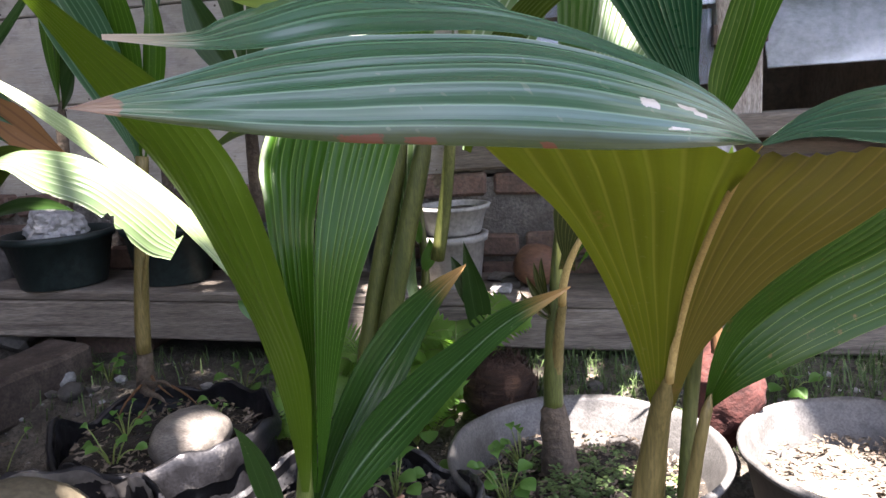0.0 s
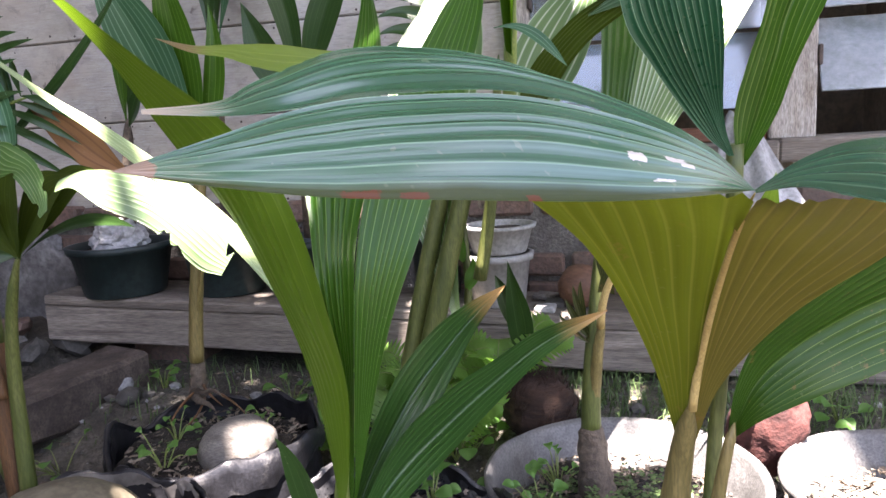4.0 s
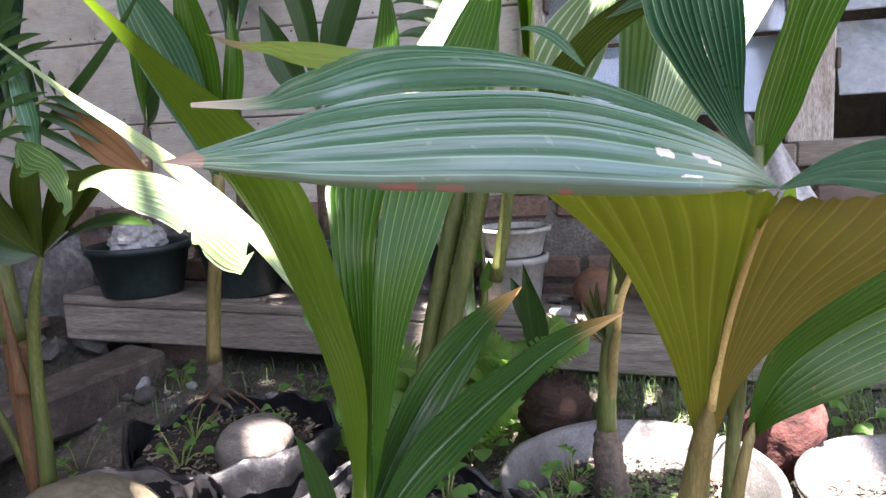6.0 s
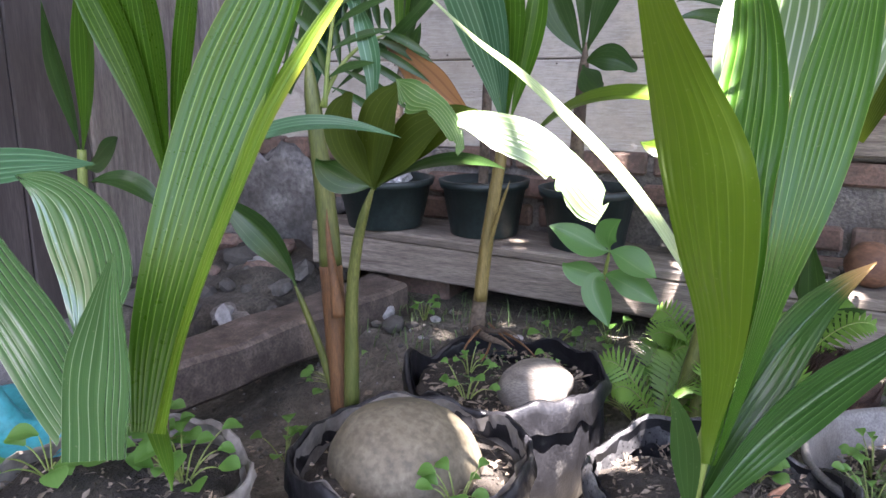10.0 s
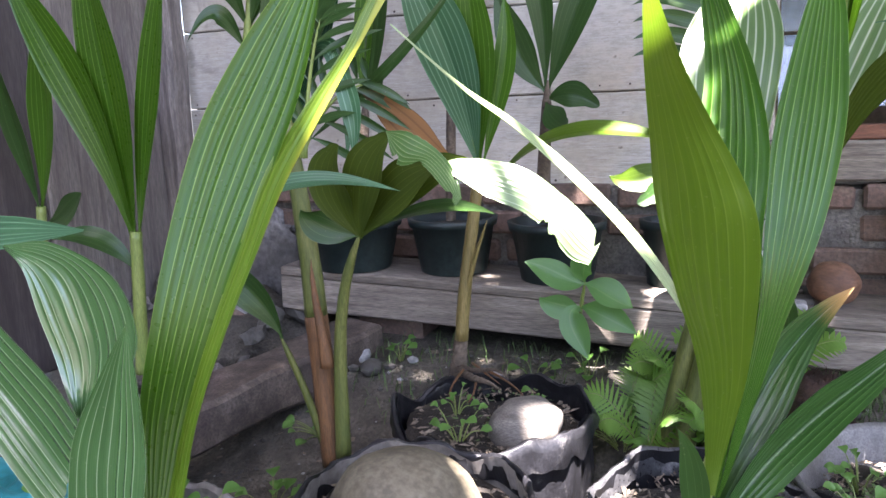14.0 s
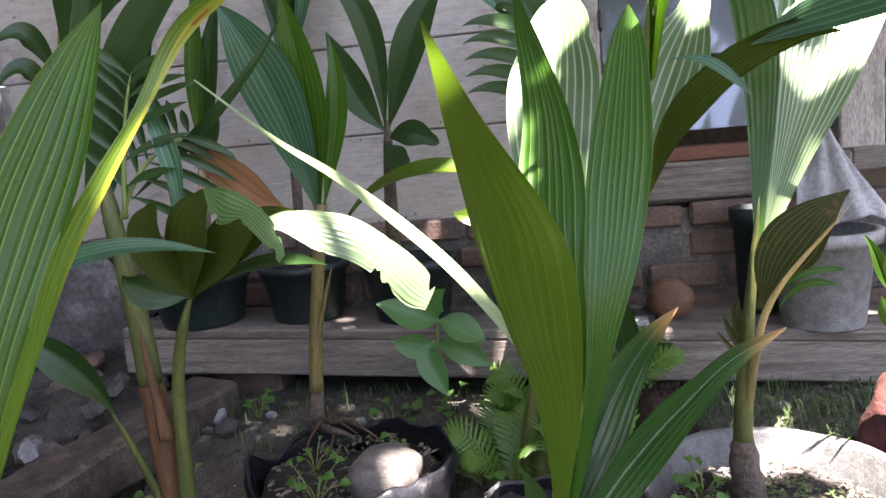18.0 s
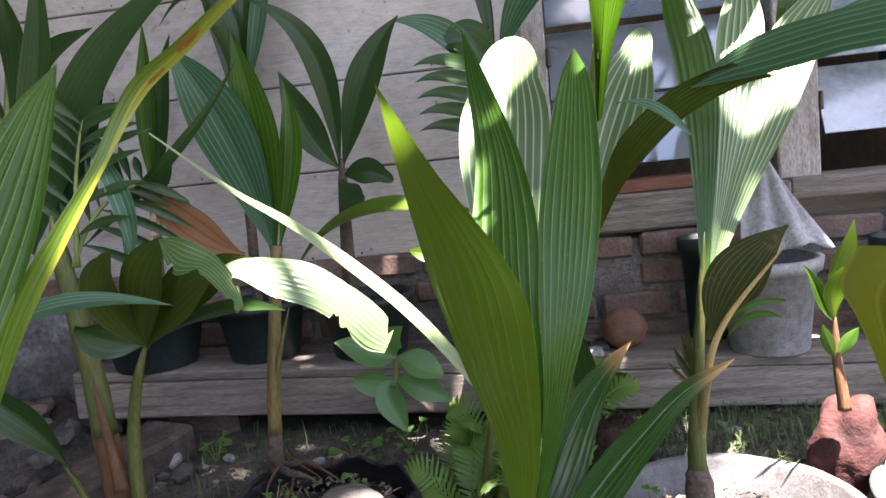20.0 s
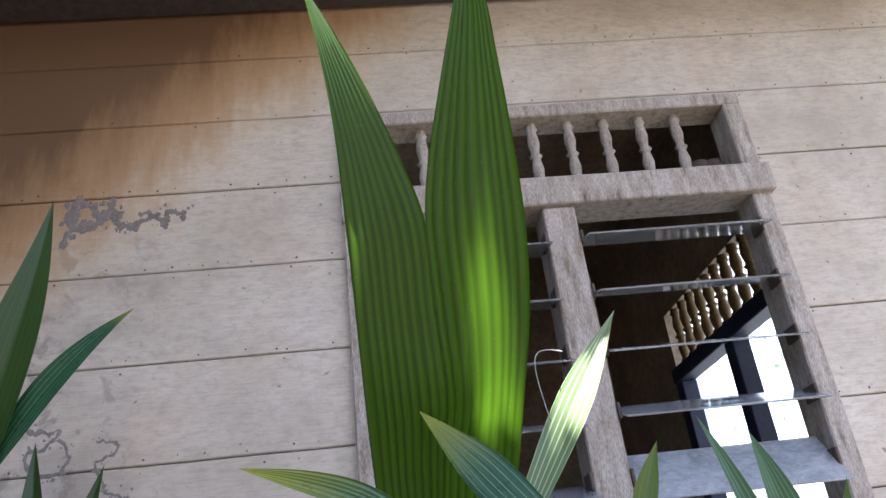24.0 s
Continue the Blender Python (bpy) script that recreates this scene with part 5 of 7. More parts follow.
blade(p1, M_TANFAN, [(0.335, 0.985, 0.366), (0.340, 0.950, 0.431), (0.343, 0.900, 0.492), (0.343, 0.830, 0.537), (0.339, 0.745, 0.567)],
      [(0.340, 0.985, 0.370), (0.354, 0.960, 0.421), (0.384, 0.920, 0.475), (0.418, 0.870, 0.522), (0.434, 0.790, 0.568)],
      [(0.338, 0.985, 0.368), (0.347, 0.955, 0.426), (0.364, 0.910, 0.484), (0.377, 0.845, 0.530), (0.378, 0.765, 0.567)], curved=True, pleats=9, bulge=0.03, relief=0.13, label="tan underside of the folded leaf")
blade(p1, M_BLADE, [(0.339, 0.745, 0.569), (0.309, 0.700, 0.572), (0.270, 0.665, 0.576), (0.232, 0.635, 0.581), (0.206, 0.615, 0.587), (0.185, 0.606, 0.592)],
      [(0.339, 0.745, 0.569), (0.320, 0.730, 0.585), (0.292, 0.715, 0.597), (0.258, 0.700, 0.606), (0.227, 0.675, 0.607), (0.210, 0.655, 0.604), (0.199, 0.628, 0.598), (0.193, 0.615, 0.595), (0.185, 0.606, 0.592)], pleats=7, bulge=0.07, relief=0.13, label="bluish folded-over blade with pale eaten scars")
blade(p1, M_BLADETOP, [(0.339, 0.745, 0.569), (0.320, 0.730, 0.585), (0.292, 0.715, 0.597), (0.258, 0.700, 0.606), (0.227, 0.675, 0.607), (0.206, 0.655, 0.604), (0.199, 0.635, 0.603), (0.191, 0.611, 0.604)],
      [(0.339, 0.745, 0.569), (0.321, 0.745, 0.586), (0.282, 0.745, 0.607), (0.247, 0.740, 0.621), (0.220, 0.730, 0.625), (0.201, 0.705, 0.623), (0.195, 0.660, 0.613), (0.197, 0.635, 0.607), (0.191, 0.611, 0.605)], pleats=4, bulge=0.05, relief=0.15, label="parted upper strip of the blade")
blade(p1, M_STRIP, [(0.214, 0.725, 0.613), (0.202, 0.700, 0.617), (0.196, 0.670, 0.616), (0.195, 0.645, 0.618), (0.196, 0.625, 0.618), (0.200, 0.605, 0.619)],
      [(0.213, 0.730, 0.626), (0.201, 0.705, 0.624), (0.195, 0.675, 0.624), (0.195, 0.650, 0.622), (0.195, 0.630, 0.620), (0.200, 0.605, 0.619)], pleats=3, relief=0.2, label="narrow yellowish strip with a dry tip")
blade(p1, M_BLADETOP, [(0.339, 0.745, 0.568), (0.351, 0.725, 0.571), (0.360, 0.705, 0.570), (0.371, 0.680, 0.567), (0.382, 0.660, 0.564)],
      [(0.340, 0.750, 0.569), (0.355, 0.755, 0.578), (0.372, 0.750, 0.584), (0.387, 0.730, 0.586), (0.398, 0.700, 0.582)], pleats=7, bulge=0.07, relief=0.13, label="bluish folded-over blade")
blade(p1, M_SPOTTED, [(0.360, 0.975, 0.381), (0.363, 0.965, 0.415), (0.373, 0.955, 0.449), (0.398, 0.955, 0.473), (0.448, 0.970, 0.507), (0.495, 0.990, 0.531)],
      [(0.362, 0.975, 0.376), (0.380, 0.965, 0.395), (0.411, 0.965, 0.411), (0.453, 0.980, 0.424), (0.502, 1.000, 0.445), (0.519, 1.000, 0.504)],
      [(0.362, 0.980, 0.376), (0.379, 0.980, 0.416), (0.404, 0.985, 0.440), (0.439, 0.990, 0.461), (0.481, 1.000, 0.481), (0.512, 1.000, 0.515)], pleats=14, relief=0.13, label="spotted dark green leaf")
blade(p1, M_SEA, [(0.361, 0.975, 0.568), (0.349, 0.962, 0.592), (0.321, 0.915, 0.659), (0.312, 0.905, 0.757), (0.295, 0.905, 0.815), (0.279, 0.915, 0.860), (0.255, 0.925, 0.909), (0.220, 0.950, 0.969), (0.184, 0.975, 1.018), (0.154, 1.000, 1.084)],
      [(0.363, 0.975, 0.568), (0.355, 0.962, 0.595), (0.348, 0.915, 0.656), (0.329, 0.905, 0.737), (0.313, 0.905, 0.787), (0.302, 0.920, 0.850), (0.282, 0.940, 0.924), (0.254, 0.960, 0.980), (0.218, 0.980, 1.035), (0.185, 0.990, 1.063), (0.154, 1.000, 1.085)], pleats=7, relief=0.36, bulge=-0.08, fine=110, label="long bluish arching lobe")
blade(p1, M_SEA, [(0.360, 0.975, 0.568), (0.340, 0.962, 0.587), (0.311, 0.935, 0.627), (0.294, 0.915, 0.661), (0.287, 0.900, 0.758), (0.265, 0.890, 0.818), (0.247, 0.880, 0.867), (0.221, 0.870, 0.906), (0.183, 0.855, 0.932), (0.150, 0.835, 0.960), (0.106, 0.805, 0.982), (0.067, 0.785, 0.998), (0.044, 0.775, 1.008)],
      [(0.361, 0.975, 0.568), (0.349, 0.962, 0.592), (0.321, 0.915, 0.659), (0.312, 0.905, 0.757), (0.295, 0.905, 0.815), (0.279, 0.915, 0.860), (0.252, 0.905, 0.903), (0.215, 0.870, 0.934), (0.175, 0.850, 0.958), (0.138, 0.830, 0.982), (0.110, 0.810, 0.999), (0.079, 0.790, 1.006), (0.044, 0.775, 1.008)], pleats=6, relief=0.36, bulge=-0.06, fine=110, label="long bluish arching lobe")
blade(p1, M_TALLR, [(0.366, 0.985, 0.561), (0.363, 0.975, 0.595), (0.370, 0.965, 0.628), (0.378, 0.955, 0.659), (0.388, 0.945, 0.733), (0.406, 0.935, 0.797), (0.431, 0.925, 0.866), (0.467, 0.910, 0.935), (0.514, 0.890, 1.005)],
      [(0.371, 0.985, 0.561), (0.388, 0.975, 0.593), (0.400, 0.960, 0.632), (0.439, 0.940, 0.717), (0.477, 0.920, 0.779), (0.514, 0.910, 0.856), (0.531, 0.900, 0.934), (0.518, 0.890, 1.005)],
      [(0.369, 0.990, 0.561), (0.379, 0.985, 0.594), (0.387, 0.975, 0.627), (0.395, 0.970, 0.660), (0.427, 0.960, 0.731), (0.457, 0.945, 0.797), (0.488, 0.930, 0.869), (0.514, 0.915, 0.939), (0.517, 0.890, 1.005)], pleats=10, relief=0.16, fine=90, label="upright ribbed leaf")
stem(p1, M_STEMTAN, [(0.349, 0.982, 0.286), (0.356, 0.973, 0.349), (0.364, 0.972, 0.390)], 0.0054, 0.0034)

p2 = palm("palm_seedling", (0.010, 1.280, 0.166), "palm seedling with tall ribbed leaves in a grow bag")
stem(p2, M_STEM, [(0.002, 1.140, 0.171), (0.012, 1.135, 0.245), (0.024, 1.130, 0.304), (0.034, 1.130, 0.358)], 0.0102, 0.0040)
blade(p2, M_YELLOW, [(0.012, 1.120, 0.231), (0.009, 1.120, 0.271), (0.006, 1.110, 0.330), (-0.004, 1.100, 0.393), (-0.022, 1.090, 0.453), (-0.035, 1.050, 0.531), (-0.034, 0.965, 0.603), (-0.032, 0.905, 0.654), (-0.027, 0.850, 0.686), (-0.021, 0.805, 0.702)],
      [(0.019, 1.120, 0.231), (0.026, 1.120, 0.271), (0.043, 1.090, 0.361), (0.050, 1.040, 0.454), (0.047, 1.005, 0.525), (0.033, 0.995, 0.567), (0.012, 0.970, 0.608), (-0.005, 0.910, 0.647), (-0.016, 0.850, 0.682), (-0.021, 0.805, 0.703)], pleats=9, relief=0.1, bulge=0.08, label="yellow-green broad outer leaf")
blade(p2, M_CENTRE, [(0.018, 1.135, 0.222), (0.020, 1.130, 0.260), (0.026, 1.114, 0.368), (0.018, 1.102, 0.445), (-0.001, 1.137, 0.512), (-0.012, 1.170, 0.557), (-0.006, 1.278, 0.650), (-0.017, 1.385, 0.746), (-0.021, 1.425, 0.821)],
      [(0.020, 1.135, 0.222), (0.027, 1.130, 0.260), (0.051, 1.097, 0.418), (0.054, 1.117, 0.501), (0.059, 1.174, 0.580), (0.045, 1.253, 0.655), (0.020, 1.334, 0.726), (-0.017, 1.395, 0.819)], pleats=7, relief=0.16, bulge=-0.05, label="left half of the tall centre leaf")
blade(p2, M_CENTRE, [(0.021, 1.135, 0.222), (0.028, 1.130, 0.260), (0.051, 1.097, 0.418), (0.055, 1.117, 0.501), (0.060, 1.174, 0.580), (0.076, 1.253, 0.655), (0.100, 1.344, 0.735), (0.122, 1.391, 0.776)],
      [(0.024, 1.135, 0.223), (0.035, 1.130, 0.260), (0.073, 1.127, 0.404), (0.107, 1.155, 0.503), (0.130, 1.219, 0.597), (0.138, 1.304, 0.673), (0.138, 1.373, 0.735), (0.126, 1.423, 0.780)], pleats=9, relief=0.16, bulge=-0.05, label="right half of the tall centre leaf")
blade(p2, M_TIPPED, [(-0.006, 1.140, 0.163), (0.020, 1.160, 0.252), (0.050, 1.200, 0.327), (0.082, 1.250, 0.370), (0.121, 1.280, 0.397), (0.159, 1.310, 0.411)],
      [(0.014, 1.140, 0.166), (0.052, 1.170, 0.235), (0.087, 1.210, 0.284), (0.107, 1.250, 0.325), (0.127, 1.280, 0.364), (0.159, 1.310, 0.409)],
      [(0.004, 1.140, 0.163), (0.027, 1.180, 0.234), (0.059, 1.220, 0.298), (0.088, 1.265, 0.336), (0.122, 1.295, 0.375), (0.159, 1.310, 0.410)], pleats=9, relief=0.16, label="low outer leaf with a dry tip")
blade(p2, M_TIPPED, [(0.008, 1.130, 0.171), (0.064, 1.150, 0.280), (0.112, 1.190, 0.324), (0.157, 1.220, 0.349), (0.209, 1.250, 0.377), (0.275, 1.290, 0.387)],
      [(0.018, 1.130, 0.168), (0.067, 1.140, 0.218), (0.115, 1.170, 0.263), (0.164, 1.210, 0.309), (0.209, 1.250, 0.345), (0.275, 1.290, 0.385)],
      [(0.013, 1.130, 0.169), (0.059, 1.165, 0.238), (0.107, 1.205, 0.281), (0.157, 1.235, 0.321), (0.207, 1.265, 0.356), (0.275, 1.290, 0.386)], pleats=9, relief=0.16, label="low outer leaf with a dry tip")
blade(p2, M_THINLIT, [(-0.007, 1.126, 0.405), (-0.041, 1.110, 0.460), (-0.080, 1.098, 0.512), (-0.122, 1.078, 0.560), (-0.167, 1.060, 0.607), (-0.216, 1.054, 0.645), (-0.275, 1.030, 0.705)],
      [(-0.006, 1.140, 0.410), (-0.037, 1.138, 0.462), (-0.076, 1.128, 0.515), (-0.122, 1.108, 0.566), (-0.171, 1.084, 0.612), (-0.219, 1.068, 0.648), (-0.274, 1.030, 0.706)], pleats=5, relief=0.2, label="narrow arching leaf coloured pale as in sun")
leaf(p2, M_DARK, [(0.010, 1.085, 0.180), (0.004, 1.075, 0.240), (-0.001, 1.062, 0.290), (-0.014, 1.048, 0.330)], 0.027, pleats=4)

p3 = palm("palm_seedling", (-0.037, 1.500, 0.038), "tall palm with a thick brown stem behind the grow bag")
stem(p3, M_STEMDARK, [(-0.068, 1.555, -0.009), (-0.040, 1.555, 0.198), (0.010, 1.555, 0.415), (0.053, 1.555, 0.582)], 0.0190, 0.0110)
stem(p3, M_STEMDARK, [(-0.046, 1.545, -0.009), (-0.012, 1.540, 0.198), (0.044, 1.540, 0.415), (0.092, 1.545, 0.592)], 0.0200, 0.0120)
stem(p3, M_STEMDARK, [(0.084, 1.550, 0.368), (0.112, 1.530, 0.503), (0.126, 1.510, 0.605), (0.136, 1.490, 0.686)], 0.0106, 0.0048)
leaf(p3, M_STRIPEDLIT, [(0.054, 1.550, 0.279), (0.015, 1.580, 0.532), (0.020, 1.660, 0.703), (0.035, 1.800, 0.858)], 0.148, peak=0.62, pleats=9, blunt=0.72, face=(-0.1, -1, 0.5))
leaf(p3, M_STRIPEDLIT, [(0.137, 1.550, 0.524), (0.165, 1.590, 0.624), (0.210, 1.650, 0.727), (0.262, 1.740, 0.837)], 0.106, peak=0.55, pleats=7, blunt=0.5)
stem(p3, M_STEM, [(0.136, 1.550, 0.592), (0.150, 1.510, 0.705), (0.157, 1.470, 0.777), (0.155, 1.420, 0.763)], 0.0103, 0.0053)
blade(p3, M_TALLSHADE, [(0.150, 1.460, 0.688), (0.148, 1.404, 0.780), (0.135, 1.312, 0.878), (0.119, 1.224, 0.969), (0.109, 1.164, 1.042), (0.104, 1.080, 1.148), (0.100, 1.018, 1.255), (0.095, 0.969, 1.358), (0.086, 0.935, 1.431), (0.076, 0.913, 1.491)],
      [(0.154, 1.490, 0.683), (0.162, 1.432, 0.781), (0.172, 1.276, 0.946), (0.184, 1.170, 1.081), (0.189, 1.115, 1.127), (0.183, 1.069, 1.209), (0.179, 1.029, 1.283), (0.162, 1.005, 1.336), (0.134, 0.976, 1.402), (0.102, 0.950, 1.465), (0.074, 0.932, 1.512)], pleats=9, relief=0.34, label="left half of the tall backlit leaf", fine=90)
blade(p3, M_TALLSHADE, [(0.154, 1.490, 0.683), (0.162, 1.432, 0.781), (0.172, 1.276, 0.946), (0.184, 1.170, 1.081), (0.190, 1.115, 1.127), (0.184, 1.069, 1.209), (0.180, 1.029, 1.283), (0.187, 1.005, 1.338), (0.205, 0.972, 1.411), (0.227, 0.939, 1.493), (0.244, 0.916, 1.555)],
      [(0.157, 1.460, 0.687), (0.174, 1.406, 0.778), (0.205, 1.317, 0.872), (0.233, 1.230, 0.961), (0.255, 1.171, 1.034), (0.264, 1.105, 1.105), (0.276, 1.059, 1.184), (0.278, 1.014, 1.263), (0.271, 0.972, 1.353), (0.263, 0.941, 1.421), (0.257, 0.920, 1.472), (0.244, 0.896, 1.534)], pleats=9, relief=0.34, label="right half of the tall backlit leaf", fine=90)
blade(p3, M_OLIVEDARK, [(0.137, 1.520, 0.527), (0.154, 1.490, 0.597), (0.179, 1.450, 0.657), (0.233, 1.400, 0.707), (0.272, 1.350, 0.725), (0.296, 1.310, 0.730)],
      [(0.146, 1.520, 0.522), (0.179, 1.470, 0.589), (0.213, 1.430, 0.633), (0.252, 1.370, 0.675), (0.303, 1.300, 0.703), (0.328, 1.260, 0.707)], pleats=8, relief=0.2, label="dull underside of the arching leaf")
# Upper face of the arch; its sky sheen comes from the bluish colour.
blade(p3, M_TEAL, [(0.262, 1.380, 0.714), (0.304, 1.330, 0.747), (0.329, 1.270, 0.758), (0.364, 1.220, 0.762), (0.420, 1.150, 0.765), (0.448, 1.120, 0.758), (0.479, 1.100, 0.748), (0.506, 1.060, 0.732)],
      [(0.259, 1.360, 0.709), (0.308, 1.280, 0.710), (0.346, 1.220, 0.715), (0.370, 1.180, 0.719), (0.417, 1.120, 0.718), (0.457, 1.085, 0.718), (0.479, 1.070, 0.722), (0.506, 1.060, 0.731)], pleats=7, relief=0.16, bulge=0.08, label="near half of the arching leaf, bluish sheen in its colour")
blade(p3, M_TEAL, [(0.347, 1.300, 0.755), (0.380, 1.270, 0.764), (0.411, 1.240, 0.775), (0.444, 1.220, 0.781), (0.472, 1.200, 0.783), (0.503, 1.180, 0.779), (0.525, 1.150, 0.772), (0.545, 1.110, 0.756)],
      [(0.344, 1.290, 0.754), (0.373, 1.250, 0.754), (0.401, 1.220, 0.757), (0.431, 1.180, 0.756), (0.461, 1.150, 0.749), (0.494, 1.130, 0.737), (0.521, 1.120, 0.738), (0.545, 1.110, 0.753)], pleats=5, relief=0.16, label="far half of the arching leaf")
leaf(p3, M_STRIPEDLIT, [(0.188, 1.450, 0.840), (0.332, 1.450, 1.073), (0.420, 1.470, 1.209), (0.515, 1.510, 1.348)], 0.053, peak=0.6, pleats=5, rib_h=0.015)
leaf(p3, M_TEAL, [(0.161, 1.300, 0.698), (0.196, 1.290, 0.693), (0.221, 1.280, 0.673), (0.241, 1.270, 0.650)], 0.012, pleats=3)
leaf(p3, M_YELLOW, [(0.167, 1.500, 0.785), (0.259, 1.430, 0.907), (0.376, 1.330, 0.914), (0.582, 1.200, 0.913)], 0.023, peak=0.5, pleats=3, fold=0.6)

p4 = palm("palm_seedling", (-0.565, 1.360, 0.080), "two-stemmed palm seedling beside the whole coconut")
stem(p4, M_STEMBROWN, [(-0.497, 1.250, 0.130), (-0.502, 1.250, 0.242), (-0.513, 1.256, 0.348)], 0.0173, 0.0160)
stem(p4, M_STEMDARK, [(-0.513, 1.256, 0.348), (-0.518, 1.256, 0.445), (-0.524, 1.250, 0.538), (-0.529, 1.244, 0.635)], 0.0160, 0.0097)
stem(p4, M_STEMBROWN, [(-0.486, 1.232, 0.284), (-0.491, 1.232, 0.332), (-0.500, 1.236, 0.378), (-0.504, 1.238, 0.433)], 0.0102, 0.0019, name="dry_sheath")
stem(p4, M_STEMDARK, [(-0.474, 1.238, 0.148), (-0.470, 1.238, 0.268), (-0.456, 1.232, 0.375), (-0.415, 1.220, 0.478)], 0.0113, 0.0058)
leaf(p4, M_OLIVEDARK, [(-0.418, 1.220, 0.467), (-0.436, 1.200, 0.515), (-0.432, 1.180, 0.555), (-0.408, 1.160, 0.589)], 0.063, peak=0.6, pleats=6, blunt=0.45)
leaf(p4, M_OLIVEDARK, [(-0.418, 1.220, 0.467), (-0.403, 1.200, 0.517), (-0.378, 1.180, 0.563), (-0.341, 1.160, 0.599)], 0.064, peak=0.6, pleats=6, blunt=0.45)
leaf(p4, M_OLIVEDARK, [(-0.416, 1.220, 0.468), (-0.375, 1.200, 0.511), (-0.330, 1.180, 0.544), (-0.281, 1.160, 0.566)], 0.059, peak=0.6, pleats=6, blunt=0.4)
leaf(p4, M_DARK, [(-0.420, 1.220, 0.471), (-0.450, 1.208, 0.478), (-0.472, 1.196, 0.493), (-0.480, 1.184, 0.508)], 0.043, pleats=4)
leaf(p4, M_OLIVEDARK, [(-0.418, 1.220, 0.471), (-0.360, 1.202, 0.518), (-0.296, 1.178, 0.555), (-0.244, 1.154, 0.567)], 0.045, peak=0.55, pleats=7, blunt=0.4)
blade(p4, M_PALELIT, [(-0.274, 1.125, 0.552), (-0.256, 1.130, 0.555), (-0.215, 1.120, 0.534), (-0.174, 1.125, 0.516), (-0.150, 1.135, 0.490), (-0.133, 1.150, 0.465), (-0.115, 1.160, 0.456)],
      [(-0.282, 1.150, 0.565), (-0.258, 1.155, 0.572), (-0.217, 1.150, 0.570), (-0.177, 1.150, 0.559), (-0.140, 1.160, 0.530), (-0.115, 1.170, 0.502), (-0.105, 1.175, 0.479)], pleats=8, relief=0.13, bulge=0.08, bites=((0.66, 0, 0.2, 0.035), (0.97, 1, 0.35, 0.03), (0.74, 0, 0.1, 0.03)), ragged=0.03, label="eaten blade coloured pale as in sun")
blade(p4, M_RAGGED, [(-0.312, 1.090, 0.601), (-0.294, 1.070, 0.573), (-0.262, 1.060, 0.572), (-0.237, 1.050, 0.552), (-0.220, 1.040, 0.535)],
      [(-0.318, 1.100, 0.606), (-0.286, 1.090, 0.604), (-0.253, 1.080, 0.587), (-0.226, 1.060, 0.564), (-0.215, 1.045, 0.542)], pleats=7, relief=0.16, bites=((0.25, 0, 0.25, 0.05), (0.5, 0, 0.2, 0.05), (0.8, 1, 0.25, 0.05), (0.9, 0, 0.3, 0.05)), ragged=0.06, label="eaten pale green blade")
leaf(p4, M_DARK, [(-0.416, 1.220, 0.468), (-0.341, 1.202, 0.502), (-0.280, 1.190, 0.513), (-0.223, 1.178, 0.507)], 0.026, pleats=4, face=(0, -0.7, 1))
leaf(p4, M_DEAD, [(-0.325, 1.330, 0.557), (-0.370, 1.320, 0.587), (-0.407, 1.310, 0.624), (-0.451, 1.300, 0.658)], 0.047, peak=0.45, pleats=4, label="dead orange-brown leaf")
stem(p4, M_STEMDARK, [(-0.508, 1.244, 0.166), (-0.525, 1.232, 0.245), (-0.547, 1.214, 0.330)], 0.0066, 0.0039)
leaf(p4, M_DARK, [(-0.542, 1.214, 0.326), (-0.563, 1.202, 0.379), (-0.599, 1.190, 0.418), (-0.640, 1.178, 0.446)], 0.048, pleats=5, fold=0.5)
leaf(p4, M_TEAL, [(-0.439, 1.250, 0.562), (-0.433, 1.250, 0.619), (-0.448, 1.256, 0.669), (-0.467, 1.262, 0.719)], 0.030, pleats=4)
leaf(p4, M_TEAL, [(-0.479, 0.980, 0.515), (-0.406, 0.980, 0.551), (-0.337, 0.990, 0.564), (-0.259, 1.000, 0.554)], 0.029, peak=0.4, pleats=6, face=(0, -0.7, 1))


def feather(plant, material, base, tip, count, length, width, seed, drop=0.5):
    """A feathered frond: a thin rib with narrow leaflets on both sides."""
    q = random.Random(seed)
    a, b = Vector(base), Vector(tip)
    d = b - a
    side = d.cross(Vector((0, 1, 0.2))).normalized()
    stem(plant, M_STEM, [a, a.lerp(b, 0.4) + Vector((0, 0, 0.03)), b], 0.004, 0.0015, sides=6, name="rib")
    for i in range(count):
        s = (i + 1) / (count + 0.5)
        p = a.lerp(b, s) + Vector((0, 0, 0.12 * s * (1 - s)))
        ln = length * (0.5 + math.sin(math.pi * min(0.98, s * 0.85 + 0.12)) * 0.6)
        for k in (-1, 1):
            e = (side * k + d.normalized() * 0.75).normalized() * ln + Vector((0, q.uniform(-0.02, 0.02), -drop * ln * q.uniform(0.5, 1.1)))
            leaf(plant, material, [p, p + e * 0.33 + Vector((0, 0, 0.06 * ln)), p + e * 0.68 + Vector((0, 0, 0.05 * ln)), p + e], width, pleats=2, fine=8, name="leaflet")


feather(p4, M_DARK, (-0.509, 1.250, 0.568), (-0.472, 1.250, 0.745), 7, 0.10, 0.012, 1, 0.2)
feather(p4, M_DARK, (-0.514, 1.250, 0.568), (-0.427, 1.300, 0.664), 7, 0.09, 0.012, 2, 0.5)

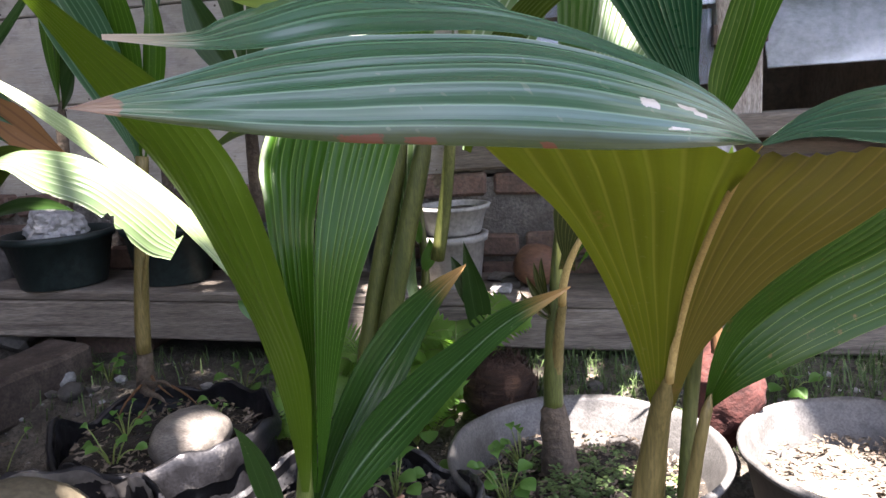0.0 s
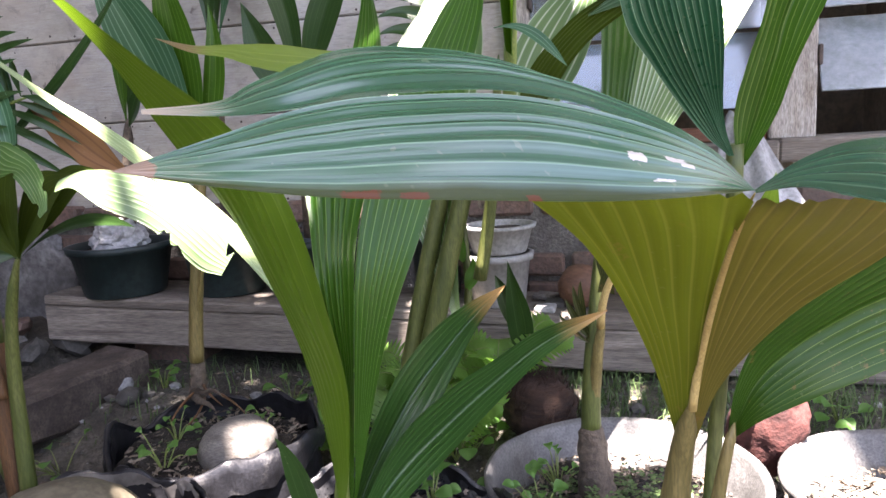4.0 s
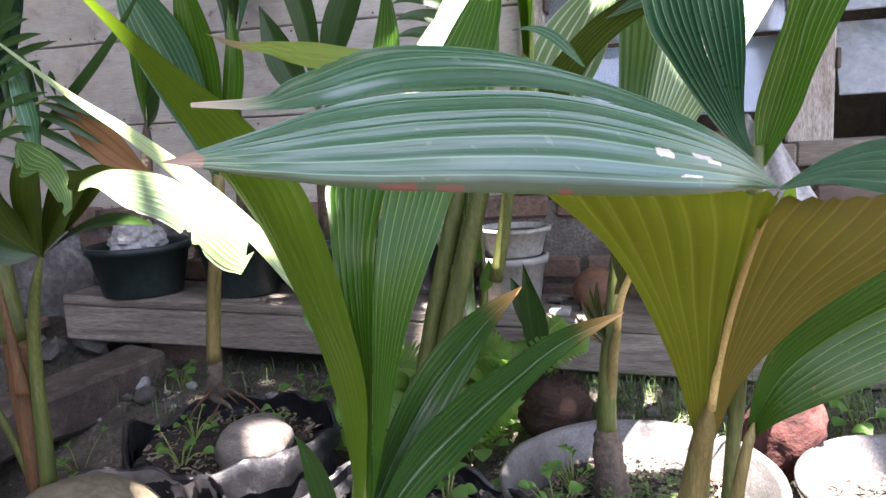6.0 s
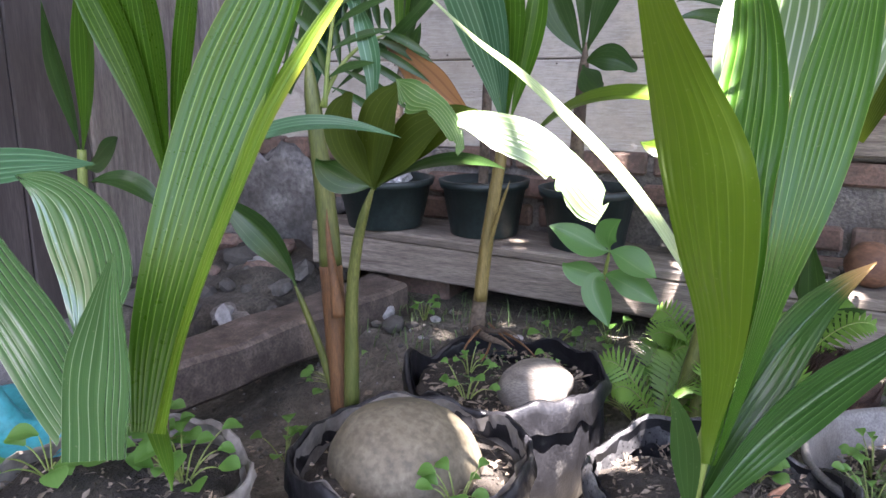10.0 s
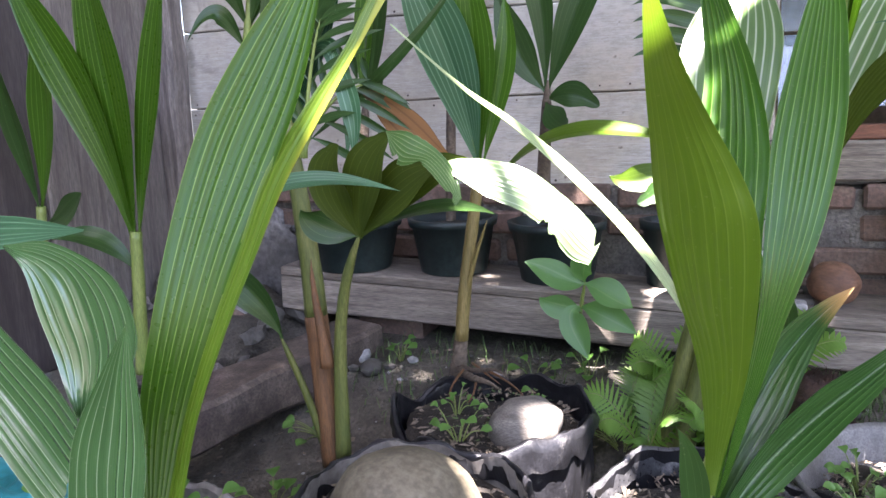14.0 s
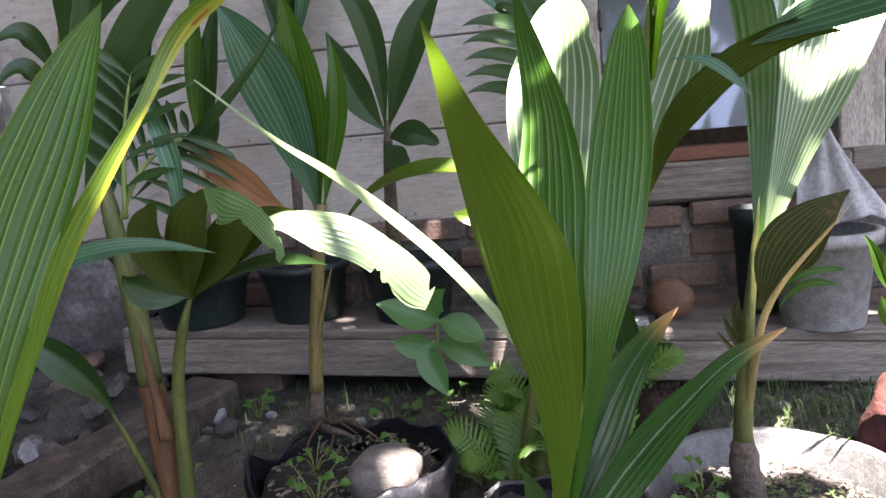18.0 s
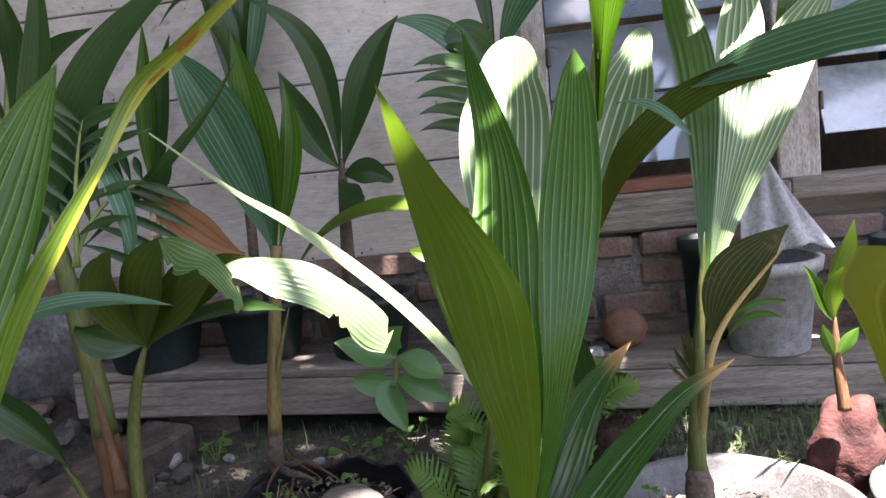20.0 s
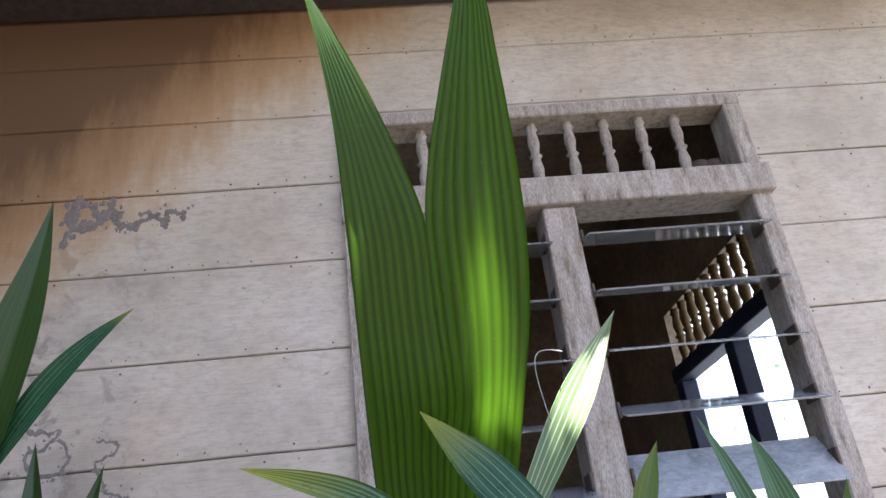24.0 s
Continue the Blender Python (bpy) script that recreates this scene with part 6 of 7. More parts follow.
p5 = palm("palm_seedling", (-0.554, 0.900, 0.224), "close palm seedling with glossy broad ribbed leaves")
blade(p5, M_FRESH, [(-0.399, 0.790, 0.327), (-0.404, 0.800, 0.388), (-0.388, 0.805, 0.462), (-0.378, 0.830, 0.546), (-0.359, 0.850, 0.618), (-0.325, 0.865, 0.678), (-0.290, 0.875, 0.721), (-0.255, 0.880, 0.748)],
      [(-0.384, 0.800, 0.324), (-0.373, 0.820, 0.393), (-0.348, 0.830, 0.464), (-0.326, 0.840, 0.521), (-0.300, 0.855, 0.583), (-0.275, 0.865, 0.644), (-0.262, 0.875, 0.701), (-0.254, 0.880, 0.749)], pleats=7, relief=0.16, bulge=-0.05, label="broad ribbed half of the leaf", fine=80)
blade(p5, M_EDGED, [(-0.384, 0.800, 0.324), (-0.373, 0.820, 0.393), (-0.348, 0.830, 0.464), (-0.326, 0.840, 0.521), (-0.305, 0.855, 0.583), (-0.275, 0.870, 0.632), (-0.247, 0.885, 0.674), (-0.221, 0.905, 0.731), (-0.189, 0.925, 0.762), (-0.158, 0.945, 0.792), (-0.119, 0.965, 0.823), (-0.099, 0.980, 0.845)],
      [(-0.360, 0.790, 0.333), (-0.344, 0.800, 0.405), (-0.319, 0.810, 0.470), (-0.296, 0.825, 0.528), (-0.278, 0.840, 0.576), (-0.257, 0.860, 0.623), (-0.236, 0.880, 0.668), (-0.217, 0.920, 0.723), (-0.191, 0.945, 0.755), (-0.159, 0.960, 0.787), (-0.118, 0.970, 0.821), (-0.100, 0.980, 0.844)], pleats=4, relief=0.16, label="folded half with a yellow edge", fine=100)
blade(p5, M_SHEEN, [(-0.503, 0.800, 0.286), (-0.574, 0.820, 0.317), (-0.655, 0.840, 0.364), (-0.768, 0.870, 0.413), (-0.952, 0.920, 0.473)],
      [(-0.490, 0.820, 0.380), (-0.541, 0.840, 0.404), (-0.619, 0.860, 0.444), (-0.726, 0.890, 0.496), (-0.865, 0.920, 0.562), (-0.981, 0.950, 0.593)],
      [(-0.513, 0.825, 0.319), (-0.577, 0.845, 0.351), (-0.658, 0.865, 0.399), (-0.782, 0.900, 0.455), (-0.950, 0.940, 0.536)], pleats=10, relief=0.16, label="broad glossy leaf")
blade(p5, M_SHEEN, [(-0.501, 0.830, 0.375), (-0.527, 0.840, 0.412), (-0.545, 0.845, 0.458), (-0.560, 0.845, 0.501), (-0.586, 0.850, 0.519)],
      [(-0.485, 0.830, 0.361), (-0.431, 0.830, 0.428), (-0.418, 0.825, 0.466), (-0.445, 0.830, 0.505), (-0.525, 0.850, 0.525), (-0.596, 0.860, 0.519)],
      [(-0.512, 0.845, 0.362), (-0.495, 0.850, 0.419), (-0.498, 0.850, 0.462), (-0.523, 0.850, 0.503), (-0.598, 0.860, 0.518)], pleats=9, relief=0.16, label="broad glossy leaf bending over")
blade(p5, M_SHEEN, [(-0.465, 0.775, 0.292), (-0.451, 0.770, 0.349), (-0.429, 0.765, 0.399), (-0.399, 0.765, 0.446), (-0.374, 0.770, 0.485)],
      [(-0.388, 0.775, 0.312), (-0.371, 0.770, 0.371), (-0.363, 0.765, 0.420), (-0.365, 0.765, 0.455), (-0.373, 0.770, 0.485)],
      [(-0.441, 0.790, 0.291), (-0.427, 0.785, 0.348), (-0.410, 0.780, 0.402), (-0.392, 0.775, 0.447), (-0.373, 0.770, 0.486)], pleats=8, relief=0.16, label="short glossy leaf")
blade(p5, M_TEAL, [(-0.827, 0.930, 0.491), (-0.739, 0.920, 0.492), (-0.640, 0.910, 0.507), (-0.542, 0.900, 0.526)],
      [(-0.870, 0.960, 0.508), (-0.776, 0.950, 0.527), (-0.662, 0.930, 0.534), (-0.540, 0.900, 0.528)], pleats=6, relief=0.16, label="narrow leaf bending sideways")
leaf(p5, M_LEAF, [(-0.412, 0.840, 0.244), (-0.416, 0.840, 0.287), (-0.414, 0.830, 0.346), (-0.406, 0.820, 0.422)], 0.031, pleats=5)
stem(p5, M_STUB, [(-0.535, 0.940, 0.167), (-0.532, 0.940, 0.237), (-0.507, 0.930, 0.334)], 0.0132, 0.0105)

p6 = palm("palm_seedling", (-1.058, 1.500, 0.273), "upright palm seedling before the dark side wall")
stem(p6, M_STEM, [(-1.072, 1.500, 0.125), (-1.060, 1.500, 0.272), (-1.049, 1.500, 0.414)], 0.0142, 0.0114)
leaf(p6, M_FRESH, [(-1.057, 1.500, 0.379), (-1.094, 1.480, 0.606), (-1.167, 1.460, 0.781), (-1.259, 1.450, 0.946)], 0.092, peak=0.55, pleats=7)
leaf(p6, M_FRESH, [(-1.051, 1.500, 0.379), (-1.054, 1.490, 0.606), (-1.057, 1.470, 0.787), (-1.060, 1.450, 0.968)], 0.106, peak=0.5, pleats=8)
leaf(p6, M_FRESH, [(-1.045, 1.500, 0.380), (-0.995, 1.500, 0.606), (-0.945, 1.490, 0.774), (-0.893, 1.480, 0.947)], 0.062, peak=0.5, pleats=5)
leaf(p6, M_DARK, [(-1.055, 1.500, 0.332), (-1.091, 1.470, 0.392), (-1.147, 1.450, 0.411), (-1.189, 1.430, 0.407)], 0.050, pleats=4, face=(0, -0.7, 1))

p7 = palm("palm_seedling", (-0.436, 1.620, 0.185), "slim palm seedling growing from a black grow bag")
stem(p7, M_STUB, [(-0.418, 1.560, 0.157), (-0.414, 1.560, 0.187), (-0.411, 1.560, 0.218), (-0.406, 1.560, 0.258)], 0.0165, 0.0110, bumps=0.25)
stem(p7, M_STUB, [(-0.403, 1.530, 0.184), (-0.358, 1.470, 0.194), (-0.327, 1.440, 0.202), (-0.293, 1.410, 0.201)], 0.0075, 0.0021, bumps=0.3, name="root")
stem(p7, M_STUB, [(-0.397, 1.530, 0.189), (-0.351, 1.480, 0.204), (-0.319, 1.450, 0.219), (-0.285, 1.420, 0.219)], 0.0047, 0.0017, bumps=0.3, name="root")
for a, b, c in (((-0.372, 1.510, 0.205), (-0.338, 1.470, 0.205), (-0.305, 1.450, 0.195)), ((-0.360, 1.490, 0.190), (-0.350, 1.450, 0.180), (-0.350, 1.415, 0.172)),
                ((-0.350, 1.500, 0.200), (-0.300, 1.472, 0.192), (-0.270, 1.455, 0.178)), ((-0.385, 1.500, 0.195), (-0.392, 1.455, 0.176), (-0.375, 1.420, 0.168))):
    stem(p7, M_STEMBROWN, [a, b, c], 0.0024, 0.0010, bumps=0.4, name="dry_fibre", label="curled dry fibre")
stem(p7, M_STEMTAN, [(-0.405, 1.550, 0.231), (-0.393, 1.550, 0.339), (-0.377, 1.550, 0.442), (-0.361, 1.550, 0.543)], 0.0123, 0.0099)
leaf(p7, M_TEAL, [(-0.366, 1.550, 0.525), (-0.386, 1.530, 0.661), (-0.419, 1.500, 0.774), (-0.462, 1.480, 0.857)], 0.092, peak=0.55, pleats=8)
leaf(p7, M_LEAF, [(-0.363, 1.550, 0.525), (-0.360, 1.540, 0.659), (-0.360, 1.520, 0.769), (-0.371, 1.500, 0.873)], 0.071, peak=0.5, pleats=7)
leaf(p7, M_LEAF, [(-0.357, 1.550, 0.534), (-0.329, 1.550, 0.630), (-0.313, 1.550, 0.716), (-0.317, 1.550, 0.801)], 0.039, peak=0.55, pleats=4)
stem(p7, M_STEMTAN, [(-0.400, 1.550, 0.280), (-0.381, 1.542, 0.350), (-0.363, 1.532, 0.399), (-0.343, 1.520, 0.446)], 0.0057, 0.0018)

p8 = palm("palm_seedling", (-0.339, 1.880, 0.432), "dark palm seedling standing in a pot by the wall")
stem(p8, M_STUB, [(-0.357, 1.960, 0.378), (-0.349, 1.940, 0.488), (-0.339, 1.920, 0.583), (-0.331, 1.910, 0.674)], 0.0176, 0.0090)
leaf(p8, M_DARK, [(-0.336, 1.910, 0.652), (-0.377, 1.900, 0.713), (-0.405, 1.890, 0.782), (-0.432, 1.880, 0.859)], 0.069, pleats=6)
leaf(p8, M_DARK, [(-0.336, 1.910, 0.652), (-0.338, 1.900, 0.798), (-0.371, 1.880, 0.916), (-0.474, 1.860, 1.001)], 0.055, pleats=6)
leaf(p8, M_DARK, [(-0.333, 1.910, 0.652), (-0.288, 1.900, 0.761), (-0.243, 1.890, 0.856), (-0.178, 1.880, 0.935)], 0.073, peak=0.55, pleats=6, blunt=0.2)
leaf(p8, M_DARK, [(-0.333, 1.900, 0.630), (-0.313, 1.870, 0.604), (-0.293, 1.850, 0.589), (-0.276, 1.830, 0.581)], 0.050, pleats=6, blunt=0.6)
leaf(p8, M_DARK, [(-0.332, 1.910, 0.635), (-0.292, 1.890, 0.644), (-0.257, 1.880, 0.637), (-0.221, 1.870, 0.618)], 0.055, pleats=6, blunt=0.5)
leaf(p8, M_YELLOW, [(-0.419, 1.780, 0.453), (-0.312, 1.750, 0.554), (-0.184, 1.730, 0.576), (-0.047, 1.710, 0.555)], 0.052, peak=0.55, pleats=6, face=(0, -0.6, 1), blunt=0.35)
leaf(p8, M_YELLOW, [(-0.053, 1.750, 0.510), (-0.102, 1.730, 0.498), (-0.142, 1.720, 0.489), (-0.178, 1.710, 0.499)], 0.050, pleats=5)
leaf(p8, M_DARK, [(-0.057, 1.730, 0.504), (-0.083, 1.720, 0.478), (-0.103, 1.710, 0.463), (-0.127, 1.700, 0.451)], 0.039, pleats=4, blunt=0.6)

p9 = palm("palm_seedling", (-0.022, 1.950, 0.666), "palm seedling with feathery drooping leaves by the window")
leaf(p9, M_DARK, [(-0.006, 1.980, 0.851), (-0.022, 1.980, 0.957), (-0.039, 1.980, 1.062), (-0.058, 1.980, 1.167)], 0.021, pleats=2)
leaf(p9, M_DARK, [(-0.002, 1.980, 0.850), (-0.008, 1.980, 0.956), (-0.022, 1.980, 1.061), (-0.039, 1.980, 1.160)], 0.021, pleats=2)
leaf(p9, M_TEAL, [(0.004, 1.980, 0.838), (0.055, 1.940, 0.934), (0.117, 1.908, 0.991), (0.187, 1.860, 0.999)], 0.068, pleats=6, peak=0.5)
leaf(p9, M_DARK, [(0.002, 1.980, 0.815), (-0.033, 1.964, 0.864), (-0.070, 1.948, 0.883), (-0.104, 1.940, 0.874)], 0.092, pleats=6, blunt=0.4)
leaf(p9, M_TEAL, [(-0.012, 1.980, 0.793), (-0.061, 1.956, 0.866), (-0.123, 1.940, 0.916), (-0.203, 1.924, 0.936)], 0.055, pleats=5)
for k in range(5):
    leaf(p9, M_DARK, [(0.004, 1.950, 0.814), (-0.045, 1.930, 0.829), (-0.103, 1.910, 0.845), (-0.163, 1.900, 0.838)], 0.03, pleats=3).location.z -= 0.032 * k
stem(p9, M_STUB, [(-0.039, 1.980, 0.308), (-0.027, 1.980, 0.499), (-0.013, 1.980, 0.676), (-0.001, 1.980, 0.850)], 0.0131, 0.0093)

p10 = palm("palm_seedling", (0.268, 1.530, 0.067), "palm seedling with bright sunlit leaves in the basin")
stem(p10, M_STUB, [(0.254, 1.420, 0.081), (0.252, 1.420, 0.122), (0.249, 1.420, 0.163), (0.249, 1.420, 0.216)], 0.0272, 0.0152, bumps=0.25)
stem(p10, M_STEMDARK, [(0.248, 1.420, 0.188), (0.252, 1.415, 0.293), (0.261, 1.410, 0.401), (0.273, 1.405, 0.525)], 0.0137, 0.0035)
# One leaf in two tones: shade and sunlight are put into the colours.
blade(p10, M_SHADEVEINED, [(0.266, 1.405, 0.464), (0.270, 1.459, 0.632), (0.271, 1.539, 0.760), (0.274, 1.622, 0.860), (0.298, 1.670, 0.939)],
      [(0.274, 1.405, 0.463), (0.307, 1.457, 0.628), (0.326, 1.517, 0.728), (0.328, 1.577, 0.806), (0.300, 1.670, 0.941)], pleats=6, relief=0.16, label="half of the leaf coloured dark as in shade")
blade(p10, M_STRIPEDLIT, [(0.276, 1.415, 0.460), (0.294, 1.441, 0.562), (0.314, 1.499, 0.681), (0.346, 1.585, 0.805), (0.405, 1.671, 0.909)],
      [(0.287, 1.430, 0.479), (0.322, 1.455, 0.581), (0.371, 1.515, 0.691), (0.407, 1.570, 0.775), (0.418, 1.626, 0.843), (0.409, 1.682, 0.912)], pleats=6, relief=0.16, label="lobe of the leaf coloured pale as in sun")
blade(p10, M_STRIPEDLIT, [(0.280, 1.425, 0.458), (0.322, 1.455, 0.581), (0.373, 1.515, 0.691), (0.409, 1.571, 0.776), (0.470, 1.616, 0.831), (0.542, 1.649, 0.872)],
      [(0.283, 1.414, 0.456), (0.338, 1.439, 0.554), (0.408, 1.481, 0.652), (0.468, 1.537, 0.745), (0.504, 1.586, 0.806), (0.540, 1.639, 0.871)], pleats=7, relief=0.16, label="lobe of the leaf coloured pale as in sun")
stem(p10, M_STEMTAN, [(0.251, 1.418, 0.229), (0.257, 1.408, 0.280), (0.261, 1.398, 0.314), (0.269, 1.386, 0.355)], 0.0091, 0.0050)
leaf(p10, M_BROWN, [(0.272, 1.390, 0.383), (0.284, 1.370, 0.441), (0.310, 1.350, 0.489), (0.353, 1.325, 0.535)], 0.069, peak=0.55, pleats=8, blunt=0.2, fold=0.15, base=0.3)
for a, b, c, w in (((0.251, 1.408, 0.318), (0.234, 1.396, 0.346), (0.222, 1.388, 0.376), 0.010), ((0.249, 1.406, 0.328), (0.237, 1.394, 0.360), (0.232, 1.386, 0.394), 0.009), ((0.248, 1.404, 0.340), (0.240, 1.392, 0.370), (0.242, 1.384, 0.400), 0.008),
                   ((0.251, 1.404, 0.314), (0.227, 1.392, 0.334), (0.214, 1.386, 0.358), 0.007)):
    p, q, t = Vector(a), Vector(b), Vector(c)
    leaf(p10, M_BROWN, [p, p.lerp(q, 0.6), q.lerp(t, 0.4), t], w, pleats=3, fold=0.5, name="torn_sheath", label="torn dry sheath tip")
stem(p10, M_MIDRIB, [(0.264, 1.390, 0.339), (0.279, 1.362, 0.407), (0.311, 1.340, 0.461), (0.350, 1.315, 0.519)], 0.0054, 0.0013, name="midrib")
leaf(p10, M_LEAF, [(0.284, 1.365, 0.403), (0.307, 1.355, 0.432), (0.336, 1.345, 0.440), (0.351, 1.335, 0.442)], 0.009, pleats=2)
leaf(p10, M_LEAF, [(0.284, 1.365, 0.389), (0.307, 1.355, 0.418), (0.329, 1.345, 0.424), (0.345, 1.335, 0.421)], 0.010, pleats=2)

p11 = palm("palm_seedling", (0.490, 1.550, 0.226), "young bright green shoot on the red coconut")
stem(p11, M_STEMBROWN, [(0.466, 1.480, 0.244), (0.462, 1.480, 0.282), (0.458, 1.480, 0.324), (0.458, 1.480, 0.381)], 0.0097, 0.0048)
leaf(p11, M_YELLOW, [(0.458, 1.480, 0.377), (0.461, 1.470, 0.432), (0.468, 1.460, 0.472), (0.476, 1.450, 0.519)], 0.033, pleats=4)
leaf(p11, M_YELLOW, [(0.458, 1.480, 0.377), (0.448, 1.460, 0.411), (0.451, 1.450, 0.436), (0.456, 1.440, 0.459)], 0.028, pleats=4)
leaf(p11, M_LEAF, [(0.456, 1.480, 0.373), (0.440, 1.470, 0.401), (0.427, 1.460, 0.432), (0.408, 1.450, 0.463)], 0.017, pleats=3)
leaf(p11, M_WEED, [(0.456, 1.480, 0.316), (0.464, 1.470, 0.339), (0.471, 1.460, 0.357), (0.478, 1.450, 0.371)], 0.019, pleats=3)
leaf(p11, M_LEAF, [(0.457, 1.480, 0.316), (0.445, 1.470, 0.340), (0.436, 1.460, 0.360), (0.431, 1.450, 0.379)], 0.019, pleats=3)

p13 = palm("palm_seedling", (0.823, 1.750, 0.706), "spiky palm seedling before the louvre window")
stem(p13, M_STEM, [(0.769, 1.700, 0.500), (0.782, 1.700, 0.595), (0.792, 1.700, 0.672), (0.802, 1.700, 0.750)], 0.0127, 0.0089)
leaf(p13, M_FRESH, [(0.800, 1.700, 0.731), (0.768, 1.690, 0.842), (0.725, 1.670, 0.943), (0.661, 1.650, 1.046)], 0.059, pleats=5)
leaf(p13, M_TEAL, [(0.802, 1.700, 0.750), (0.767, 1.700, 0.913), (0.728, 1.690, 1.057), (0.677, 1.680, 1.197)], 0.040, pleats=4)
leaf(p13, M_TEAL, [(0.802, 1.700, 0.750), (0.813, 1.700, 0.910), (0.794, 1.690, 1.042), (0.765, 1.680, 1.160)], 0.066, pleats=6)
leaf(p13, M_YELLOW, [(0.805, 1.700, 0.750), (0.831, 1.700, 0.848), (0.839, 1.690, 0.937), (0.844, 1.680, 1.031)], 0.040, pleats=4)
leaf(p13, M_FRESH, [(0.807, 1.700, 0.750), (0.854, 1.700, 0.866), (0.888, 1.690, 0.963), (0.917, 1.680, 1.067)], 0.040, pleats=4)
leaf(p13, M_DARK, [(0.764, 1.700, 0.734), (0.740, 1.700, 0.785), (0.721, 1.690, 0.836), (0.700, 1.680, 0.885)], 0.026, pleats=3)
leaf(p13, M_FRESH, [(0.725, 1.700, 0.745), (0.698, 1.700, 0.779), (0.667, 1.690, 0.811), (0.631, 1.680, 0.836)], 0.024, pleats=3)
leaf(p13, M_YELLOW, [(0.516, 1.650, 0.967), (0.533, 1.650, 1.034), (0.555, 1.650, 1.091), (0.585, 1.650, 1.154)], 0.040, pleats=4)
leaf(p13, M_FRESH, [(0.441, 1.650, 0.764), (0.475, 1.650, 0.855), (0.505, 1.650, 0.949), (0.542, 1.650, 1.063)], 0.047, pleats=5)

p14 = palm("palm_seedling", (-0.545, 1.950, 0.817), "dark spiky palm seedling against the wall")
leaf(p14, M_DARK, [(-0.591, 2.030, 0.817), (-0.601, 2.030, 1.019), (-0.614, 2.030, 1.189), (-0.627, 2.030, 1.350)], 0.062, pleats=5)
leaf(p14, M_DARK, [(-0.574, 2.030, 0.815), (-0.543, 2.030, 1.002), (-0.514, 2.030, 1.145), (-0.479, 2.030, 1.290)], 0.060, pleats=5)
leaf(p14, M_TEAL, [(-0.568, 2.030, 0.815), (-0.518, 2.020, 0.952), (-0.487, 2.010, 1.056), (-0.468, 2.000, 1.137)], 0.043, pleats=4)
leaf(p14, M_DARK, [(-0.571, 2.010, 0.816), (-0.564, 1.980, 0.954), (-0.603, 1.950, 1.036), (-0.687, 1.920, 0.984)], 0.058, pleats=5, face=(0, -0.7, 1))
stem(p14, M_STUB, [(-0.600, 2.030, 0.296), (-0.591, 2.030, 0.518), (-0.585, 2.030, 0.677), (-0.581, 2.030, 0.840)], 0.0125, 0.0106)

p15 = palm("palm_seedling", (-1.295, 1.500, 0.398), "small upright palm seedling by the side wall")
leaf(p15, M_DARK, [(-1.290, 1.500, 0.447), (-1.302, 1.490, 0.568), (-1.315, 1.480, 0.663), (-1.322, 1.470, 0.760)], 0.055, pleats=4)
leaf(p15, M_LEAF, [(-1.287, 1.500, 0.448), (-1.249, 1.500, 0.593), (-1.227, 1.490, 0.708), (-1.226, 1.480, 0.819)], 0.078, pleats=6)
leaf(p15, M_DARK, [(-1.284, 1.500, 0.423), (-1.209, 1.480, 0.442), (-1.153, 1.460, 0.470), (-1.111, 1.440, 0.496)], 0.059, pleats=4)
stem(p15, M_STEM, [(-1.308, 1.500, 0.245), (-1.299, 1.500, 0.348), (-1.287, 1.500, 0.460)], 0.0125, 0.0097)
p16 = palm("palm_seedling", (-1.428, 1.300, 0.527), "palm seedling with broad dark leaves at the side wall")
leaf(p16, M_DARK, [(-1.433, 1.300, 0.493), (-1.363, 1.280, 0.637), (-1.283, 1.260, 0.757), (-1.205, 1.240, 0.884)], 0.097, pleats=7)
leaf(p16, M_DARK, [(-1.442, 1.300, 0.492), (-1.416, 1.280, 0.637), (-1.382, 1.260, 0.761), (-1.345, 1.240, 0.896)], 0.099, pleats=7)
stem(p16, M_STEMTAN, [(-1.463, 1.300, 0.317), (-1.449, 1.300, 0.412), (-1.433, 1.300, 0.515)], 0.0116, 0.0090)
p17 = palm("palm_seedling", (-0.254, 1.100, 1.059), "palm with long bluish leaf tips")
leaf(p17, M_SEA, [(-0.358, 1.280, 1.092), (-0.304, 1.260, 1.173), (-0.240, 1.240, 1.243), (-0.167, 1.220, 1.297)], 0.041, pleats=6)
leaf(p17, M_DARK, [(-0.360, 1.280, 1.033), (-0.337, 1.260, 1.183), (-0.306, 1.240, 1.307), (-0.278, 1.220, 1.456)], 0.073, pleats=7)

p18 = palm("palm_seedling", (-0.772, 1.500, 0.774), "palm with feathery dark leaves in the corner")
stem(p18, M_STEM, [(-0.848, 1.550, 0.495), (-0.815, 1.550, 0.659), (-0.786, 1.550, 0.796), (-0.756, 1.550, 0.936)], 0.0098, 0.0064)
leaf(p18, M_DARK, [(-0.789, 1.550, 0.778), (-0.800, 1.530, 0.832), (-0.821, 1.510, 0.858), (-0.871, 1.490, 0.835)], 0.037, pleats=4)
leaf(p18, M_DARK, [(-0.796, 1.550, 0.742), (-0.814, 1.530, 0.788), (-0.837, 1.510, 0.803), (-0.877, 1.490, 0.756)], 0.033, pleats=4)
leaf(p18, M_DARK, [(-0.786, 1.550, 0.778), (-0.743, 1.530, 0.861), (-0.726, 1.510, 0.925), (-0.728, 1.490, 0.988)], 0.054, pleats=5)
leaf(p18, M_DARK, [(-0.786, 1.550, 0.778), (-0.714, 1.530, 0.849), (-0.654, 1.510, 0.883), (-0.580, 1.490, 0.904)], 0.045, pleats=5)
